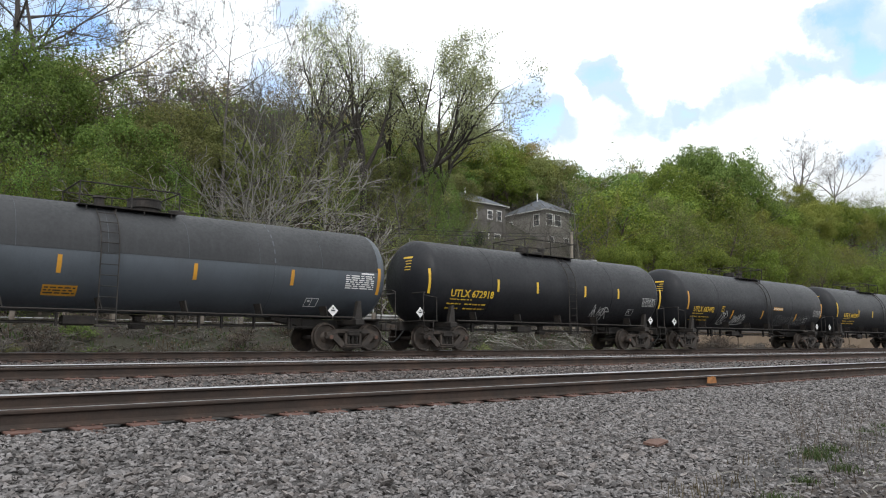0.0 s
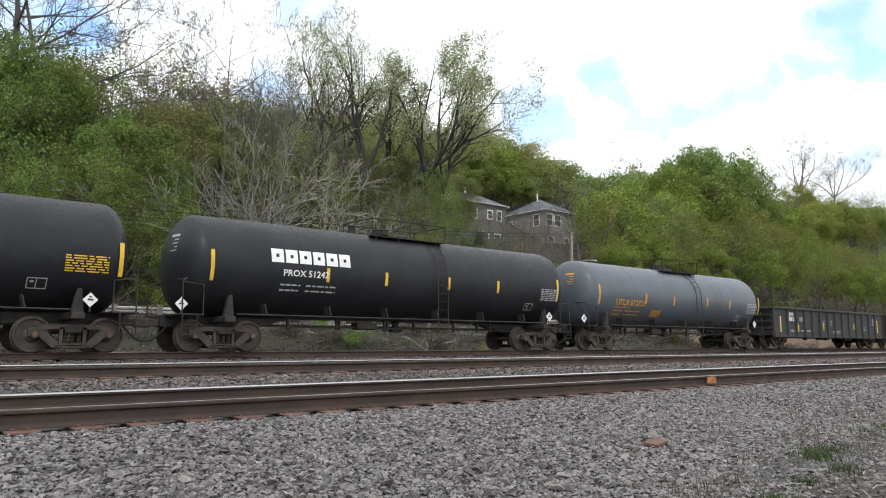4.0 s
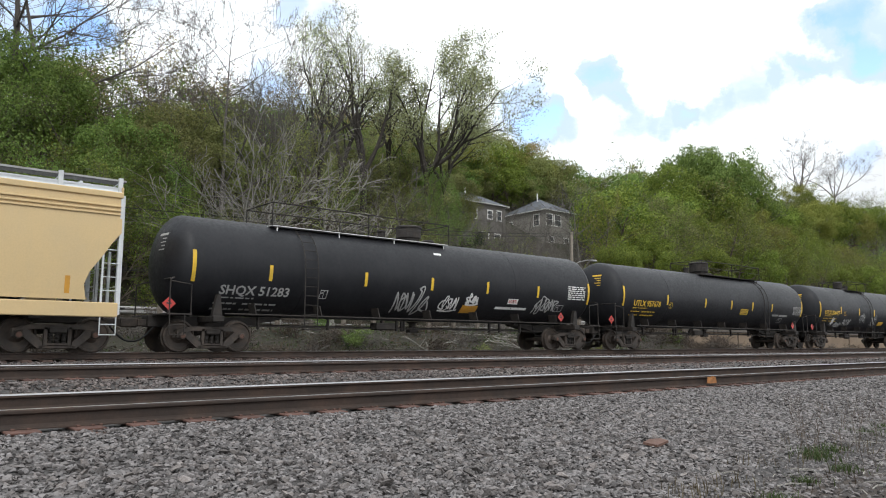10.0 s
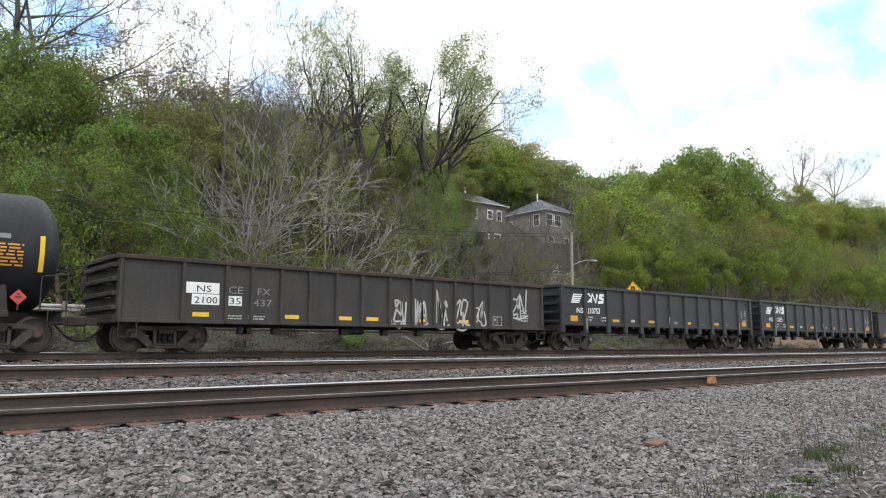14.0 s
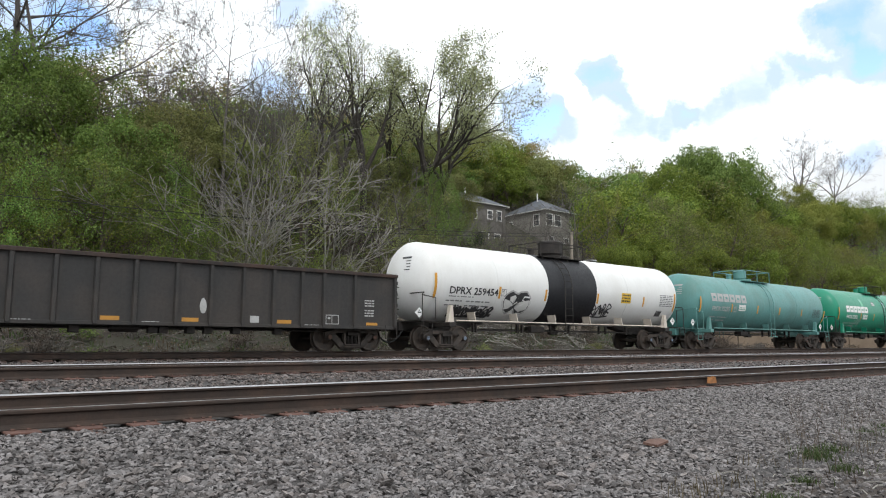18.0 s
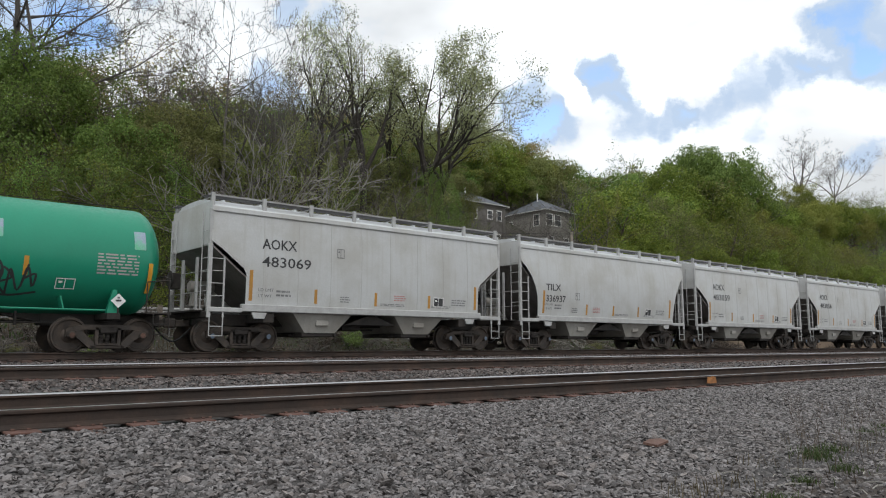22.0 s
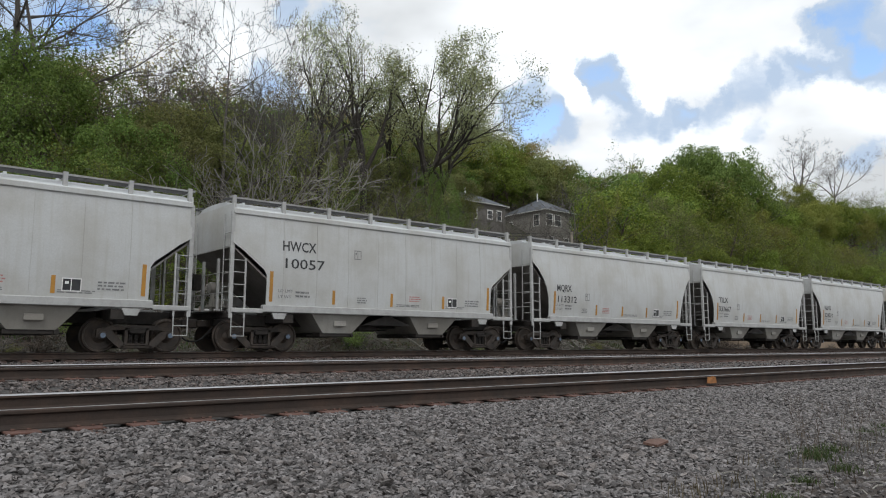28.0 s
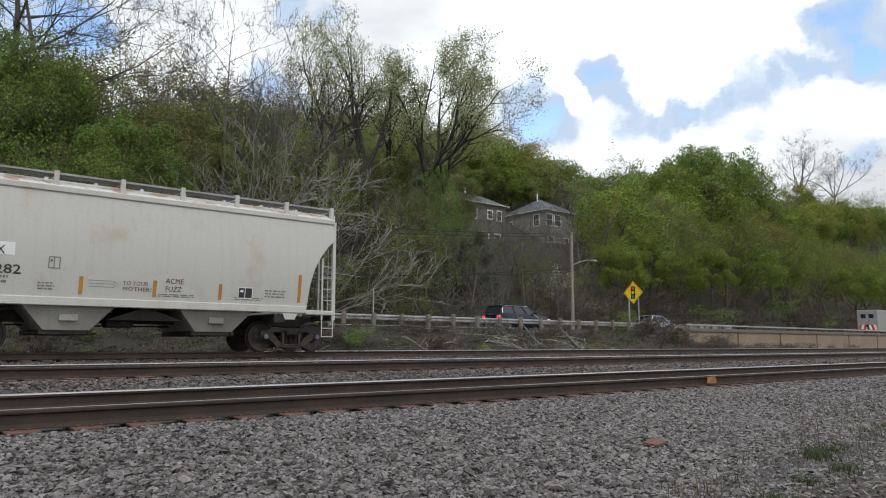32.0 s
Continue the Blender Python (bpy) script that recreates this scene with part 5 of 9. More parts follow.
CARS.append(tank_car(black_tank(65.6, 17.5, None, "black tank car with large white block marks", small_mat="dull_white", extra=wordmark(-5.6, 2.72, 2.9, .42, "white"), mark_z=2.3, mark_x=-5.2,
            words=[("PROX 51242", -5.2, 2.32, .28, "white", 1.6)], dome_r=.3)))
CARS.append(tank_car(black_tank(83.1, 16.45, "UTLX 672723", "blue-grey tank car with amber lettering", mat="tank_grey", R=1.5, zc=2.54, stripe="amber", mark_mat="amber", mark_x=-5.69, mark_w=2.23, mark_z=2.02, box_mat="white", data_mat="dull_white",
            stripes_at=[(-6.9, 2.0, 2.9), (-3.4, 2.16, 2.61), (-1.06, 2.11, 2.58), (1.98, 2.17, 2.63), (4.24, 2.15, 2.59), (7.38, 1.92, 2.84)], data_at=(6.11, 7.18, 1.92, 2.5), box_at=(5.17, 1.55), pl_x=6.82,
            patches=[(-2.8, -2.02, 1.57, 1.86, "amber", "ink")], dome=-.35, dome_r=.27, dome_h=.28, deck=(-1.2, 2.0), ladder=.79)))


def upright(x, z0, z1, mat, car, skin, w=.12):
    mark_patch("reflector", x - w / 2, x + w / 2, z0, z1, mat, car, skin)


def marks_7(car, skin, hx):
    mark_text("JSRW", -6.22, 1.94, .30, "white", car, skin, width=.62, bold=.006)
    mark_text("865", -6.25, 1.64, .36, "white", car, skin, width=.64, bold=.006)
    mark_text("13", -4.93, 1.65, .36, "white", car, skin, width=.34, bold=.006)
    for x, z0, z1 in ((-7.32, .98, 1.90), (-5.04, 1.01, 1.46), (-1.53, 1.13, 1.54), (3.18, 1.26, 1.62), (hx - 1.05, 1.05, 1.95)):
        upright(x, z0, z1, "yellow", car, skin)
    for x in (-6.15, -4.75, -3.95):
        bars(x, .99, .5, .16, 2, "dull_white", car, skin, seed=int(x * 10))
    framed_box(hx - 3.6, 1.2, .45, .26, "dull_white", car, skin)
    stroke("scrawl", [(-1.68, 1.5), (-1.52, 1.63), (-1.36, 1.75)], .04, "dull_white", car, skin)
    stroke("scrawl", [(-1.66, 1.74), (-1.52, 1.62), (-1.38, 1.50)], .04, "dull_white", car, skin, .009)
    stroke("scrawl", [(-.28, 1.75), (-.48, 1.74), (-.5, 1.63), (-.34, 1.62), (-.3, 1.52), (-.5, 1.46)], .045, "dull_white", car, skin)
    bars(hx - 8.5, .95, 1.2, .18, 2, "dull_white", car, skin, seed=9)
    bars(hx - 1.9, 1.55, .5, .5, 4, "dull_white", car, skin, seed=19)


CARS.append(gondola(99.55, 17.5, "gondola_black", "black steel gondola with white numbers and yellow reflectors", [-6.48 + 1.10 * i for i in range(13)], marks_7, top=2.44, bottom=.67))


def marks_8(car, skin, hx):
    for x, z0, z1 in ((-7.7, 1.16, 2.09), (-2.26, 1.21, 1.56), (1.07, 1.24, 1.66), (4.4, 1.24, 1.62), (hx - .5, 1.1, 1.95)):
        upright(x, z0, z1, "amber", car, skin, .11)
    for i, (x, w, z, h) in enumerate(((-6.56, .63, 1.74, .23), (-6.62, .60, 1.42, .25), (-5.40, .44, 1.40, .22))):
        scribble(x, z, w, h, "dull_white" if i else "tag_rust", car, skin, 20 + i, .03)
    for i, (x, w, z, h) in enumerate(((-4.29, .86, 1.45, .2), (-3.25, .74, 1.28, .46), (2.0, .9, 1.3, .5), (4.9, .9, 1.35, .45))):
        scribble(x, z, w, h, "tag_rust", car, skin, 30 + i, .045)
    for x, z, rx, rz in ((-1.76, 1.63, .34, .35), (-.6, 1.6, .33, .45), (.5, 1.62, .3, .44), (3.4, 1.6, .33, .42)):
        stroke("scrawl", [(x + rx * math.cos(a * .45), z + rz * math.sin(a * .45) * (1 - .03 * a)) for a in range(15)], .05, "tag_rust", car, skin)
    for i, (x, w, z, h) in enumerate(((-4.18, .69, .82, .24), (-3.10, .41, .79, .22), (-2.42, .95, .82, .34), (.05, .93, .77, .18))):
        scribble(x, z, w, h, "dull_white", car, skin, i + 40, .04)
    bars(-hx + 11.2, 1.3, .7, .35, 3, "dull_white", car, skin, seed=3)


CARS.append(gondola(117.05, 16.7, "gondola_brown", "rusty brown gondola covered in faded scrawls", [-6.72 + 1.12 * i for i in range(13)], marks_8, top=2.44, bottom=.64))


def GX(x):
    return (x + 4.3) * 1.1 - 5.6


def tan_hopper(x0, L):
    x0, L = on_line(x0), L * STRETCH
    car = thing("covered_hopper_car", "tan covered hopper with green and purple spray painting", "hopper car", pose(x0 + L / 2, YC, ZC), "cars of the freight train")
    hx = 8.90
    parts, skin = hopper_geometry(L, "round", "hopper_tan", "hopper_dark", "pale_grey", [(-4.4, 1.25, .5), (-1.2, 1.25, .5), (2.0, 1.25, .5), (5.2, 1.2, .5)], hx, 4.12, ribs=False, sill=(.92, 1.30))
    for n, me, lb in parts:
        part(n, me, None, car, lb)
    for s in (-1, 1):
        add_truck(car, s * (L / 2 - 2.05))
    add_couplers(car, L)
    for s in (-1, 1):
        for z in (3.62, 3.72, 3.84):
            y0, y1 = sorted((s * 1.515, s * 1.585))
            part("side_corrugation", Kit().box(-hx + .05, hx - .05, y0, y1, z, z + .05, .01), "hopper_tan", car)
    mark_patch("number_panel", -7.95, -5.6, 2.13, 2.72, "pale_grey", car, skin)
    mark_text("MCEX", -7.90, 2.36, .34, "ink", car, skin, width=.85, lift=.014, bold=.008)
    mark_text("351004", -6.80, 2.36, .34, "ink", car, skin, width=1.05, lift=.014, bold=.008)
    bars(-7.4, 1.72, 1.7, .30, 2, "amber_dull", car, skin, seed=3)
    for x in (-8.25, -5.75, 2.35, 7.6):
        mark_patch("reflector", x, x + .12, 1.5, 1.95, "amber", car, skin)
    framed_box(5.3, 1.75, .5, .34, "white", car, skin, fill="grey_ink")
    # sprayed picture: pink cloud, dots, then slab letters with dark edge, white rim and green fill
    rnd = random.Random(12)
    sill = Skin(y=-1.585, z0=0, z1=9)
    for i in range(12):
        x = -5.6 + i * .90
        blob("spray_cloud", x, 2.35 + rnd.uniform(-.1, .25), disc(rnd.uniform(.32, .55), 14, .75, i), "tag_pink", car, skin, .004 + .0003 * i)
        blob("spray_cloud", x, 1.62 + rnd.uniform(-.08, .08), disc(rnd.uniform(.28, .4), 14, .6, i + 50), "tag_pink", car, skin, .0045 + .0003 * i)
    for i in range(46):
        x, up = -5.6 + rnd.random() * 10.3, rnd.random() < .72
        r = rnd.choice((.05, .06, .08, .13)) if x < 1.5 else rnd.choice((.05, .07, .08))
        blob("spray_dot", x, (2.72 + rnd.random() * .28) if up else 1.40 + rnd.random() * .06, disc(r, 12, .8, i), "tag_purple", car, skin, .009 + .00005 * i)
    for i in range(7):
        x = -5.3 + i * 1.05
        stroke("spray_flick", [(x, 2.62), (x + .08, 2.95), (x + .16, 2.66), (x + .32, 3.0)], .05, "tag_purple", car, skin, .0095)
    for x in (-5.6, -4.2, -2.6, -.5, .9, 2.1, 3.2):
        blob("spray_dot", x, 1.12, disc(.09, 12, .8, 3), "tag_purple", car, sill, .006)
    # slab letters: a dark drop, a white rim, green fill, violet tops
    slabs = [[(-3.78, 1.56), (-3.78, 2.36), (-3.25, 2.46), (-3.08, 2.26), (-3.6, 1.98), (-3.02, 1.62)],
             [(-2.28, 2.34), (-2.72, 2.24), (-2.70, 1.98), (-2.36, 1.98), (-2.72, 1.94), (-2.66, 1.66), (-2.18, 1.58)],
             [(-1.88, 1.56), (-1.94, 2.36), (-1.46, 2.42), (-1.34, 2.18), (-1.80, 1.96)],
             [(-.62, 2.32), (-1.04, 2.24), (-1.02, 1.96), (-.70, 1.96), (-1.04, 1.92), (-.98, 1.64), (-.52, 1.56)],
             [(-.22, 1.52), (-.20, 2.34), (.42, 1.60), (.48, 2.38)]]
    slabs = [[(GX(u), 1.98 + (w - 1.95) * 1.16) for u, w in sl] for sl in slabs]
    for q, sl in enumerate(slabs):
        up = q * .0003
        stroke("slab_glow", [(a - .03, b - .02) for a, b in sl], .62, "tag_yellow", car, skin, .0098 + up * .3)
        stroke("slab_drop", [(a - .10, b - .08) for a, b in sl], .48, "ink", car, skin, .011 + up)
        stroke("slab_rim", sl, .40, "white", car, skin, .0135 + up)
        stroke("slab_edge", [(a + .01, b - .02) for a, b in sl], .36, "ink", car, skin, .0155 + up)
        stroke("slab_letter", [(a + .01, b - .02) for a, b in sl], .30, "tag_green", car, skin, .0175 + up)
        top = [p for p in sl if p[1] > 2.2]
        if len(top) > 1:
            stroke("slab_shade", top, .20, "tag_purple", car, skin, .0195 + up)
        low = [p for p in sl if p[1] < 1.7]
        for a, b in low:
            blob("slab_shade", a, b, disc(.13, 9, .7, q), "tank_green", car, skin, .0197 + up)
    rings = [[(2.9, 2.30), (2.78, 2.52), (2.5, 2.55), (2.25, 2.35), (2.3, 2.08), (2.65, 1.95), (2.75, 1.72), (2.5, 1.55), (2.15, 1.6)],
             [(3.22, 2.52), (3.2, 1.62), (3.75, 1.58)],
             [(4.35 + .30 * math.cos(i * .7), 2.05 + .42 * math.sin(i * .7)) for i in range(10)]]
    rings = [[(1.3 + (u - 2.5) * 1.276, 2.05 + (w - 2.05) * 1.12) for u, w in rg] for rg in rings]
    for q, rg in enumerate(rings):
        for w, m_, lift in ((.50, "ink", .020), (.42, "tag_green", .022)):
            stroke("round_letter", rg, w, m_, car, skin, lift + q * .0005)
        top = [p for p in rg if p[1] > 2.28]
        if len(top) > 1:
            stroke("round_letter_shade", top, .36, "tag_purple", car, skin, .0245)
        low = [p for p in rg if p[1] < 1.66]
        if len(low) > 1:
            stroke("round_letter_shade", low, .30, "tag_mint", car, skin, .0245)
    for q, rg in enumerate(([(1.55, 2.2), (1.35, 2.28), (1.28, 2.1), (1.5, 2.0), (1.45, 1.82), (1.22, 1.86)], [(1.68, 1.75), (1.72, 2.12), (1.95, 2.1), (1.78, 1.95), (2.0, 1.85), (1.7, 1.74)])):
        rg = [(.08 + (u - 1.22) * .78, 1.95 + (w - 2.0) * 1.1) for u, w in rg]
        stroke("small_letter", rg, .22, "ink", car, skin, .026)
        stroke("small_letter", rg, .12, "white", car, skin, .028)
    mark_patch("pale_overpaint", -5.7, 4.6, .94, 1.27, "pale_grey", car, sill, lift=.003)
    mark_patch("sticker", -5.8, -5.45, 1.06, 1.20, "white", car, sill)
    mark_patch("sticker", 5.1, 5.55, 1.06, 1.2, "white", car, sill)
    return car


CARS.append(tan_hopper(133.75, 19.1))
CARS.append(tank_car(black_tank(152.85, 19.75, "SHQX 51283", "long black tank car with white lettering and scrawls", mark_mat="dull_white", mark_z=1.69, mark_w=2.25, mark_x=-7.9, sq_at=(-4.55, 1.68), R=1.5, placard="placard_red", deck_mat="white",
            stripes_at=[(-8.75, 2.0, 2.9), (-6.36, 2.13, 2.61), (-2.88, 2.15, 2.61), (-.02, 2.15, 2.60), (2.72, 2.15, 2.60), (5.55, 2.12, 2.58), (8.75, 1.95, 2.85)], data_at=(7.4, 8.5, 2.1, 2.7), data_mat="white", pl_x=6.9,
            dome=0.0, dome_r=.48, dome_h=.6, deck=(-6.1, 1.2), ladder=-5.25, mid_rail=True, rail_h=.75,
            tags=[(-1.45, 1.36, .75, .7, "dull_white", .06), (-.75, 1.36, .8, .72, "dull_white", .06), (.55, 1.52, .9, .42, "white", .045), (1.74, 1.76, .64, .34, "white", .06), (5.5, 1.62, 1.4, .45, "dull_white", .05)],
            patches=[(1.66, 2.45, 1.41, 1.69, "amber"), (3.37, 5.1, 1.60, 1.69, "white"), (3.93, 4.48, 1.81, 2.01, "white", "placard_red"), (.28, .62, 3.48, 3.56, "white")])))
CARS.append(tank_car(black_tank(172.6, 20.2, "UTLX 957678", "very long black tank car with yellow lettering", R=1.5, placard="placard_red", mark_x=-8.16, mark_w=2.15, mark_z=2.03, sq_at=(-5.27, 2.0),
            stripes_at=[(-8.95, 2.0, 2.9), (-5.43, 2.15, 2.63), (-1.98, 2.14, 2.60), (.63, 2.14, 2.60), (2.92, 2.14, 2.58), (5.18, 2.12, 2.57), (8.95, 1.95, 2.85)], box_at=(6.28, 1.52), pl_x=7.6,
            dome=-.05, dome_r=.5, dome_h=.7, deck=(-1.3, 4.9), ladder=4.04, rail_h=.75, mid_rail=True, patches=[(1.66, 2.47, 1.89, 2.17, "yellow", "ink"), (5.4, 6.05, 1.88, 1.98, "dull_white", "ink"), (6.2, 7.2, 1.88, 1.98, "dull_white", "ink")])))
CARS.append(tank_car(black_tank(192.8, 17.1, "UTLX 204477", "black tank car with yellow lettering and faded scrawls", placard="placard_red", mark_x=-6.78, mark_w=2.26, mark_z=2.18, sq_at=(-3.81, 2.16), box_mat="white", data_mat="amber",
            stripes_at=[(-7.4, 2.0, 2.95), (-4.31, 2.25, 2.72), (-1.31, 2.24, 2.70), (1.29, 2.23, 2.69), (4.21, 2.24, 2.68), (7.4, 2.0, 2.9)], data_at=(5.9, 6.99, 2.09, 2.68), box_at=(5.1, 1.81), pl_x=6.96,
            dome=-.75, dome_r=.3, dome_h=.52, deck=(-1.55, 1.6), ladder=.31,
            tags=[(-5.45, 1.56, .4, .42, "white", .06), (-4.75, 1.44, .95, .24, "dull_white", .05), (-3.65, 1.58, 1.2, .32, "dull_white", .035), (-1.15, 1.86, 1.0, .46, "dull_white", .03), (.87, 1.70, 1.0, .48, "dull_white", .035), (4.4, 1.64, .6, .18, "dull_white", .02)],
            patches=[(2.38, 3.23, 1.60, 1.86, "yellow", "amber"), (-5.05, -4.06, 1.64, 2.0, "black"), (6.0, 6.7, 2.78, 2.9, "grey_ink")])))


def side_plates(row, z0, z1, mat, car, skin):
    for x in row:
        mark_patch("reflector", x, x + .48, z0, z1, mat, car, skin)


def marks_13(car, skin, hx):
    for x0, x1, z0, z1 in ((-6.43, -5.46, 1.66, 1.97), (-6.26, -5.45, 1.34, 1.64), (-5.20, -4.76, 1.34, 1.62)):
        mark_patch("number_panel", x0, x1, z0, z1, "white", car, skin)
    mark_text("NS", -6.15, 1.70, .27, "ink", car, skin, width=.42, lift=.014)
    mark_text("2100", -6.20, 1.38, .27, "ink", car, skin, width=.68, lift=.014)
    mark_text("35", -5.16, 1.38, .27, "ink", car, skin, width=.34, lift=.014)
    mark_text("CE", -5.20, 1.69, .31, "grey_ink", car, skin, width=.45)
    mark_text("FX", -4.29, 1.69, .28, "grey_ink", car, skin, width=.41)
    mark_text("437", -4.40, 1.35, .29, "grey_ink", car, skin, width=.61)
    for i, (x0, x1, z0, z1) in enumerate(((.61, 1.39, 1.0, 1.75), (1.71, 2.30, 1.0, 1.9), (2.68, 3.28, .95, 1.9), (3.63, 4.28, .92, 1.95), (4.55, 5.17, .95, 1.85), (6.49, 7.43, 1.38, 2.2))):
        scribble(x0, z0, x1 - x0, z1 - z0, "dull_white", car, skin, 70 + i, .07)
    side_plates((-6.22, -3.34, -1.40, -.34, 1.76, 3.74), 1.0, 1.12, "yellow", car, skin)
    for x in (-5.3, -4.55):
        bars(x, .93, .55, .15, 2, "dull_white", car, skin, seed=int(x * 9))
    framed_box(5.47, .95, .48, .34, "dull_white", car, skin)
    bars(7.0, 1.1, .4, .5, 5, "dull_white", car, skin, seed=44)


def ns_marks(number):
    def f(car, skin, hx):
        for i in range(5):
            z = 2.38 - i * .082
            blob("emblem_bar", 0, 0, [(-7.16 - i * .035, z - .055), (-7.13 - i * .035, z), (-6.52 - i * .05, z), (-6.57 - i * .05, z - .055)], "white", car, skin, .008)
        stroke("emblem", [(-6.24, 2.42), (-6.06, 2.40), (-5.98, 2.30)], .08, "white", car, skin)
        stroke("emblem", [(-6.26, 2.05), (-6.10, 2.08), (-5.96, 2.20)], .08, "white", car, skin)
        stroke("emblem", [(-5.97, 2.05), (-5.86, 2.42), (-5.62, 2.06), (-5.52, 2.42)], .13, "white", car, skin)
        stroke("emblem", [(-5.06, 2.38), (-5.32, 2.39), (-5.36, 2.28), (-5.10, 2.20), (-5.12, 2.09), (-5.46, 2.07)], .13, "white", car, skin)
        mark_text("NS", -6.95, 1.58, .31, "white", car, skin, width=.43, bold=.004)
        mark_text(number, -6.22, 1.57, .34, "white", car, skin, width=.86, bold=.004)
        mark_text("LD LMT", -6.22, 1.37, .10, "white", car, skin, width=.38)
        mark_text("224100", -5.28, 1.37, .10, "white", car, skin, width=.38)
        mark_text("LT WT", -6.22, 1.24, .10, "white", car, skin, width=.32)
        mark_text("61900", -5.24, 1.24, .10, "white", car, skin, width=.34)
        side_plates((-4.45, -1.71, 1.43, 4.06), 1.23, 1.35, "amber", car, skin)
        mark_patch("reflector", -7.33, -6.86, 1.22, 1.45, "amber", car, skin)
        mark_patch("reflector", 6.96, 7.43, 1.22, 1.45, "amber", car, skin)
        mark_patch("notice", -3.08, -2.81, 1.24, 1.36, "dull_white", car, skin)
        mark_text("G122", 7.08, 1.48, .13, "white", car, skin, width=.34)
        for x in (6.90, 7.28):
            bars(x, 1.64, .16, .44, 5, "dull_white", car, skin, seed=int(x * 10))
        for x in (-6.36, -.1, 6.55):
            k = Kit().box(x - .018, x + .018, -1.5 - .094, -1.5 - .086, .86, 1.36)
            if abs(x) < 1:
                k = Kit().box(x - .018, x + .018, -1.5 - .094, -1.5 - .086, 1.18, 1.56)
            part("stencil", k, "dull_white", car)
        bars(.40, 1.22, .36, .14, 3, "dull_white", car, skin, seed=8)
        bars(2.94, 1.22, .2, .05, 1, "dull_white", car, skin, seed=9)
        bars(5.28, 1.23, .24, .06, 1, "dull_white", car, skin, seed=10)
    return f


TIGHT = [-6.52, -5.25, -4.46, -3.49, -2.50, -1.52, -.54, .58, 1.57, 2.56, 3.53, 4.50, 5.29, 6.46]
WIDE = [-6.37, -4.80, -3.56, -2.33, -1.06, .10, 1.39, 2.62, 3.86, 5.07, 6.60]
CARS.append(gondola(209.9, 17.45, "gondola_grey", "dark grey gondola with pasted number panels and white scrawls", TIGHT, marks_13, top=2.62, bottom=.80, chord="gondola_brown"))
CARS.append(gondola(227.35, 16.8, "gondola_deep", "black gondola with white emblem and numbers", WIDE, ns_marks("210753"), cap="cap_blue", top=2.74, bottom=1.03, foot=.74, post_w=.27, rungs=4))
CARS.append(gondola(244.15, 16.85, "gondola_deep", "deep black gondola with white emblem and amber reflectors", WIDE, ns_marks("211155"), cap="cap_blue", top=2.74, bottom=1.03, foot=.74, post_w=.27, rungs=4))


def marks_16(car, skin, hx):
    mark_text("COER", -6.16, 2.02, .34, "white", car, skin, width=.80, bold=.005)
    mark_text("805519", -6.20, 1.60, .34, "white", car, skin, width=.96, bold=.005)
    mark_text("LD LMT 219500", -6.16, 1.02, .11, "white", car, skin, width=.82)
    mark_text("LT WT   66400", -6.16, .88, .11, "white", car, skin, width=.82)
    side_plates((-4.14, -1.26, .88, 3.80), .85, .96, "amber_dull", car, skin)
    mark_patch("reflector", -7.22, -6.30, .86, .97, "amber_dull", car, skin)
    mark_patch("reflector", 7.05, 7.50, .85, .94, "amber_dull", car, skin)
    bars(-7.5, .79, 1.2, .05, 1, "dull_white", car, skin, seed=9)
    mark_patch("stencil", -6.43, -6.39, .98, 1.33, "dull_white", car, skin)
    stroke("scrawl", [(-7.0, 1.12), (-6.88, 1.14), (-6.75, 1.22), (-6.66, 1.26)], .04, "dull_white", car, skin)
    framed_box(5.50, .86, .48, .30, "dull_white", car, skin)
    mark_patch("notice", 2.92, 3.2, .86, 1.06, "dull_white", car, skin)
    blob("paint_spot", 1.48, 1.30, disc(.10, 12, 2.2, 6), "dull_white", car, skin, .008)
    for z in (1.12, 1.45):
        bars(6.98, z, .38, .26, 3, "dull_white", car, skin, seed=int(z * 30))
    for x in (-3.35, -.2, 4.75):
        bars(x, .80, .5, .05, 1, "dull_white", car, skin, seed=int(x * 9))


CARS.append(gondola(261.0, 17.45, "gondola_grey", "worn dark gondola with small amber reflectors", [-6.32] + [x + .12 for x in TIGHT[1:]], marks_16, top=2.60, bottom=.72, chord="gondola_brown"))


def white_extra(car, skin):
    for x, z, r, a, lf in ((-3.74, 1.90, .46, 2, .006), (-3.10, 1.88, .50, 3, .007)):
        blob("spray_bubble", x, z, disc(r, 16, .98, a), "dull_white", car, skin, lf)
        blob("spray_bubble", x, z, disc(r - .07, 16, .98, a), "ink", car, skin, lf + .004, "black bubble letter")
    stroke("spray_line", [(-3.95, 1.62), (-3.72, 2.1), (-3.62, 1.75), (-3.40, 1.9)], .06, "white", car, skin, .016)
    stroke("spray_line", [(-2.76, 2.10), (-3.05, 2.12), (-3.12, 1.98), (-2.85, 1.90), (-3.2, 1.76)], .06, "white", car, skin, .016)


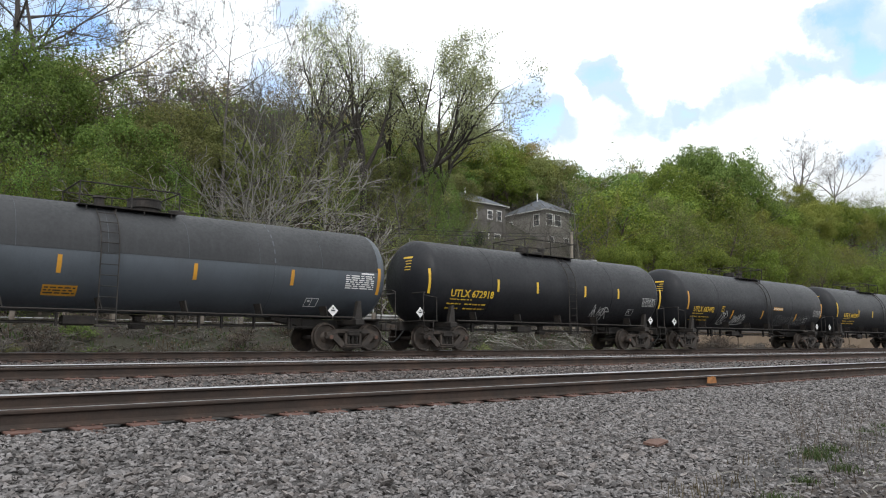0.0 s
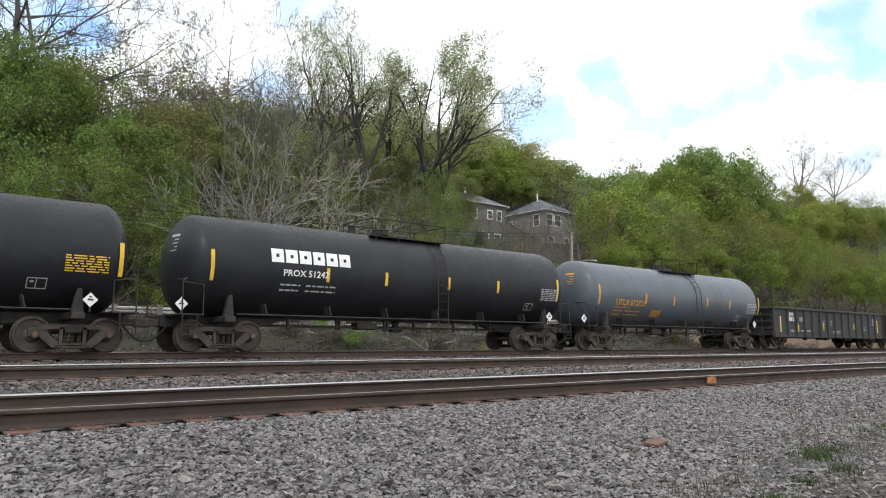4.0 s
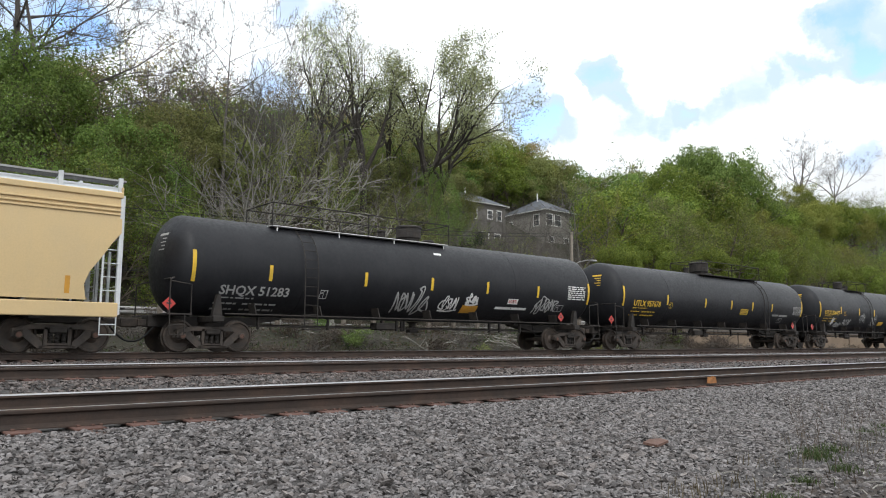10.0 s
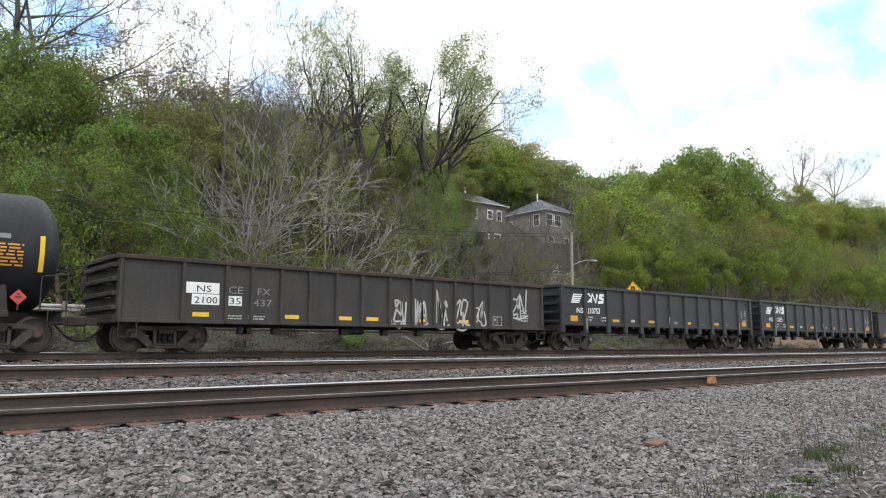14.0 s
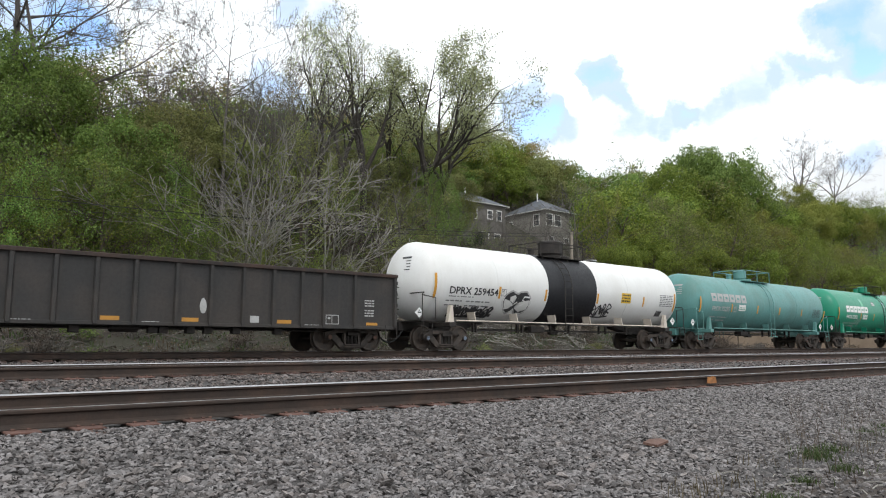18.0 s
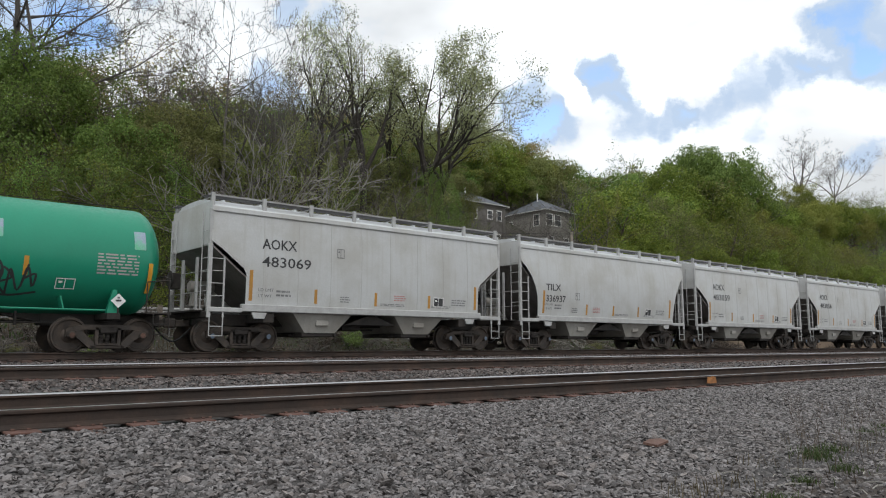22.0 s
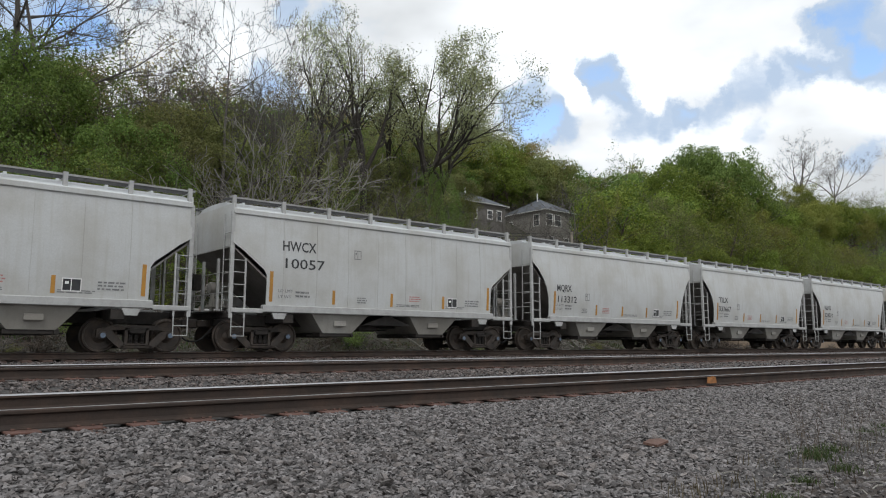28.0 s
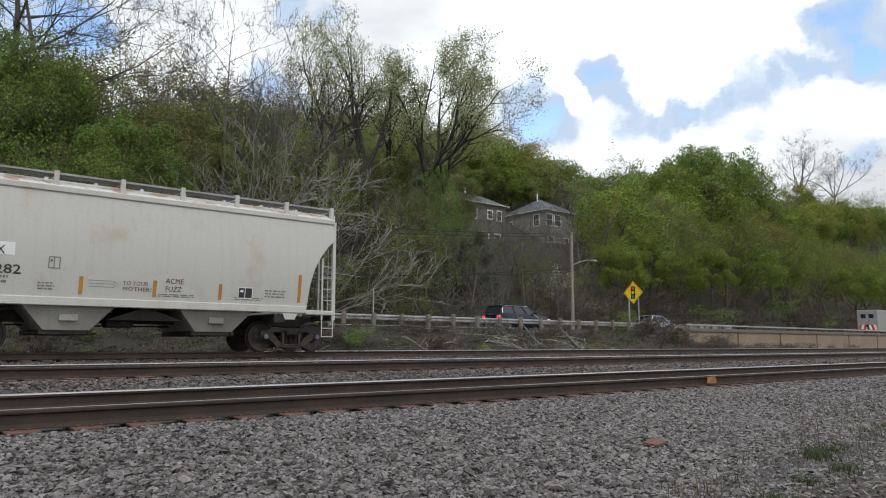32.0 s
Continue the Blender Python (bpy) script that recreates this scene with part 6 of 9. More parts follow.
CARS.append(tank_car(black_tank(278.45, 17.6, "DPRX 259454", "white tank car with a black centre band", mat="tank_white", metal="under", mark_mat="ink", small_mat="grey_ink", box_mat="grey_ink", stripe="amber", R=1.5, zc=2.58, pipe="cream", saddle="cream",
            band=(-1.67, 1.48, "tank_black"), dome=.15, dome_r=.54, dome_h=.74, deck=(-1.5, 1.25), ladder=-.76, cap="cap_blue", mark_w=2.47, mark_x=-7.03, mark_z=2.09, sq_at=(-4.36, 2.10), pl_x=7.3,
            stripes_at=[(-7.7, 1.9, 2.8), (-4.45, 2.0, 2.46), (-1.80, 2.0, 2.47), (1.58, 2.02, 2.46), (4.99, 2.0, 2.45), (7.55, 1.85, 2.7)], data_at=(6.30, 7.37, 2.04, 2.62), box_at=(6.2, 1.58), extra=white_extra, patches=[(3.29, 3.99, 2.11, 2.56, "yellow", "ink"), (6.22, 6.64, 1.60, 1.82, "ink")],
            tags=[(-6.7, 1.34, 2.25, .28, "ink", .07), (1.5, 1.52, 1.2, .42, "ink", .06)])))


def green_extra(fill, number, x):
    def f(car, skin):
        wordmark(x, 2.42 if fill == "white" else 2.50, 3.68, .43, fill)(car, skin)
        mark_text(number, x + .06, 2.01, .33, fill, car, skin, width=1.73, bold=.006, name="lettering")
        mark_patch("sticker", x + 2.8, x + 3.53, 1.99 if fill == "white" else 2.07, 2.31 if fill == "white" else 2.39, "white", car, skin)
        bars(x + 2.85, 2.10, .63, .18, 2, "tank_green", car, skin, lift=.010)
    return f


CARS.append(tank_car(black_tank(296.05, 16.4, None, "faded teal tank car with pale block marks", mat="tank_teal", metal="tank_teal", stripe="amber", small_mat="dull_white", box_mat="ink", R=1.5, zc=2.5, extra=green_extra("dull_white", "PROX 75235", -6.22), saddle="tank_teal", pipe="tank_teal",
            mark_x=-6.1, mark_w=1.8, mark_z=1.95, sq_at=(-3.95, 2.0), stripes_at=[(-7.3, 1.9, 2.7), (-4.15, 1.99, 2.41), (-1.33, 1.98, 2.42), (1.29, 1.96, 2.39), (4.14, 1.97, 2.37), (7.27, 1.62, 2.37)], data_at=(5.62, 6.67, 1.93, 2.43), box_at=(5.45, 1.46), pl_x=6.58,
            dome=-.4, dome_r=.36, dome_h=.6, deck=(-1.65, 1.3), ladder=-.16)))
CARS.append(tank_car(black_tank(312.45, 16.8, None, "bright green tank car with white block marks and patches", mat="tank_green", metal="under", stripe="amber", small_mat="dull_white", box_mat="white", data_mat="dull_white", R=1.52, zc=2.52, extra=green_extra("white", "PROX 75243", -6.13), saddle="tank_green", pipe="tank_green",
            mark_x=-6.1, mark_w=2.0, mark_z=1.95, stripes_at=[(-3.68, 2.0, 2.42), (-1.41, 1.95, 2.39), (1.84, 1.94, 2.37), (4.34, 1.91, 2.39), (7.35, 1.6, 2.4), (-7.3, 1.9, 2.7)], data_at=(5.98, 7.03, 2.03, 2.61), box_at=(5.05, 1.62), pl_x=6.56,
            dome=.88, dome_r=.32, dome_h=.5, deck=(-1.2, 1.8), dome_mat="tank_green", ladder=.12,
            patches=[(-3.51, -3.16, 2.86, 3.38, "tag_mint"), (.54, .88, 2.86, 3.28, "tag_mint"), (3.48, 3.80, 2.82, 3.29, "tag_mint"), (6.9, 7.2, 2.75, 3.26, "tag_mint"), (-1.57, -1.04, 2.97, 3.24, "grey_ink", "white"), (2.01, 3.09, 2.34, 2.50, "amber", "white"), (1.95, 3.37, 1.80, 1.85, "white")],
            tags=[(-4.5, 1.45, 1.1, .7, "dull_white", .03), (2.1, 1.5, .7, .58, "ink", .05), (3.55, 1.54, 1.1, .6, "ink", .05)])))

HL, H0 = 12.607, 329.12


def round_sticker(car, skin):
    for r, m_, lf in ((.62, "tag_pink", .006), (.52, "hopper_grey", .008), (.46, "tag_blue", .010), (.34, "amber", .012), (.26, "tag_pink", .014)):
        blob("sprayed_ring", -.15, 2.25, [(a * 1.35, b) for a, b in disc(r, 18, .8, 1)], m_, car, skin, lf)
    scribble(-.8, 2.9, 1.6, .35, "grey_ink", car, skin, 91, .03)


def last_extra(car, skin):
    mark_patch("number_panel", -4.10, -3.30, 2.37, 2.68, "white", car, skin)
    mark_text("FTIX", -4.07, 2.39, .30, "ink", car, skin, width=.54, lift=.014)
    mark_text("33282", -4.10, 1.92, .32, "ink", car, skin, width=.94, bold=.004)
    for dz, words, w in ((1.78, "TO YOUR", .66), (1.63, "MOTHER!", .74)):
        mark_text(words, -.74, dz, .15, "tag_maroon", car, skin, name="sprayed_words", width=w)
    for dz, words, w in ((1.88, "ACME", .50), (1.66, "FUZZ", .44)):
        mark_text(words, .38, dz, .20, "tag_maroon", car, skin, name="sprayed_words", width=w)
    for dz in (1.70, 1.78, 1.86):
        stroke("sprayed_arrow", [(-1.6, dz), (-.95, dz)], .012, "grey_ink", car, skin)
    stroke("sprayed_arrow", [(-.98, 1.84), (-.84, 1.78), (-.98, 1.72)], .015, "grey_ink", car, skin)


HOPPERS = [("straight", "AOKX", "483069", "hopper_grey", True, None), ("curved", "TILX", "336937", "hopper_grey", False, None), ("straight", "AOKX", "483059", "hopper_grey", True, None),
           ("straight", "AOKX", "483856", "hopper_grey", True, None), ("straight", "AOKX", "482994", "hopper_grey", True, None), ("straight", "MRMX", "131256", "hopper_grey", True, None),
           ("straight", "AOKX", "495878", "hopper_grey", True, round_sticker), ("straight", "HWCX", "10057", "hopper_grey", True, None), ("curved", "MQRX", "113312", "hopper_grey", False, None),
           ("curved", "TILX", "333667", "hopper_grey", False, None), ("curved", "NAHX", "328710", "hopper_grey", False, None), ("curved", "", "", "hopper_rusty", False, last_extra)]
for i, (st, mk, nb, mt, bg_, ex) in enumerate(HOPPERS):
    lab = "light grey covered hopper with curved end cut-outs" if st == "curved" else "light grey covered hopper with angled end cut-outs"
    if mt == "hopper_rusty":
        lab = "rust-streaked grey covered hopper at the train's end"
    elif ex:
        lab = "light grey covered hopper with a sprayed ring emblem"
    CARS.append(hopper_car(H0 + HL * i, HL, st, mk, nb, lab, mt, big=bg_, extra=ex))

# ---------- road, guardrail, wall, sign, pole ----------
def build_road():
    k = Kit()
    k.box(-900, 1500, 33.6, 44.4, ROAD_Z - .2, ROAD_Z + .01)
    solid("road", k, "asphalt", "grey asphalt road behind the guardrail", "road", kind="structure")


build_road()


def guardrail():
    gr = thing("guardrail", "galvanised guardrail on weathered timber posts", "guardrail", pose(0, 33.0, ROAD_Z), kind="structure")
    prof = [(0, .40), (-.05, .44), (-.05, .50), (0, .55), (-.05, .60), (-.05, .66), (0, .71), (.012, .71), (-.035, .66), (-.035, .60), (.012, .55), (-.035, .50), (-.035, .44), (.012, .40)]
    me = None
    for i in range(26):
        x0 = -4 + i * 3.81
        if x0 > 60:
            break
        if me is None:
            k = Kit().prism([(y + .16, z) for y, z in prof], "x", 0, 3.80)
            me = k.mesh("rail_panel", "galv")
        part("rail_panel", me, None, gr, at=pose(x0, 0, 0))
    k = Kit().box(-.09, .09, -.14, .06, -.5, .80, .012)
    post = k.mesh("post", "post_wood")
    rnd = random.Random(2)
    for i in range(34):
        part("post", post, None, gr, at=pose(-4 + .1 + i * 1.905, 0, rnd.uniform(-.04, .06), rnd.uniform(-2, 2), rnd.uniform(-2, 2), 0))
    # lower cable rail seen at the near end
    k = Kit().rod((-4, .2, .12), (34, .2, .12), .03, 6)
    part("lower_pipe", k, "galv", gr)


guardrail()


def retaining_wall():
    w = thing("retaining_wall", "stained tan concrete retaining wall with dark coping", "wall", pose(0, 31.6, 0), kind="structure")
    me = Kit().box(0, 7.26, 0, .45, -.3, 1.72, .015).mesh("wall_panel", "concrete")
    cp = Kit().box(0, 7.49, -.10, .6, 1.72, 1.98, .02).mesh("coping", "coping")
    jt = Kit().box(-.26, .02, .06, .44, -.3, 1.71, .01).mesh("joint_filler", "under")
    for i in range(22):
        part("wall_panel", me, None, w, at=pose(51.5 + i * 7.5, 0, 0))
        part("joint_filler", jt, None, w, at=pose(51.5 + i * 7.5, 0, 0))
        part("coping", cp, None, w, at=pose(51.5 + i * 7.5, 0, 0))
    gr = thing("parapet_rail", "low metal rail on the concrete coping", "railing", pose(0, 31.9, 1.98), kind="structure")
    k = Kit().box(0, 8.98, -.03, .03, .22, .34, .01)
    rl = k.mesh("rail_panel", "galv")
    ps = Kit().box(-.06, .06, -.06, .06, 0, .42, .01).mesh("post", "post_wood")
    for i in range(18):
        part("rail_panel", rl, None, gr, at=pose(51.5 + i * 9.0, -.09, 0))
        for j in range(4):
            part("post", ps, None, gr, at=pose(52 + i * 9.0 + j * 2.25, 0, 0))
    k = Kit().box(51.4, 214, 32.05, 33.7, ROAD_Z - .4, ROAD_Z - .02)
    solid("road_shoulder", k, "gravel", "gravel strip between wall and road", "pavement", kind="structure")


retaining_wall()


def warning_sign():
    s = thing("traffic_sign", "yellow diamond warning sign with a signal symbol", "sign", pose(46.2, 32.9, ROAD_Z - .2, 0, 0, 0))
    r = .86
    k = Kit()
    k.prism([(-r, 3.15), (0, 3.15 - r), (r, 3.15), (0, 3.15 + r)], "x", 0, .02)
    face = part("sign_panel", k, "sign_yellow", s)
    k = Kit()
    q = r - .07
    for (a, b), (c, d) in zip([(-q, 0), (0, -q), (q, 0), (0, q)], [(0, -q), (q, 0), (0, q), (-q, 0)]):
        k.rod((-.004, a, 3.15 + b), (-.004, c, 3.15 + d), .014, 4)
    part("border", k, "black", face)
    part("symbol_case", Kit().box(-.010, -.002, -.19, .19, 2.68, 3.62), "black", face)
    for z, m_ in ((3.46, "placard_red"), (3.15, "sign_yellow"), (2.84, "signal_green")):
        part("symbol_lens", Kit().lathe([(-.016, .12), (-.011, .12)], 16, "x", (0, 0, z)), m_, face)
    for y in (-.42, .42):
        part("post", Kit().box(.02, .09, y - .035, y + .035, -.3, 3.2, .006), "galv", s)


warning_sign()


def utility_pole():
    x, y = 1.192 * 44.9, 44.9
    p = thing("utility_pole", "pale timber pole with a street lamp arm", "utility pole", pose(x, y, ROAD_Z - .1))
    part("pole", Kit().rod((0, 0, -.5), (0.1, 0, 9.8), .17, 12, .12), "pole_wood", p, smooth=True)
    k = Kit()
    pts = [(.05, 0, 6.6), (1.2, 0, 7.05), (2.4, 0, 7.28), (3.1, 0, 7.32)]
    k.path(pts, .04, 8)
    part("lamp_arm", k, "galv", p)
    part("lamp_head", Kit().box(3.0, 3.65, -.14, .14, 7.22, 7.38, .05), "galv", p)
    for i, (dy, z, sag) in enumerate(((-.8, 9.4, 2.2), (.8, 9.4, 2.4), (0, 6.2, 2.6), (0, 5.9, 2.2))):
        k = Kit()
        pts = []
        for j in range(25):
            t = j / 24
            pts.append((x - 95 * t, y + dy, ROAD_Z + z - sag * 4 * t * (1 - t) - .6 * t))
        k.path(pts, .028, 4)
        solid("overhead_wire", k, "black", "thin black overhead wire", "wire", group="wires along the road")
    k = Kit()
    px, py = .86 * 44, 44
    far = thing("thin_pole", "thin pale marker pole behind the guardrail", "pole", pose(23.2, 33.6, ROAD_Z - .1))
    part("pole", Kit().rod((0, 0, -.3), (0, 0, 2.3), .04, 8), "galv", far)


utility_pole()


# ---------- houses on the slope ----------
def house(name, label, x, y, z, w, d, h, turn, wall, wins, bay=False, chimney=True):
    """A gabled two-storey house: walls, hipped roof, windows in frames. The front faces -y before it is turned."""
    ob = thing(name, label, "house", pose(x, y, z, 0, 0, turn))
    part("wall", Kit().box(-w / 2, w / 2, -d / 2, d / 2, -3.0, h, .02), wall, ob)
    # clapboards on the two faces seen
    k = Kit()
    n = int(h / .22)
    for i in range(n):
        zz = .1 + i * .22
        k.box(-w / 2 - .02, w / 2 + .02, -d / 2 - .025, -d / 2, zz, zz + .19)
        k.box(-w / 2 - .025, -w / 2, -d / 2, d / 2, zz, zz + .19)
    tagged(part("siding", k, wall, ob), kind="stuff")
    e, rh = .45, h + d * .30
    k = Kit()
    vs = [(-w / 2 - e, -d / 2 - e, h), (w / 2 + e, -d / 2 - e, h), (w / 2 + e, d / 2 + e, h), (-w / 2 - e, d / 2 + e, h), (-w / 2 + d * .42, 0, rh), (w / 2 - d * .42, 0, rh)]
    k.add(vs, [(0, 1, 5, 4), (1, 2, 5), (2, 3, 4, 5), (3, 0, 4), (3, 2, 1, 0)])
    roof = part("roof", k, "shingle", ob, "grey shingled hipped roof")
    k = Kit()
    for a, b in ((vs[0], vs[1]), (vs[1], vs[2]), (vs[2], vs[3]), (vs[3], vs[0])):
        k.rod(a, b, .09, 4)
    part("eaves_trim", k, "trim", roof)
    if chimney:
        part("vent_pipe", Kit().rod((-.6, -.3, h + .8), (-.6, -.3, rh + .75), .11, 8), "trim", roof, "thin pale vent pipe")
    for face, a, zz, ww, hh in wins:
        t = .15

        def box(x0, x1, z0, z1, o0, o1):
            if face == "f":
                return Kit().box(x0, x1, -d / 2 - o1, -d / 2 - o0, z0, z1)
            return Kit().box(-w / 2 - o1, -w / 2 - o0, x0, x1, z0, z1)
        k = Kit()
        for x0, x1, z0, z1 in ((a - ww / 2 - t, a + ww / 2 + t, zz - t, zz), (a - ww / 2 - t, a + ww / 2 + t, zz + hh, zz + hh + t), (a - ww / 2 - t, a - ww / 2, zz, zz + hh), (a + ww / 2, a + ww / 2 + t, zz, zz + hh), (a - ww / 2, a + ww / 2, zz + hh / 2 - .03, zz + hh / 2 + .03)):
            b = box(x0, x1, z0, z1, .0, .07)
            k.add(b.v, b.f)
        win = part("window", k, "trim", ob)
        part("pane", box(a - ww / 2, a + ww / 2, zz, zz + hh, .0, .035), "glass", win)
    return ob


house("house", "grey-brown clapboard house with hipped shingle roof", 81.2 + 3.7, 73 + 4.6, 14.3, 7.4, 9.2, 6.5, 0, "siding",
      [("f", -2.75, 4.3, 1.3, 1.6), ("f", -.9, 4.3, 1.3, 1.6), ("f", 2.6, 4.3, .8, 1.4), ("f", -2.4, 1.0, .9, 1.5), ("f", 1.0, 1.0, .9, 1.5), ("l", -2.9, 4.3, 1.0, 1.6), ("l", 2.6, 4.6, .9, .8), ("l", -1.5, 1.0, .9, 1.5)])
house("house", "dark weathered house half hidden by trees", 69.6, 77.5, 14.0, 8.5, 7.0, 6.4, 0, "siding_dark",
      [("f", 3.0, 4.3, .8, 1.3), ("f", 1.2, 4.4, .8, 1.1), ("f", -1.8, 4.2, .8, 1.2), ("f", .2, .6, 1.3, 1.7), ("f", 2.6, .6, 1.0, 1.6), ("l", 0, 4.2, .9, 1.4)], chimney=True)


# ---------- road traffic ----------
TRAFFIC = []


def wheel_mesh(r):
    k = Kit().lathe([(-.11, r * .55), (-.11, r * .95), (-.08, r), (.08, r), (.11, r * .95), (.11, r * .55)], 20, "y", (0, 0, 0))
    tyre = k.mesh("tyre", "rubber", smooth=True)
    k = Kit().lathe([(-.10, .05), (-.115, .08), (-.09, r * .55), (.09, r * .55), (.115, .08), (.10, .05)], 14, "y")
    for i in range(5):
        a = i * 1.2566
        k.box(r * .33 * math.cos(a) - .04, r * .33 * math.cos(a) + .04, -.12, .12, r * .33 * math.sin(a) - .04, r * .33 * math.sin(a) + .04)
    return tyre, k.mesh("rim", "chrome", smooth=True)


TYRE, RIM = wheel_mesh(.34)


def road_car(name, label, x_at, t_at, v, y, paint, L=4.7, H=1.72, W=1.86, van=False, waist=.58):
    """A car that drives towards +x: lofted body with glass, lamps, bumpers and wheels."""
    ob = thing(name, label, "car", pose(x_at - v * t_at, y, ROAD_Z + .01), "cars on the road")
    hl = L / 2
    belt = H * waist
    secs = [(-hl, .42, belt - .08, .86), (-hl + .12, .30, belt + .02, .95), (-hl + .9, .24, belt + .05, 1.0), (hl - 1.6, .24, belt, 1.0), (hl - .5, .26, belt - .14, .97), (hl - .08, .32, belt - .30, .90), (hl, .42, belt - .42, .82)]
    k = Kit()
    vs, fs = [], []
    for x, z0, z1, w in secs:
        hw = W / 2 * w
        vs += [(x, -hw + .06, z0), (x, -hw, z0 + .15), (x, -hw, z1 - .16), (x, -hw + .09, z1), (x, hw - .09, z1), (x, hw, z1 - .16), (x, hw, z0 + .15), (x, hw - .06, z0)]
    n = len(secs)
    for i in range(n - 1):
        for j in range(8):
            a, b = i * 8 + j, i * 8 + (j + 1) % 8
            fs.append((a, b, b + 8, a + 8))
    fs += [tuple(range(8)), tuple(range((n - 1) * 8, n * 8))]
    k.add(vs, fs)
    part("body", k, paint, ob, smooth=True)
    k = Kit()
    r0, r1 = (-hl + .18, hl - 1.25) if not van else (-hl + .05, hl - .7)
    t0, t1 = (-hl + .45, hl - 2.15) if not van else (-hl + .15, hl - 1.3)
    lo, hi = W / 2 - .10, W / 2 - .26
    base = [(r0, -lo, belt), (r1, -lo, belt - .02), (r1, lo, belt - .02), (r0, lo, belt)]
    top = [(t0, -hi, H - .04), (t1, -hi, H - .06), (t1, hi, H - .06), (t0, hi, H - .04)]
    k.add(base + top, [(0, 1, 5, 4), (1, 2, 6, 5), (2, 3, 7, 6), (3, 0, 4, 7)])
    cabin = part("cabin_glass", k, "car_glass" if not van else paint, ob, "dark tinted glass" if not van else "")
    part("roof_panel", Kit().prism([(t0 - .1, H - .05), (t1 + .1, H - .08), (t1 - .2, H), (t0 + .2, H + .01)], "y", -hi - .02, hi + .02), paint, ob)
    for f in (0, .36, .68, 1.0):
        for s in (-1, 1):
            a = Vector((r0 + (r1 - r0) * f, s * (lo + .01), belt))
            b = Vector((t0 + (t1 - t0) * f, s * (hi + .01), H - .04))
            part("pillar", Kit().rod(a, b, .032, 5), paint, ob)
    for s in (-1, 1):
        part("window_trim", Kit().path([(r0 + .05, s * (lo + .03), belt + .02), (t0, s * (hi + .03), H - .07), (t1, s * (hi + .03), H - .09), (r1 - .1, s * (lo + .03), belt)], .022, 5), "chrome", ob)
        part("tail_lamp", Kit().box(-hl - .02, -hl + .16, s * (W / 2 - .22) - .14, s * (W / 2 - .22) + .14, belt - .38, belt - .12, .03), "tail_red", ob, "red tail lamp")
        part("headlamp", Kit().box(hl - .30, hl - .04, s * (W / 2 - .24) - .16, s * (W / 2 - .24) + .16, belt - .46, belt - .30, .03), "white", ob)
        part("mirror", Kit().box(r1 - .55, r1 - .38, min(s * (W / 2 - .05), s * (W / 2 + .16)), max(s * (W / 2 - .05), s * (W / 2 + .16)), belt, belt + .16, .03), paint, ob)
    part("rear_bumper", Kit().box(-hl - .06, -hl + .10, -W / 2 + .1, W / 2 - .1, .34, .56, .03), "rubber", ob)
    part("plate", Kit().box(-hl - .03, -hl, -.26, .26, .72, .86), "dull_white", ob, "blank pale plate")
    for x in (-hl + .88, hl - .92):
        for s in (-1, 1):
            w = part("wheel", TYRE, None, ob, at=pose(x, s * (W / 2 - .12), .34))
            part("rim", RIM, None, w)
            TRAFFIC_WHEELS.append((ob, w, x, s * (W / 2 - .12), v))
    TRAFFIC.append((ob, x_at, t_at, v, y))
    return ob


TRAFFIC_WHEELS = []


def box_truck(name, label, x_at, t_at, v, y, chevrons, boxmat):
    ob = thing(name, label, "truck", pose(x_at - v * t_at, y, ROAD_Z + .01), "cars on the road")
    part("cargo_box", Kit().box(0, 4.6, -1.15, 1.15, .75, 3.35, .05), boxmat, ob, "boxy pale cargo body")
    part("rear_frame", Kit().box(-.04, 0, -1.12, 1.12, .8, 3.3, .01), "galv", ob)
    for s in (-.45, .45):
        part("rear_window", Kit().box(-.06, -.04, s - .28, s + .28, 2.35, 2.85), "car_glass", ob)
    if chevrons:
        for i in range(8):
            y0 = -1.1 + i * .275
            q = 1 if i < 4 else -1
            k = Kit().prism([(y0, .85), (y0 + .275, .85), (y0 + .275 + q * .2, 1.55), (y0 + q * .2, 1.55)], "x", -.055, -.042)
            part("chevron", k, "placard_red" if i % 2 else "white", ob)
    k = Kit()
    k.prism([(4.7, .5), (6.9, .5), (6.9, 1.15), (5.9, 1.32), (5.4, 2.1), (4.7, 2.1)], "y", -1.0, 1.0)
    part("cab", k, "car_white", ob, smooth=False)
    for s in (-1, 1):
        a, b = sorted((s * 1.0, s * 1.012))
        part("side_window", Kit().prism([(4.85, 1.35), (5.75, 1.35), (5.35, 1.98), (4.85, 1.98)], "y", a, b), "car_glass", ob)
        part("tail_lamp", Kit().box(-.07, -.03, s * 1.0 - .08, s * 1.0 + .08, .82, 1.0), "tail_red", ob, "red tail lamp")
    part("windscreen", Kit().prism([(5.42, 2.05), (5.88, 1.34), (5.92, 1.36), (5.46, 2.08)], "y", -.88, .88), "car_glass", ob)
    part("chassis", Kit().box(-.02, 6.6, -.45, .45, .42, .75, .02), "rubber", ob)
    for x in (1.3, 5.9):
        for s in (-1, 1):
            w = part("wheel", TYRE, None, ob, at=pose(x, s * .95, .36) @ Matrix.Scale(1.05, 4))
            part("rim", RIM, None, w)
            TRAFFIC_WHEELS.append((ob, w, x, s * .95, v))
    TRAFFIC.append((ob, x_at, t_at, v, y))


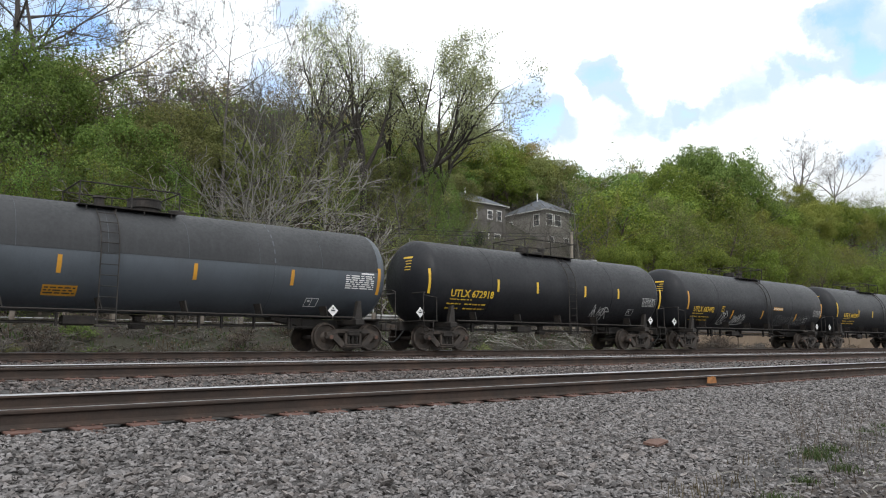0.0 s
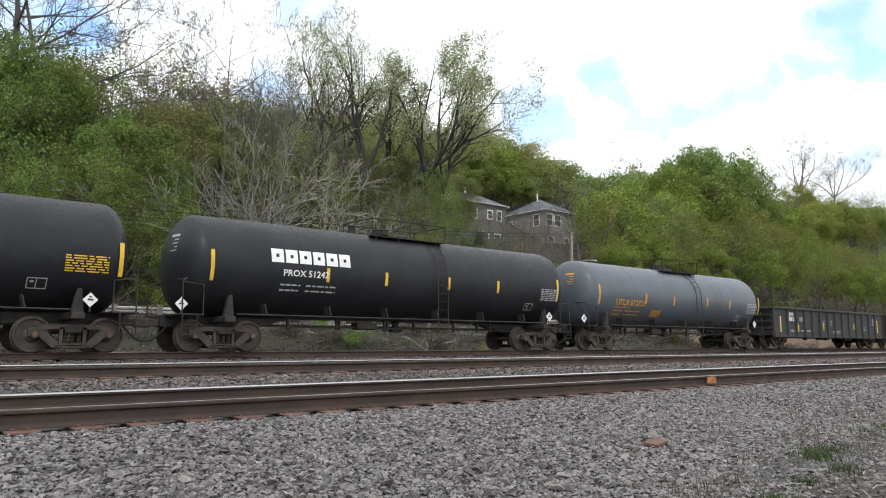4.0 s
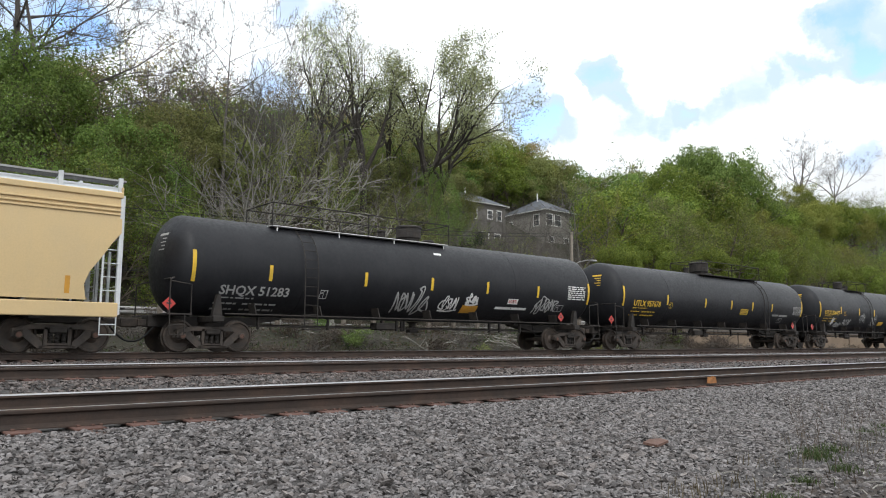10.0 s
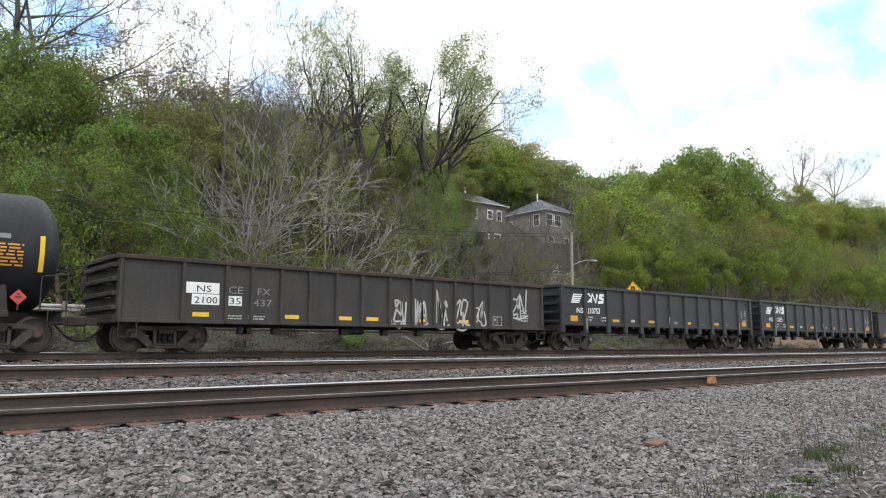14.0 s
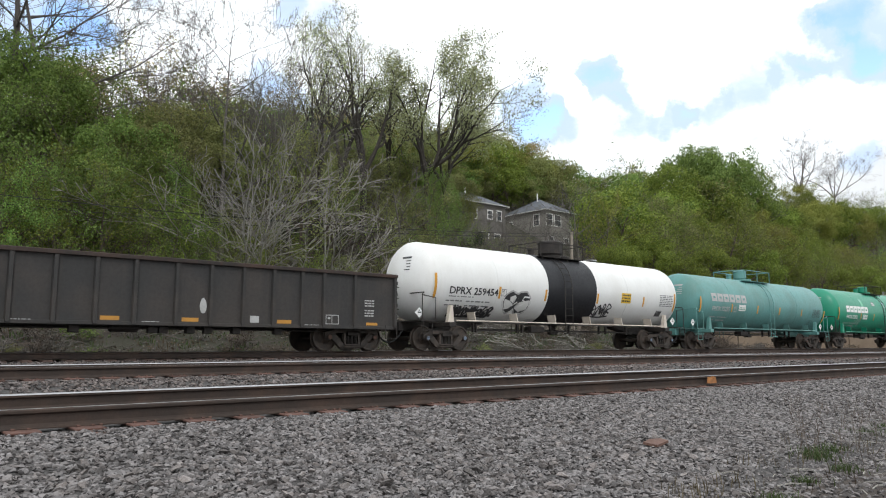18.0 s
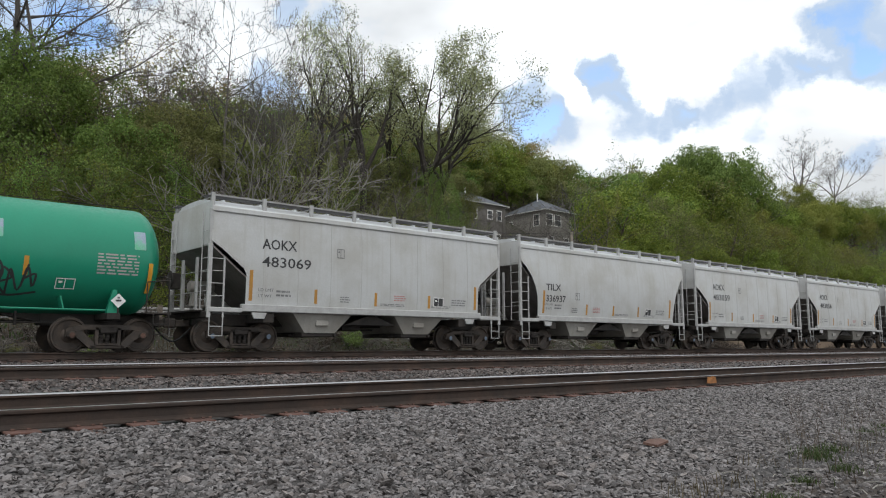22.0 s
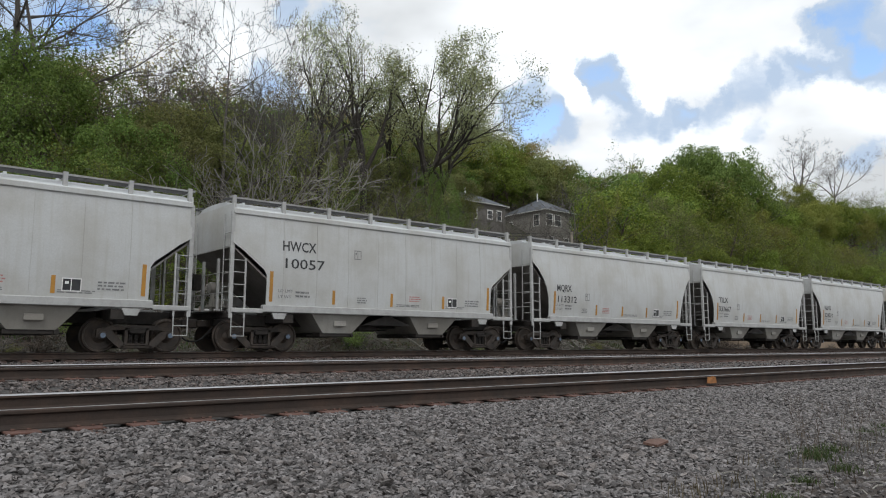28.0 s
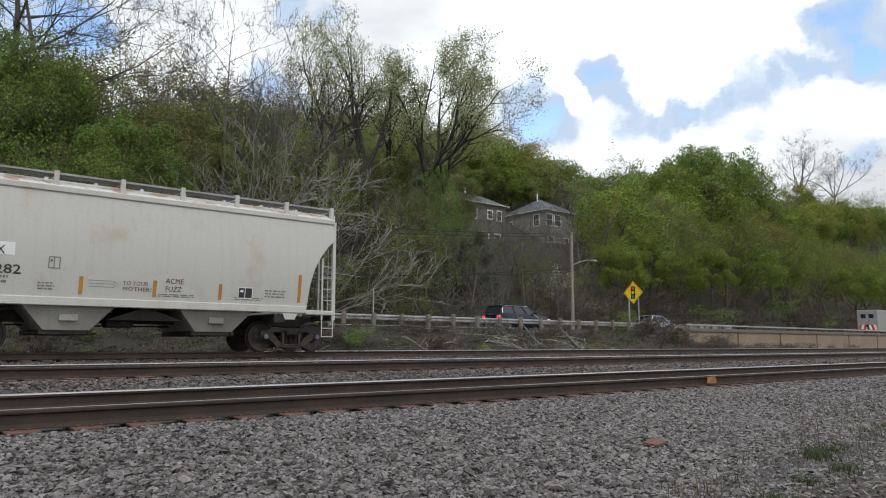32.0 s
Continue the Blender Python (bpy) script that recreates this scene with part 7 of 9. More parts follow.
road_car("suv", "dark navy sport utility car with lit tail lamps", 37.5, 32.0, 13.8, 36.5, "car_navy", 5.1, 1.80, waist=.66)
road_car("hatchback_car", "silver-blue hatchback driving along the road", 54.4, 32.0, 20.5, 36.5, "car_silver", 4.0, 1.52, waist=.62)
box_truck("box_truck", "grey box truck with red and white chevrons on its rear", 98.5, 32.0, 19.7, 35.95, True, "van_grey")
box_truck("camper_truck", "white camper truck driving along the road", 94.5, 29.3, 18.5, 36.3, False, "car_white")
road_car("sedan", "white sedan driving along the road", 9.0, 21.0, 14.0, 36.5, "car_white", 4.6, 1.48)
road_car("white_van", "white van driving along the road", 12.4, 23.0, 14.0, 36.5, "car_white", 4.8, 1.6, van=False)

# ---------- plants ----------
def tube_mesh(name, segs, mat):
    """Tapered twigs and limbs: segments (p, q, r, s), thick ones with six sides, thin ones with three."""
    vs, fs, o = [], [], 0
    for p, q, r, s in segs:
        n = 6 if r > 0.06 else 4 if r > 0.02 else 3
        d = (q - p)
        if d.length < 1e-5:
            continue
        d.normalize()
        a = d.orthogonal().normalized()
        b = d.cross(a)
        for c, rr in ((p, r), (q, s)):
            for i in range(n):
                t = 6.2832 * i / n
                w = c + a * (math.cos(t) * rr) + b * (math.sin(t) * rr)
                vs.append((w.x, w.y, w.z))
        for i in range(n):
            fs.append((o + i, o + (i + 1) % n, o + n + (i + 1) % n, o + n + i))
        o += 2 * n
    me = bpy.data.meshes.new(name)
    me.from_pydata(vs, [], fs)
    me.materials.append(M[mat])
    me.polygons.foreach_set("use_smooth", [True] * len(fs))
    return me


def blades_at(name, c, nrm, size, mat, rng):
    """Small pointed leaves at the points c, each lying across its normal, as bent four-sided blades."""
    n = len(c)
    nrm = nrm / np.maximum(np.linalg.norm(nrm, axis=1), 1e-6)[:, None]
    d1 = np.cross(nrm, rng.normal(0, 1, (n, 3)))
    d1 /= np.maximum(np.linalg.norm(d1, axis=1), 1e-6)[:, None]
    d2 = np.cross(nrm, d1)
    s = size * rng.uniform(0.6, 1.35, (n, 1))
    up = nrm * s * 0.22
    v = np.stack([c - d1 * s, c + d2 * s * 0.6 + up, c + d1 * s, c - d2 * s * 0.6 + up], 1).reshape(-1, 3)
    f = np.arange(4 * n).reshape(n, 4)
    me = bpy.data.meshes.new(name)
    me.from_pydata(v.tolist(), [], f.tolist())
    me.materials.append(M[mat])
    return me


def leaf_mesh(name, centres, size, mat, seed, total=1000, spread=0.3, clump=1.0):
    """Leaves scattered round twig ends, turned loosely outward and up."""
    rng = np.random.default_rng(seed)
    c = np.asarray([tuple(p) for p in centres], float)
    mid = c.mean(0)
    if clump < 1:
        c = c[rng.random(len(c)) < clump]
    c = c[rng.integers(0, len(c), total)]
    c = c + rng.normal(0, spread, c.shape)
    out = c - mid
    out /= np.maximum(np.linalg.norm(out, axis=1), 1e-6)[:, None]
    nrm = out * .7 + np.array([0, 0, .35]) + rng.normal(0, .55, c.shape)
    return blades_at(name, c, nrm, size, mat, rng)


def clump_mesh(name, clumps, size, mat, seed, total):
    """A full crown: leaves lie over rounded clumps, thick on top and thin below."""
    rng = np.random.default_rng(seed)
    p = np.asarray([tuple(q) for q, r in clumps], float)
    r = np.asarray([r for q, r in clumps], float)
    mid = p.mean(0)
    k = rng.choice(len(p), total, p=r ** 2 / (r ** 2).sum())
    d = rng.normal(0, 1, (total, 3))
    d[:, 2] += .35
    d /= np.linalg.norm(d, axis=1)[:, None]
    c = p[k] + d * (r[k] * (.55 + .5 * rng.random(total) ** .6))[:, None] * np.array([1, 1, .72])
    out = c - mid
    out /= np.maximum(np.linalg.norm(out, axis=1), 1e-6)[:, None]
    nrm = d * .65 + out * .5 + np.array([0, 0, .2]) + rng.normal(0, .4, c.shape)
    return blades_at(name, c, nrm, size, mat, rng)


def grow(seed, height, r0, limbs=9, depth=3, spread=0.9, rise=0.6, bare_frac=0.3, stems=1, droop=0.0, kids=4, reach=1.0, thin=.008):
    """A tree's skeleton: segments, and the twig ends."""
    rnd = random.Random(seed)
    segs, tips = [], []

    def branch(p, d, ln, r, lev):
        n = 4 if lev == 0 else 3
        pts, q = [p.copy()], p.copy()
        dd = d.copy()
        for i in range(n):
            dd = (dd + Vector((rnd.gauss(0, .16), rnd.gauss(0, .16), rnd.gauss(.04 if lev else 0, .10) - droop * lev * .06))).normalized()
            q2 = q + dd * (ln / n)
            a, b = r * (1 - .75 * i / n), r * (1 - .75 * (i + 1) / n)
            segs.append((q.copy(), q2.copy(), max(a, thin), max(b, thin * .8)))
            q = q2
            pts.append(q.copy())
        if lev >= depth - 1:
            tips.extend(pts[1:])
        if lev >= depth:
            return
        m = kids + rnd.randrange(2)
        for j in range(m):
            t = 0.3 + 0.7 * (j + rnd.random()) / m
            k = min(int(t * n), n - 1)
            base = pts[k].lerp(pts[k + 1], t * n - k)
            az = rnd.uniform(0, 6.2832)
            side = dd.orthogonal().normalized()
            side.rotate(Matrix.Rotation(az, 3, dd))
            nd = (dd * rnd.uniform(.5, .9) + side * rnd.uniform(.5, 1.0) * spread + Vector((0, 0, rise * .35))).normalized()
            branch(base, nd, ln * rnd.uniform(.42, .66), r * (1 - .7 * t) * .6, lev + 1)

    for s in range(stems):
        lean = Vector((rnd.gauss(0, .10), rnd.gauss(0, .10), 1)).normalized() if stems == 1 else Vector((rnd.gauss(0, .28), rnd.gauss(0, .28), 1)).normalized()
        p = Vector((rnd.uniform(-.4, .4), rnd.uniform(-.4, .4), -.4)) if stems > 1 else Vector((0, 0, -.4))
        th = height * rnd.uniform(.86, 1.0) if stems > 1 else height
        n = 7
        q, d = p.copy(), lean
        pts = [q.copy()]
        for i in range(n):
            d = (d + Vector((rnd.gauss(0, .07), rnd.gauss(0, .07), .03))).normalized()
            q2 = q + d * (th / n)
            segs.append((q.copy(), q2.copy(), r0 * (1 - .9 * i / n), r0 * (1 - .9 * (i + 1) / n)))
            q = q2
            pts.append(q.copy())
        tips.append(q.copy())
        for j in range(limbs):
            t = bare_frac + (1 - bare_frac) * (j + rnd.random()) / limbs
            k = min(int(t * n), n - 1)
            base = pts[k].lerp(pts[k + 1], t * n - k)
            az = j * 2.4 + rnd.uniform(-.5, .5)
            nd = Vector((math.cos(az) * spread, math.sin(az) * spread, rise + rnd.uniform(-.15, .25))).normalized()
            branch(base, nd, reach * th * rnd.uniform(.26, .40) * (1.15 - .7 * t + .2), r0 * (1 - .85 * t) * .55, 1)
    return segs, tips


def forked(seed, full, r0, fork=.35, leaders=4, tilt=(10, 35), lean=(0, 0), thin=.014, wob=.13, lift=.05):
    """A tree whose trunk divides into a few great limbs, and these into ever finer crooked branches."""
    rnd = random.Random(seed)
    segs, tips = [], []
    shape = ((7, 1, 1.0), (5, 2, .9), (4, 2, .8), (3, 1, .65), (2, 0, 0))

    def limb(p, d, ln, r, lev):
        n, kids, odds = shape[lev]
        q, dd = p.copy(), d.copy()
        for i in range(n):
            dd = (dd + Vector((rnd.gauss(0, wob), rnd.gauss(0, wob), rnd.gauss(lift, wob * .8)))).normalized()
            q2 = q + dd * (ln / n)
            a, b = r * (1 - .8 * i / n), r * (1 - .8 * (i + 1) / n)
            segs.append((q.copy(), q2.copy(), max(a, thin), max(b, thin * .85)))
            if lev >= 2:
                tips.append(q2.copy())
            for j in range(kids):
                if i > 0 and rnd.random() < odds:
                    side = dd.orthogonal().normalized()
                    side.rotate(Matrix.Rotation(rnd.uniform(0, 6.2832), 3, dd))
                    nd = (dd * .8 + side * rnd.uniform(.45, 1.0)).normalized()
                    limb(q2, nd, ln * rnd.uniform(.34, .55) * (1.15 - .5 * i / n), max(b * .7, thin), lev + 1)
            q = q2
    p, d = Vector((0, 0, -.8)), Vector((lean[0], lean[1], 1)).normalized()
    h, n = full * fork + .8, 6
    for i in range(n):
        d = (d + Vector((rnd.gauss(0, .05), rnd.gauss(0, .05), 0))).normalized()
        q = p + d * (h / n)
        segs.append((p.copy(), q.copy(), r0 * (1 - .35 * i / n), r0 * (1 - .35 * (i + 1) / n)))
        p = q
    for i in range(leaders):
        az, tl = i * 6.2832 / leaders + rnd.uniform(-.5, .5), radians(rnd.uniform(*tilt))
        dl = Vector((math.cos(az) * math.sin(tl) + lean[0], math.sin(az) * math.sin(tl) + lean[1], math.cos(tl))).normalized()
        limb(p - d * rnd.uniform(0, .12) * full * fork, dl, full * (1 - fork) * rnd.uniform(.75, 1.0), r0 * rnd.uniform(.42, .62), 0)
    k = full / max(g[1].z for g in segs)
    return [(a * k, b * k, r, q) for a, b, r, q in segs], [t * k for t in tips]


def fan(seed):
    """A short pale trunk with long crooked limbs that sweep out low and wide, 9 m high."""
    rnd = random.Random(seed)
    segs = []

    def limb(p, d, ln, r, lev):
        n = (9, 6, 4, 3)[lev]
        q, dd = p.copy(), d.copy()
        for i in range(n):
            dd = (dd + Vector((rnd.gauss(0, .085), rnd.gauss(0, .085), rnd.gauss(.03 if lev < 2 else -.03, .075)))).normalized()
            q2 = q + dd * (ln / n)
            a, b = r * (1 - .85 * i / n), r * (1 - .85 * (i + 1) / n)
            segs.append((q.copy(), q2.copy(), max(a, .015), max(b, .012)))
            if lev < 3 and i > 0 and rnd.random() < (.85, .66, .40)[lev]:
                side = dd.orthogonal().normalized()
                side.rotate(Matrix.Rotation(rnd.uniform(0, 6.2832), 3, dd))
                limb(q2, (dd * .9 + side * rnd.uniform(.35, .8)).normalized(), ln * rnd.uniform(.34, .54) * (1.2 - .5 * i / n), b * .72, lev + 1)
            q = q2
    p, d = Vector((0, 0, -.6)), Vector((rnd.uniform(-.1, .1), rnd.uniform(-.1, .1), 1)).normalized()
    knots = []
    for i in range(6):
        d = (d + Vector((rnd.gauss(0, .07), rnd.gauss(0, .07), .03))).normalized()
        q = p + d * .85
        segs.append((p.copy(), q.copy(), .20 - .022 * i, .20 - .022 * (i + 1)))
        p = q
        knots.append(q.copy())
    for i in range(11):
        az = i * 2.4 + rnd.uniform(-.4, .4)
        k = knots[(1, 2, 1, 3, 4, 2, 5, 5, 3, 4, 2, 5)[i]]
        el = radians(rnd.uniform(6, 36) if i < 7 else rnd.uniform(38, 72))
        limb(k, Vector((math.cos(az) * math.cos(el), math.sin(az) * math.cos(el), math.sin(el))), rnd.uniform(6.2, 8.8), rnd.uniform(.034, .054), 0)
    g = 9 / max(t[1].z for t in segs)
    return [(a * g, b * g, r, q) for a, b, r, q in segs]


def tree_wood(segs, mat):
    big = max(g[2] for g in segs) * .42
    return tube_mesh("trunk", [g for g in segs if g[2] >= big], mat), tube_mesh("branchwork", [g for g in segs if g[2] < big], mat)


def mound(seed, n, rx, rz, zc, size, low=-.75):
    """Clumps over a rounded, uneven crown: centre and radius of each."""
    rnd = random.Random(seed)
    lobes = [(rnd.uniform(0, 6.28), rnd.uniform(-.2, .9), rnd.uniform(.0, .26)) for i in range(7)]
    out = []
    while len(out) < n:
        d = Vector((rnd.gauss(0, 1), rnd.gauss(0, 1), rnd.gauss(.25, 1))).normalized()
        if d.z < low:
            continue
        r = .80
        for az, el, gain in lobes:
            l = Vector((math.cos(az) * math.cos(el), math.sin(az) * math.cos(el), math.sin(el)))
            r += gain * max(0.0, d.dot(l)) ** 6
        r *= rnd.uniform(.62, 1.03)
        out.append((Vector((d.x * rx * r, d.y * rx * r, zc + d.z * rz * r)), size * rnd.uniform(.6, 1.25)))
    return out


TREE_KITS = {}


def tree_kit(kind):
    """Trunk and crown meshes for one kind of tree, made once. Kind: form and number."""
    if kind in TREE_KITS:
        return TREE_KITS[kind]
    form, num = kind.split("_")
    sd = int(num) * 17 + len(form)
    if form == "leafy":          # full spring crown, 10 m
        segs, tips = grow(sd, 9, .20, 16, 3, 1.0, .30, .06, reach=1.25)
        ks = (tree_wood(segs, "bark_brown"), tips, 14000, .072, .26)
    elif form == "budding":      # twigs with thin new leaves, 10 m
        segs, tips = grow(sd, 9.5, .16, 14, 3, .85, .6, .08, reach=1.1)
        ks = (tree_wood(segs, "bark_brown"), tips, 4000, .068, .2)
    elif form == "dome":         # full rounded crown, 12 m
        segs, tips = grow(sd, 9.5, .26, 14, 2, 1.0, .45, .15, reach=1.2)
        ks = (tree_wood(segs, "bark_brown"), mound(sd, 100, 5.2, 4.7, 6.9, 1.05), 19000, .10, .36)
    elif form == "wood":         # full crown seen far off, 10 m
        segs, tips = grow(sd, 8, .20, 12, 2, 1.0, .30, .03, reach=1.2)
        ks = (tree_wood(segs, "bark_brown"), mound(sd, 48, 4.0, 4.8, 5.0, 1.15, -1), 6000, .13, .38)
    elif form == "thin":         # thin crown seen far off, 10 m
        segs, tips = grow(sd, 9.5, .16, 18, 2, .85, .55, .03, reach=1.25)
        ks = (tree_wood(segs, "bark_brown"), tips, 1500, .13, .32)
    elif form == "bare":         # grey leafless, 12 m
        segs, tips = grow(sd, 12, .16, 17, 4, .9, .5, .22, kids=4, reach=1.1, thin=.0095)
        ks = (tree_wood(segs, "bark_grey"), None, 0, 0, 0)
    elif form == "snag":         # leafless, seen far off, 12 m
        segs, tips = grow(sd, 12, .24, 11, 3, .9, .55, .2, kids=3, reach=1.25, thin=.022)
        ks = (tree_wood(segs, "bark_grey"), None, 0, 0, 0)
    elif form == "tall":         # high forked tree with sparse leaves, 20 m
        segs, tips = forked(sd, 20, .38, .42, 3, (8, 34), ((0, 0), (.16, -.1), (.05, 0))[int(num) % 3], .010)
        ks = (tree_wood(segs, "bark_dark"), tips, 4600, .07, .22)
    elif form == "arching":      # pale bare twigs hanging outward, 9 m
        segs = fan(sd)
        ks = (tree_wood(segs, "twig_pale"), None, 0, 0, 0)
    elif form == "broad":        # high round-headed tree in thin leaf, 20 m
        segs, tips = forked(sd, 20, .32, .46, 6, (18, 60), (.08, -.05), .010)
        ks = (tree_wood(segs, "bark_dark"), tips, 15000, .082, .36)
    elif form == "oak":          # leafless, great forked limbs, 16 m
        segs, tips = forked(sd, 16, .24, .28, 5, (12, 48), (0, 0), .010)
        ks = (tree_wood(segs, "bark_grey"), None, 0, 0, 0)
    elif form == "twiggy":       # reddish buds on fine twigs, 14 m
        segs, tips = forked(sd, 14, .22, .25, 5, (10, 42), (0, 0), .011)
        ks = (tree_wood(segs, "bark_brown"), tips, 2300, .065, .18)
    elif form == "shrub":        # many-stemmed, 3 m
        segs, tips = grow(sd, 3, .035, 5, 2, .9, .5, .15, stems=5, kids=3)
        ks = (tree_wood(segs, "bark_brown"), tips, 1500, .06, .16)
    else:                        # brush: bare stems, 2.2 m
        segs, tips = grow(sd, 2.2, .035, 5, 2, 1.0, .4, .1, stems=8, kids=3, thin=.016)
        ks = (tree_wood(segs, "bark_brown" if int(num) % 2 else "bark_grey"), None, 0, 0, 0)
    TREE_KITS[kind] = ks
    return ks


CROWNS = {}


def plant(kind, x, y, h, leaf, label, turn=0.0, wide=1.0, name="tree", category="tree", group="trees on the hillside", sink=0.0):
    full = {"leafy": 10, "dome": 12, "budding": 10, "wood": 10, "thin": 10, "bare": 12, "snag": 12, "tall": 20, "broad": 20, "oak": 16, "twiggy": 14, "arching": 9, "shrub": 3, "brush": 2.2}[kind.split("_")[0]]
    trunk, tips, per, size, spr = tree_kit(kind)
    s = h / full
    ob = thing(name, label, category, Matrix.Translation((x, y, ground_z(x, y) - sink)) @ Matrix.Rotation(turn, 4, "Z") @ Matrix.Diagonal((s * wide, s * wide, s, 1)), group)
    if name == "tree":
        part("trunk", trunk[0], None, ob)
        tagged(part("branchwork", trunk[1], None, ob), kind="stuff")
    else:
        tagged(part("stem_clump", trunk[0], None, ob), kind="stuff")
        tagged(part("twig_clump", trunk[1], None, ob), kind="stuff")
    if tips and leaf:
        key = (kind, leaf)
        if key not in CROWNS:
            sd = len(CROWNS) + 3
            CROWNS[key] = clump_mesh("crown", tips, size, leaf, sd, per) if kind[0] in "dw" else leaf_mesh("crown", tips, size, leaf, sd, per, spr, .5 if kind[0] == "l" else .8)
        part("crown", CROWNS[key], None, ob)
    return ob


def fir(x, y, h):
    ob = thing("fir_tree", "dark green conifer standing among bare trees", "tree", Matrix.Translation((x, y, ground_z(x, y))), "trees on the hillside")
    rnd = random.Random(5)
    segs, tips = [(Vector((0, 0, -.3)), Vector((0, 0, h)), .16, .02)], []
    for i in range(70):
        z = h * (.12 + .86 * i / 70)
        ln = (h - z) * .30 + .25
        a = i * 2.4
        e = Vector((math.cos(a) * ln, math.sin(a) * ln, z - ln * .25))
        segs.append((Vector((0, 0, z)), e, .03, .008))
        for j in range(int(7 + ln * 9)):
            tips.append(Vector((0, 0, z)).lerp(e, rnd.uniform(.2, 1)))
    part("trunk", tube_mesh("trunk", segs, "bark_brown"), None, ob)
    part("crown", leaf_mesh("crown", tips, .16, "needle", 9, 3600, .16), None, ob)


# ways out from the eye: x for each metre of y
LABELS = {"leaf_spring": "bright green spring tree", "leaf_green": "deep green leafy tree", "leaf_olive": "olive budding tree with thin leaves", "leaf_yellow": "yellow-green budding tree", "leaf_bud": "tan-yellow tree in bud",
          "leaf_brown": "red-brown budding tree", "leaf_pale": "tall forked tree with sparse pale leaves", None: "grey leafless tree", "needle": "dark evergreen"}


def lab(leaf, where):
    return LABELS[leaf] + where


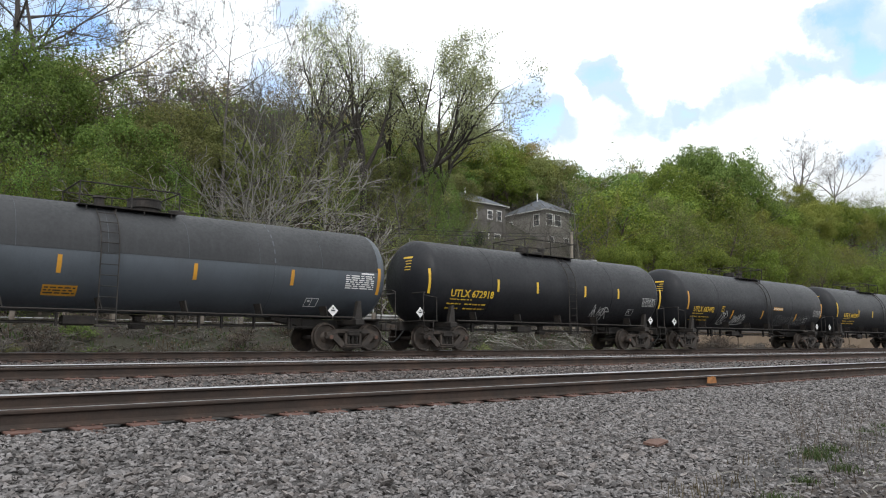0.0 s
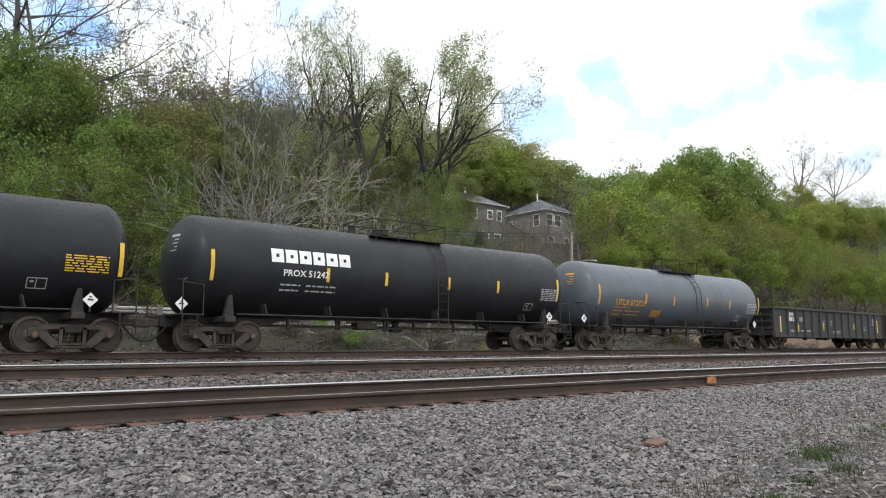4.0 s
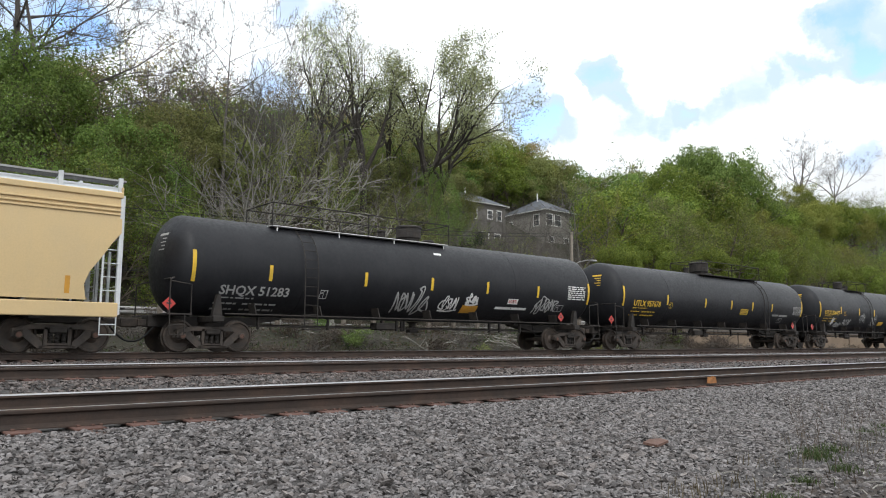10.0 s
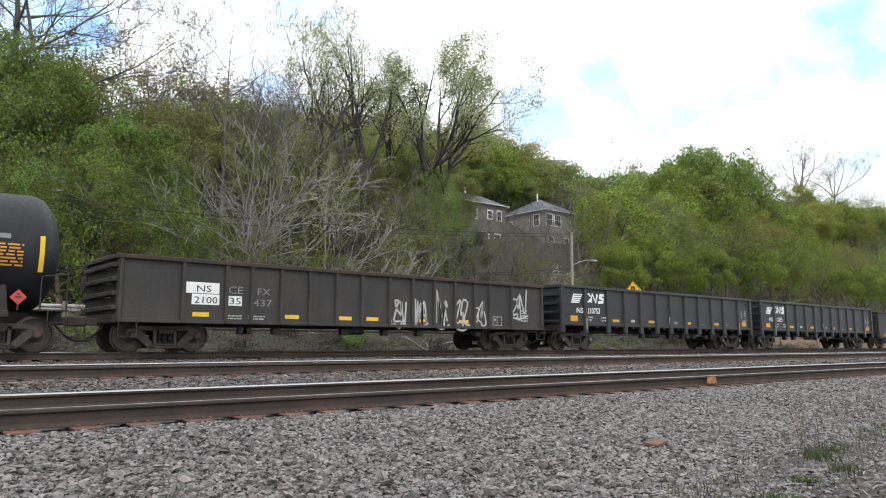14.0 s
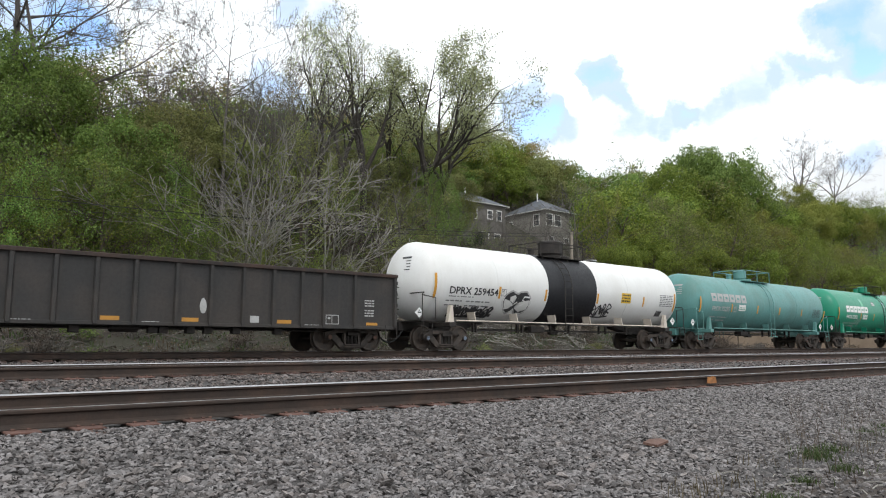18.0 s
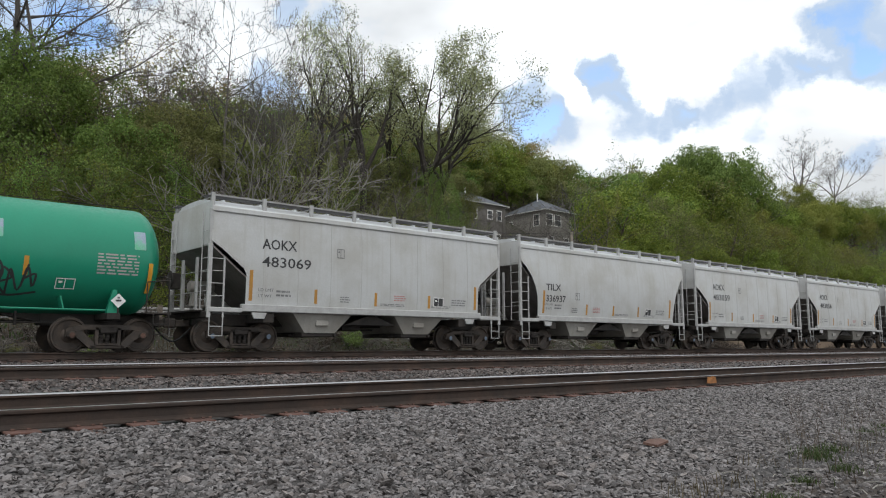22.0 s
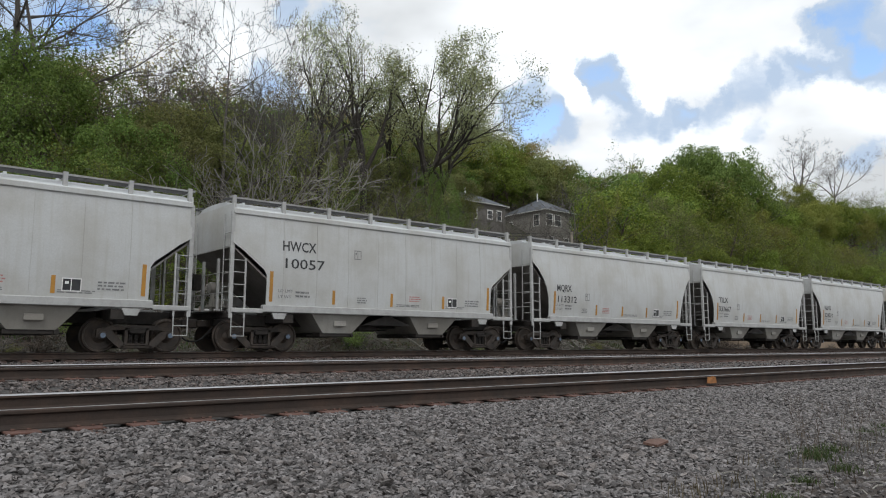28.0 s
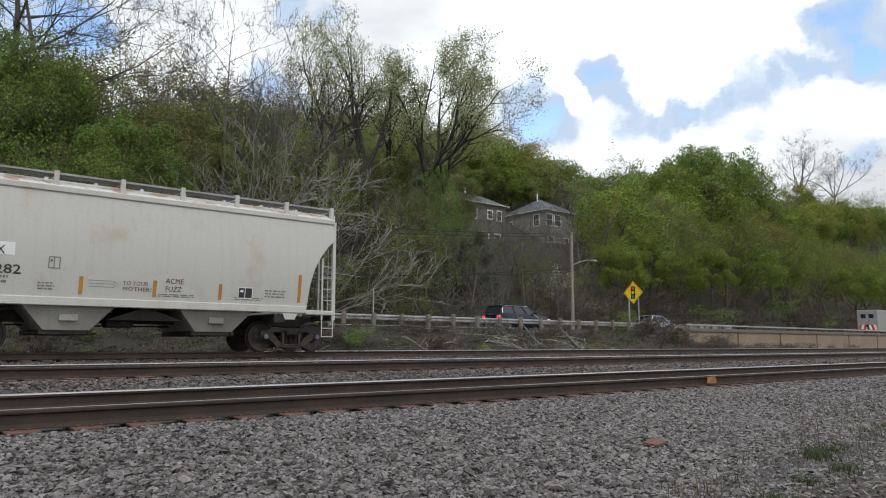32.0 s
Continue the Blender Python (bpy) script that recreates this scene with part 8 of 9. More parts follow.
def key_trees():
    """The large trees that stand out. Way, distance across, height, form, leaf, width."""
    rows = [
        # the high forked trees behind the road
        (.59, 55, 25, "tall_1", "leaf_pale", .8), (.665, 55, 25, "tall_2", "leaf_pale", .85), (.625, 56, 22, "tall_3", "leaf_pale", .75), (.79, 56, 23.5, "broad_1", "leaf_pale", .95), (.85, 57, 22.5, "broad_2", "leaf_pale", .85), (.735, 60, 22, "tall_5", "leaf_pale", .8),
        # leafless ones farther to the near end
        (.425, 54, 20.5, "bare_1", None, .8), (.485, 55, 17, "oak_1", None, .9), (.535, 57, 17.5, "oak_2", None, .8), (.56, 52, 14, "bare_2", None, .8), (.235, 60, 23, "bare_3", None, 1.0), (.16, 62, 25, "bare_1", None, 1.15), (.10, 62, 25, "bare_2", None, 1.1),
        # red-brown trees in bud behind the near end
        (.30, 62, 13, "twiggy_1", "leaf_brown", .9), (.352, 61, 12, "twiggy_2", "leaf_brown", .9),
        # pale arching thicket
        (.527, 45.6, 15, "arching_1", None, 1.25), (.61, 45.8, 12.5, "arching_2", None, 1.2), (.45, 46, 13, "arching_3", None, 1.0),
        # green masses at the near end
        (.14, 52, 14.0, "leafy_1", "leaf_green", .9), (.21, 53, 13.0, "leafy_2", "leaf_green", .95), (.27, 50, 10.0, "leafy_3", "leaf_green", .9), (.31, 50, 9.0, "leafy_1", "leaf_green", .9), (.13, 46.5, 8.5, "leafy_3", "leaf_green", .9),
        (.20, 46.5, 6.5, "leafy_2", "leaf_spring", 1.0), (.36, 47.5, 6.0, "leafy_1", "leaf_green", 1.0), (.05, 47, 8, "leafy_2", "leaf_green", .9), (.46, 49, 6.5, "budding_2", "leaf_olive", 1.0),
        (.28, 54, 11, "dome_1", "leaf_green", .9), (.33, 56, 11.5, "dome_2", "leaf_olive", .9), (.385, 58, 11, "dome_3", "leaf_olive", .9), (.24, 50, 9, "dome_2", "leaf_green", .9), (.45, 57, 10, "dome_1", "leaf_olive", .9), (.16, 58, 14, "dome_3", "leaf_green", .9),
        (.16, 46, 8.5, "budding_3", "leaf_spring", 1.1), (.22, 46, 9.5, "budding_1", "leaf_spring", 1.1), (.28, 46, 8.5, "budding_2", "leaf_spring", 1.1), (.34, 46, 7.5, "budding_1", "leaf_spring", 1.1), (.40, 46, 6.5, "budding_2", "leaf_spring", 1.1), (.455, 45.9, 6, "budding_3", "leaf_spring", 1.2), (.51, 45.8, 5.5, "budding_1", "leaf_spring", 1.2), (.57, 45.8, 5.5, "budding_2", "leaf_spring", 1.2), (.64, 46, 5, "budding_3", "leaf_olive", 1.2), (.71, 46, 5.5, "budding_2", "leaf_olive", 1.2), (.77, 46, 5.5, "budding_3", "leaf_olive", 1.2),
        (.56, 60, 10, "dome_2", "leaf_olive", .9), (.64, 62, 10, "dome_3", "leaf_olive", .9), (.73, 62, 11, "dome_1", "leaf_olive", .9), (.80, 60, 11, "dome_2", "leaf_green", .8), (.87, 62, 10, "dome_3", "leaf_olive", .8),
        # olive veil before the high trunks
        (.60, 60, 9.5, "budding_1", "leaf_olive", 1.0), (.645, 61, 10, "budding_3", "leaf_olive", 1.0), (.69, 60, 9.5, "budding_2", "leaf_olive", 1.0), (.74, 60, 10.5, "budding_1", "leaf_olive", 1.0), (.765, 50, 9, "budding_3", "leaf_olive", .9), (.79, 60, 11, "budding_2", "leaf_yellow", .9), (.56, 60, 9.5, "budding_2", "leaf_yellow", 1.0), (.71, 50, 6.5, "snag_2", None, 1.3), (.66, 50, 6.5, "snag_3", None, 1.3), (.50, 54, 9.5, "budding_1", "leaf_spring", 1.0),
        # middle: olive and green thicket up to the houses
        (.80, 50, 10, "budding_1", "leaf_olive", .9), (.86, 49, 9.0, "budding_2", "leaf_green", .8), (.80, 52, 10.5, "leafy_2", "leaf_green", .62), (.94, 50, 5.5, "snag_3", None, 1.1), (1.0, 52, 6.5, "snag_2", None, 1.3), (1.05, 50, 7, "snag_1", None, 1.2), (1.10, 53, 6.5, "snag_3", None, 1.2), (.97, 47, 5, "snag_1", None, 1.0), (.72, 49, 8.5, "budding_3", "leaf_olive", 1.0), (.905, 50, 7, "leafy_3", "needle", .7),
        (1.07, 48, 5.5, "budding_1", "leaf_olive", 1.0), (1.15, 47, 6, "bare_2", None, .9), (1.22, 48, 5, "budding_2", "leaf_olive", 1.0),
        # bare scrub and low growth before the houses
        (.90, 66, 5.5, "snag_1", None, 1.3), (.94, 68, 5.5, "snag_2", None, 1.3), (.975, 67, 6, "snag_3", None, 1.3), (1.01, 68, 5.5, "snag_1", None, 1.4), (1.05, 69, 6, "snag_2", None, 1.3), (1.09, 68, 5.5, "snag_3", None, 1.3), (1.13, 70, 6.5, "snag_1", None, 1.2), (1.19, 70, 8, "snag_2", None, 1.2),
        (.92, 64, 4, "budding_2", "leaf_olive", 1.2), (.99, 63, 3.6, "budding_3", "leaf_olive", 1.3), (1.07, 63, 3.8, "budding_1", "leaf_olive", 1.3), (.88, 68, 6.5, "dome_2", "needle", .6),
        # far end: bright greens
        (1.36, 49, 9.0, "dome_1", "leaf_spring", .8), (1.47, 50, 10, "dome_2", "leaf_spring", .85), (1.60, 50, 8.5, "dome_3", "leaf_spring", .9), (1.74, 50, 10, "dome_1", "leaf_spring", .85), (1.85, 52, 11, "budding_1", "leaf_spring", 1.1),
        (1.98, 50, 10.5, "dome_2", "leaf_spring", .85), (2.16, 51, 11, "dome_3", "leaf_spring", .85), (2.35, 50, 11, "budding_3", "leaf_spring", 1.1), (2.52, 50, 10.5, "dome_1", "leaf_spring", .85), (2.75, 50, 11, "dome_2", "leaf_spring", .85), (3.0, 50, 11, "dome_3", "leaf_spring", .85), (3.3, 50, 11, "leafy_1", "leaf_green", 1.0),
        (1.42, 57, 9.5, "dome_3", "leaf_spring", .9), (1.55, 58, 11, "budding_2", "leaf_olive", 1.1), (1.66, 58, 11.5, "dome_1", "leaf_spring", .9), (1.9, 59, 11, "dome_3", "leaf_spring", .9), (2.1, 60, 12, "dome_2", "leaf_yellow", .9), (2.3, 60, 12, "dome_1", "leaf_spring", .9), (2.55, 60, 12, "dome_3", "leaf_yellow", .9),
        # the big rounded trees over the far end
        (1.68, 67, 22.5, "dome_2", "leaf_green", .85), (1.79, 67, 24, "dome_1", "leaf_green", .85), (1.74, 64, 17.5, "dome_3", "leaf_spring", .9), (1.55, 66, 17, "dome_3", "leaf_spring", .9), (1.91, 67, 22, "dome_2", "leaf_green", .85), (2.02, 67, 18, "dome_3", "leaf_spring", .9), (2.10, 68, 14.5, "dome_1", "leaf_spring", .95), (2.2, 72, 17.5, "dome_2", "leaf_spring", .9), (2.36, 74, 18, "dome_3", "leaf_yellow", .9), (2.52, 74, 18, "dome_1", "leaf_spring", .9), (2.7, 74, 14.5, "dome_2", "leaf_yellow", .9), (2.88, 74, 15, "dome_3", "leaf_spring", .9), (3.1, 74, 15, "dome_1", "leaf_spring", .9),
    ]
    rnd = random.Random(8)
    for w, y, h, form, leaf, wide in rows:
        plant(form, w * y, y, h, leaf, lab(leaf, " beside the road" if y < 53 else " on the hillside"), rnd.uniform(0, 6.28), wide)
    fir(.565 * 78, 78, 13)
    plant("shrub_2", 1.125 * 52, 52, 3.6, "blossom", "small white-blossomed tree below the houses", 1.0, 1.2, "blossom_tree", "tree", "")


key_trees()


SKYLINE = [(.42, 34), (.47, 34.5), (.52, 36), (.58, 37), (.63, 38.5), (.69, 39), (.74, 39), (.79, 38.5), (.84, 40.5), (.88, 40.5), (.93, 40), (.97, 39.5), (1.01, 39), (1.05, 38.5), (1.10, 38), (1.15, 37.5), (1.22, 38), (1.29, 38.5), (1.36, 40), (1.43, 42)]


def hill_woods():
    rnd = random.Random(21)
    y = 51.0
    n = 0
    while y < 100:
        w = 0.02
        step = 6.0 + (y - 51) * .06
        while w < 3.6:
            x = w * y + rnd.uniform(-2, 2)
            yy = y + rnd.uniform(-2.2, 2.2)
            w += step * rnd.uniform(.8, 1.25) / y * (1 + .28 * w)
            if .82 < x / yy < 1.24 and 70 < yy < 84:       # where the houses stand
                continue
            r = rnd.random()
            far = x / yy > 1.3
            h = rnd.uniform(8, 12) * (1.3 if far and x / yy < 2.1 else 1.0)
            if .86 < x / yy < 1.22 and yy < 74:            # low bare scrub below the houses
                h, r = rnd.uniform(2.6, 4.0), .6 + r * .6
            if x / yy < .3 and r < .5:
                kind, leaf = "wood_%d" % rnd.randint(1, 3), rnd.choice(("leaf_green", "leaf_spring"))
            elif r < (.50 if far else .22):
                kind, leaf = "wood_%d" % rnd.randint(1, 3), rnd.choice(("leaf_spring", "leaf_spring", "leaf_green", "leaf_yellow"))
            elif r < .84:
                kind, leaf = "thin_%d" % rnd.randint(1, 3), rnd.choice(("leaf_olive", "leaf_yellow" if far else "leaf_olive", "leaf_olive", "leaf_spring" if far else "leaf_green"))
            else:
                kind, leaf = "snag_%d" % rnd.randint(1, 3), None
            if leaf and not far and yy > 78:
                leaf = rnd.choice((leaf, "leaf_bud", "leaf_yellow"))
            if yy < 58 and kind[0] in "wt":
                kind = "budding_%d" % rnd.randint(1, 3)
            plant(kind, x, yy, h, leaf, lab(leaf, " in the hillside wood"), rnd.uniform(0, 6.28), rnd.uniform(.9, 1.2))
            n += 1
        y += step * .95
    # lone leafless trees on the far skyline
    # the back of the hill behind the high trees, in bud
    for w, top in SKYLINE + [(a + .028, b + 1.0) for a, b in SKYLINE if .44 < a < 1.1]:
        x, yy = w * 98 + rnd.uniform(-1, 1), 98 + rnd.uniform(-4, 4)
        h = max(6.0, top - ground_z(x, yy))
        leaf = rnd.choice(("leaf_bud", "leaf_spring", "leaf_yellow", "leaf_olive"))
        if 1.16 < w < 1.40:
            plant("twiggy_%d" % rnd.randint(1, 3), x, yy, h, "leaf_brown", lab("leaf_brown", " on the crest of the hill"), rnd.uniform(0, 6.28), .8)
            continue
        plant("thin_%d" % rnd.randint(1, 3) if rnd.random() < .35 else "wood_%d" % rnd.randint(1, 3), x, yy, h, leaf, lab(leaf, " on the crest of the hill"), rnd.uniform(0, 6.28), min(1.2, 10.5 / h * 1.1))
    for i in range(22):
        w = .82 + .026 * i + rnd.uniform(-.01, .01)
        leaf = rnd.choice(("leaf_spring", "leaf_olive", "leaf_yellow", "leaf_green", "leaf_olive"))
        plant("wood_%d" % rnd.randint(1, 3), w * 86, 86 + rnd.uniform(-1.2, 1.2), rnd.uniform(6.5, 9), leaf, lab(leaf, " behind the houses"), rnd.uniform(0, 6.28), 1.1)
    for w, top in SKYLINE:
        x, yy = (w + .014) * 89 + rnd.uniform(-1, 1), 89 + rnd.uniform(-2, 2)
        leaf = rnd.choice(("leaf_spring", "leaf_olive", "leaf_yellow", "leaf_green"))
        plant("wood_%d" % rnd.randint(1, 3), x, yy, rnd.uniform(9, 11.5), leaf, lab(leaf, " below the crest of the hill"), rnd.uniform(0, 6.28), 1.15)
    plant("oak_1", 2.285 * 100, 100, max(12, 68 - ground_z(228.5, 100)), None, "leafless tree standing over the skyline", 1, 1.0)
    plant("oak_2", 2.53 * 100, 100, max(11, 66 - ground_z(253, 100)), None, "leafless tree standing over the skyline", 2, 1.2)


hill_woods()


def road_brush():
    rnd = random.Random(33)
    # thicket at the foot of the slope
    w = .05
    while w < 3.3:
        y = 45.6 + rnd.uniform(-.4, 1.6)
        leaf = rnd.choice(("leaf_green", "leaf_olive", "leaf_spring", "leaf_olive"))
        kind = "shrub_%d" % rnd.randint(1, 3) if rnd.random() < (.6 if w < .8 else .12) else "brush_%d" % rnd.randint(1, 2)
        plant(kind, w * y, y, rnd.uniform(1.8, 3.6), leaf if kind[0] == "s" else None, "scrubby bush at the foot of the slope" if kind[0] == "s" else "dry brush at the foot of the slope", rnd.uniform(0, 6), 1.2, "bush", "bush", "roadside bushes")
        w += rnd.uniform(1.6, 3.0) / y * (1 + .3 * w)
    # thin bare saplings and dead scrub on the slope below the houses
    for i in range(56):
        y = rnd.uniform(46.5, 63)
        x = y * rnd.uniform(.84, 1.24)
        if i % 3:
            plant("snag_%d" % rnd.randint(1, 3), x, y, rnd.uniform(3.5, 7.5), None, "thin bare sapling on the slope below the houses", rnd.uniform(0, 6), .55, "sapling", "tree", "saplings below the houses")
        else:
            plant("brush_1", x, y, rnd.uniform(1.6, 3.0), None, "dead scrub on the slope below the houses", rnd.uniform(0, 6), 1.2, "bush", "bush", "roadside bushes")
    # dark underbrush beneath the far trees
    for i in range(70):
        y = rnd.uniform(45.8, 50)
        x = y * rnd.uniform(1.22, 3.1)
        leaf = rnd.choice((None, None, None, None, None, "leaf_green"))
        plant("brush_1" if leaf is None else "shrub_%d" % rnd.randint(1, 3), x, y, rnd.uniform(2.0, 3.8), leaf, "dark tangled underbrush beside the road", rnd.uniform(0, 6), 1.4, "bush", "bush", "roadside bushes")
    # dark dead brush before the wall
    for i in range(46):
        x, y = rnd.uniform(44, 66) if i < 34 else rnd.uniform(60, 80), rnd.uniform(29.6, 31.3)
        plant("brush_1" if rnd.random() < .7 else "brush_2", x, y, rnd.uniform(.9, 2.0) if x < 58 else rnd.uniform(.5, 1.2), None, "dark dead brush before the wall", rnd.uniform(0, 6), 1.3, "weed_bush", "weed", "weeds on the bank")
    # bank between the train and the road
    w = .05
    while w < 2.0:
        y = rnd.uniform(25.6, 31.4)
        kind, leaf = ("brush_%d" % rnd.randint(1, 2), None) if rnd.random() < .90 else ("shrub_%d" % rnd.randint(1, 3), rnd.choice(("leaf_green", "leaf_olive")))
        if w > 1.75:
            kind, leaf = "brush_%d" % rnd.randint(1, 2), None
        plant(kind, w * y, y, rnd.uniform(.5, 1.2) if y > 27.5 else rnd.uniform(.3, .8), leaf, "dead weed stems on the bank" if leaf is None else "low green weed bush on the bank", rnd.uniform(0, 6), 1.5, "weed_bush", "weed", "weeds on the bank")
        w += rnd.uniform(.16, .36) / y * (1 + .4 * w)


road_brush()


def blades(name, spots, h, mat, seed, n, lean=.35, wid=.012):
    rng = np.random.default_rng(seed)
    vs, fs = [], []
    for x, y, r in spots:
        for i in range(n):
            a, b = x + rng.normal(0, r), y + rng.normal(0, r)
            z = ground_z(a, b)
            hh = h * rng.uniform(.4, 1.2)
            t = rng.uniform(0, 6.28)
            lx, ly = math.cos(t) * lean * hh * rng.uniform(.2, 1.2), math.sin(t) * lean * hh * rng.uniform(.2, 1.2)
            px, py = math.sin(t) * wid, -math.cos(t) * wid
            o = len(vs)
            vs += [(a - px, b - py, z - .02), (a + px, b + py, z - .02), (a + lx * .4 + px * .7, b + ly * .4 + py * .7, z + hh * .6), (a + lx * .4 - px * .7, b + ly * .4 - py * .7, z + hh * .6), (a + lx, b + ly, z + hh)]
            fs += [(o, o + 1, o + 2, o + 3), (o + 3, o + 2, o + 4)]
    me = bpy.data.meshes.new(name)
    me.from_pydata(vs, [], fs)
    me.materials.append(M[mat])
    return new(name, me)


def grasses():
    rnd = random.Random(3)
    bank = []
    for i in range(520):
        y = rnd.uniform(25.2, 32)
        w = rnd.uniform(.08, 1.7)
        bank.append((w * y, y, .25))
    tagged(blades("bank_grass", bank[:260], .2, "grass", 1, 16, wid=.018), "patchy green grass on the bank", "grass", kind="stuff")
    tagged(blades("dry_bank_grass", bank[260:], .28, "dry_grass", 2, 9, wid=.014), "dead straw-coloured grass on the bank", "grass", kind="stuff")
    k = Kit()
    for i in range(420):
        y = rnd.uniform(25.4, 31.2)
        x = y * rnd.uniform(.1, 1.65)
        z = ground_z(x, y)
        a, ln = rnd.uniform(0, 6.28), rnd.uniform(.3, 1.3)
        p = Vector((x, y, z + .03))
        q = p + Vector((math.cos(a) * ln, math.sin(a) * ln * .5, rnd.uniform(0, .45) * ln))
        m_ = p.lerp(q, .5) + Vector((rnd.gauss(0, .06), rnd.gauss(0, .06), .04))
        k.path([p, m_, q], rnd.uniform(.010, .028), 4)
    tagged(solid("fallen_sticks", k, "bark_grey", "bleached dead sticks lying on the bank", "sticks"), kind="stuff")
    rng = np.random.default_rng(71)
    for nm, mt, cnt, sz in (("leaf_litter", "litter_brown", 9000, .06), ("leaf_litter", "litter_pale", 3500, .05), ("ground_ivy", "grass", 6000, .07)):
        y = rng.uniform(25.0, 32.0, cnt)
        x = y * rng.uniform(.06, 1.72, cnt)
        if mt == "grass":
            keep = np.array([noise.noise((a * .35, b * .5, 7.0)) > .08 for a, b in zip(x, y)])
            x, y = x[keep], y[keep]
        c = np.stack([x, y, [ground_z(a, b) + .02 for a, b in zip(x, y)]], 1)
        c[:, 2] += rng.uniform(0, .05 if mt != "grass" else .12, len(c))
        ob = new(nm, blades_at(nm, c, np.array([0, -.3, 1.0]) + rng.normal(0, .5, c.shape), sz, mt, rng))
        tagged(ob, "low green creeping plants on the bank" if mt == "grass" else "dead leaves and chips strewn over the bank", "plants" if mt == "grass" else "leaf litter", kind="stuff")
    wall = [(rnd.uniform(52, 95), 33.2 + rnd.uniform(0, .5), .2) for i in range(90)]
    tagged(blades("verge_grass", wall, .7, "dry_grass", 4, 16, wid=.02), "dry tall grass along the road edge", "grass", kind="stuff")


grasses()


# ---------- ballast ----------
def stone_shape(seed):
    """A broken angular stone: the hull of a few scattered corners, about one unit across."""
    rnd = random.Random(seed)
    bm = bmesh.new()
    sx, sy, sz = rnd.uniform(.95, 1.3), rnd.uniform(.65, 1.0), rnd.uniform(.48, .8)
    for i in range(8):
        d = Vector((rnd.gauss(0, 1), rnd.gauss(0, 1), rnd.gauss(0, 1))).normalized() * rnd.uniform(.44, .58)
        bm.verts.new((d.x * sx, d.y * sy, d.z * sz))
    r = bmesh.ops.convex_hull(bm, input=bm.verts)
    bmesh.ops.delete(bm, geom=[g for g in r["geom_interior"] if isinstance(g, bmesh.types.BMVert)], context="VERTS")
    bmesh.ops.triangulate(bm, faces=bm.faces)
    bm.verts.index_update()
    vs = np.array([v.co[:] for v in bm.verts])
    fs = np.array([[v.index for v in f.verts] for f in bm.faces])
    bm.free()
    return vs, fs


STONES = [stone_shape(i) for i in range(12)]


def scatter(name, spots, sizes, seed, mat="stone", label="", facets=None):
    """Loose stones as one heap."""
    rng = np.random.default_rng(seed)
    V, F, o = [], [], 0
    which = rng.integers(0, len(STONES), len(spots))
    for w in range(len(STONES)):
        idx = np.nonzero(which == w)[0]
        vs, fs = STONES[w]
        n = len(idx)
        if n == 0:
            continue
        a, t = rng.uniform(0, 6.2832, n), rng.uniform(-.9, .9, n)
        ca, sa, ct, st = np.cos(a), np.sin(a), np.cos(t), np.sin(t)
        x, y, z = vs[:, 0][None], vs[:, 1][None], vs[:, 2][None]
        y2, z2 = y * ct[:, None] - z * st[:, None], y * st[:, None] + z * ct[:, None]
        X, Y = x * ca[:, None] - y2 * sa[:, None], x * sa[:, None] + y2 * ca[:, None]
        s = sizes[idx][:, None]
        P = np.stack([X * s, Y * s, z2 * s], 2) + spots[idx][:, None, :]
        V.append(P.reshape(-1, 3))
        F.append((fs[None] + (np.arange(n) * len(vs))[:, None, None] + o).reshape(-1, 3))
        o += n * len(vs)
    V, F = np.concatenate(V), np.concatenate(F)
    me = bpy.data.meshes.new(name)
    me.vertices.add(len(V))
    me.vertices.foreach_set("co", V.astype(np.float32).ravel())
    me.loops.add(F.size)
    me.loops.foreach_set("vertex_index", F.astype(np.int32).ravel())
    me.polygons.add(len(F))
    me.polygons.foreach_set("loop_start", np.arange(0, F.size, 3, dtype=np.int32))
    me.polygons.foreach_set("loop_total", np.full(len(F), 3, dtype=np.int32))
    me.update(calc_edges=True)
    me.shade_flat()
    me.materials.append(M[mat])
    return tagged(new(name, me), label, "gravel", kind="stuff")


def spots_in(x0, x1, y0, y1, density, seed, lift=0.0, wmin=.10, wmax=3.2):
    rng = np.random.default_rng(seed)
    n = int((x1 - x0) * (y1 - y0) * density)
    x, y = rng.uniform(x0, x1, n), rng.uniform(y0, y1, n)
    ok = (x / np.maximum(y, .1) > wmin) & (x / np.maximum(y, .1) < wmax)
    if y0 == 2.25:                       # the shoulder draws back from a patch of bare earth
        ok &= y + rng.normal(0, .12, n) > 2.25 + .55 * np.clip((x - 3.6) / 1.6, 0, 1)
    x, y = x[ok], y[ok]
    z = np.array([ground_z(a, b) for a, b in zip(x, y)]) + lift
    return np.stack([x, y, z], 1)


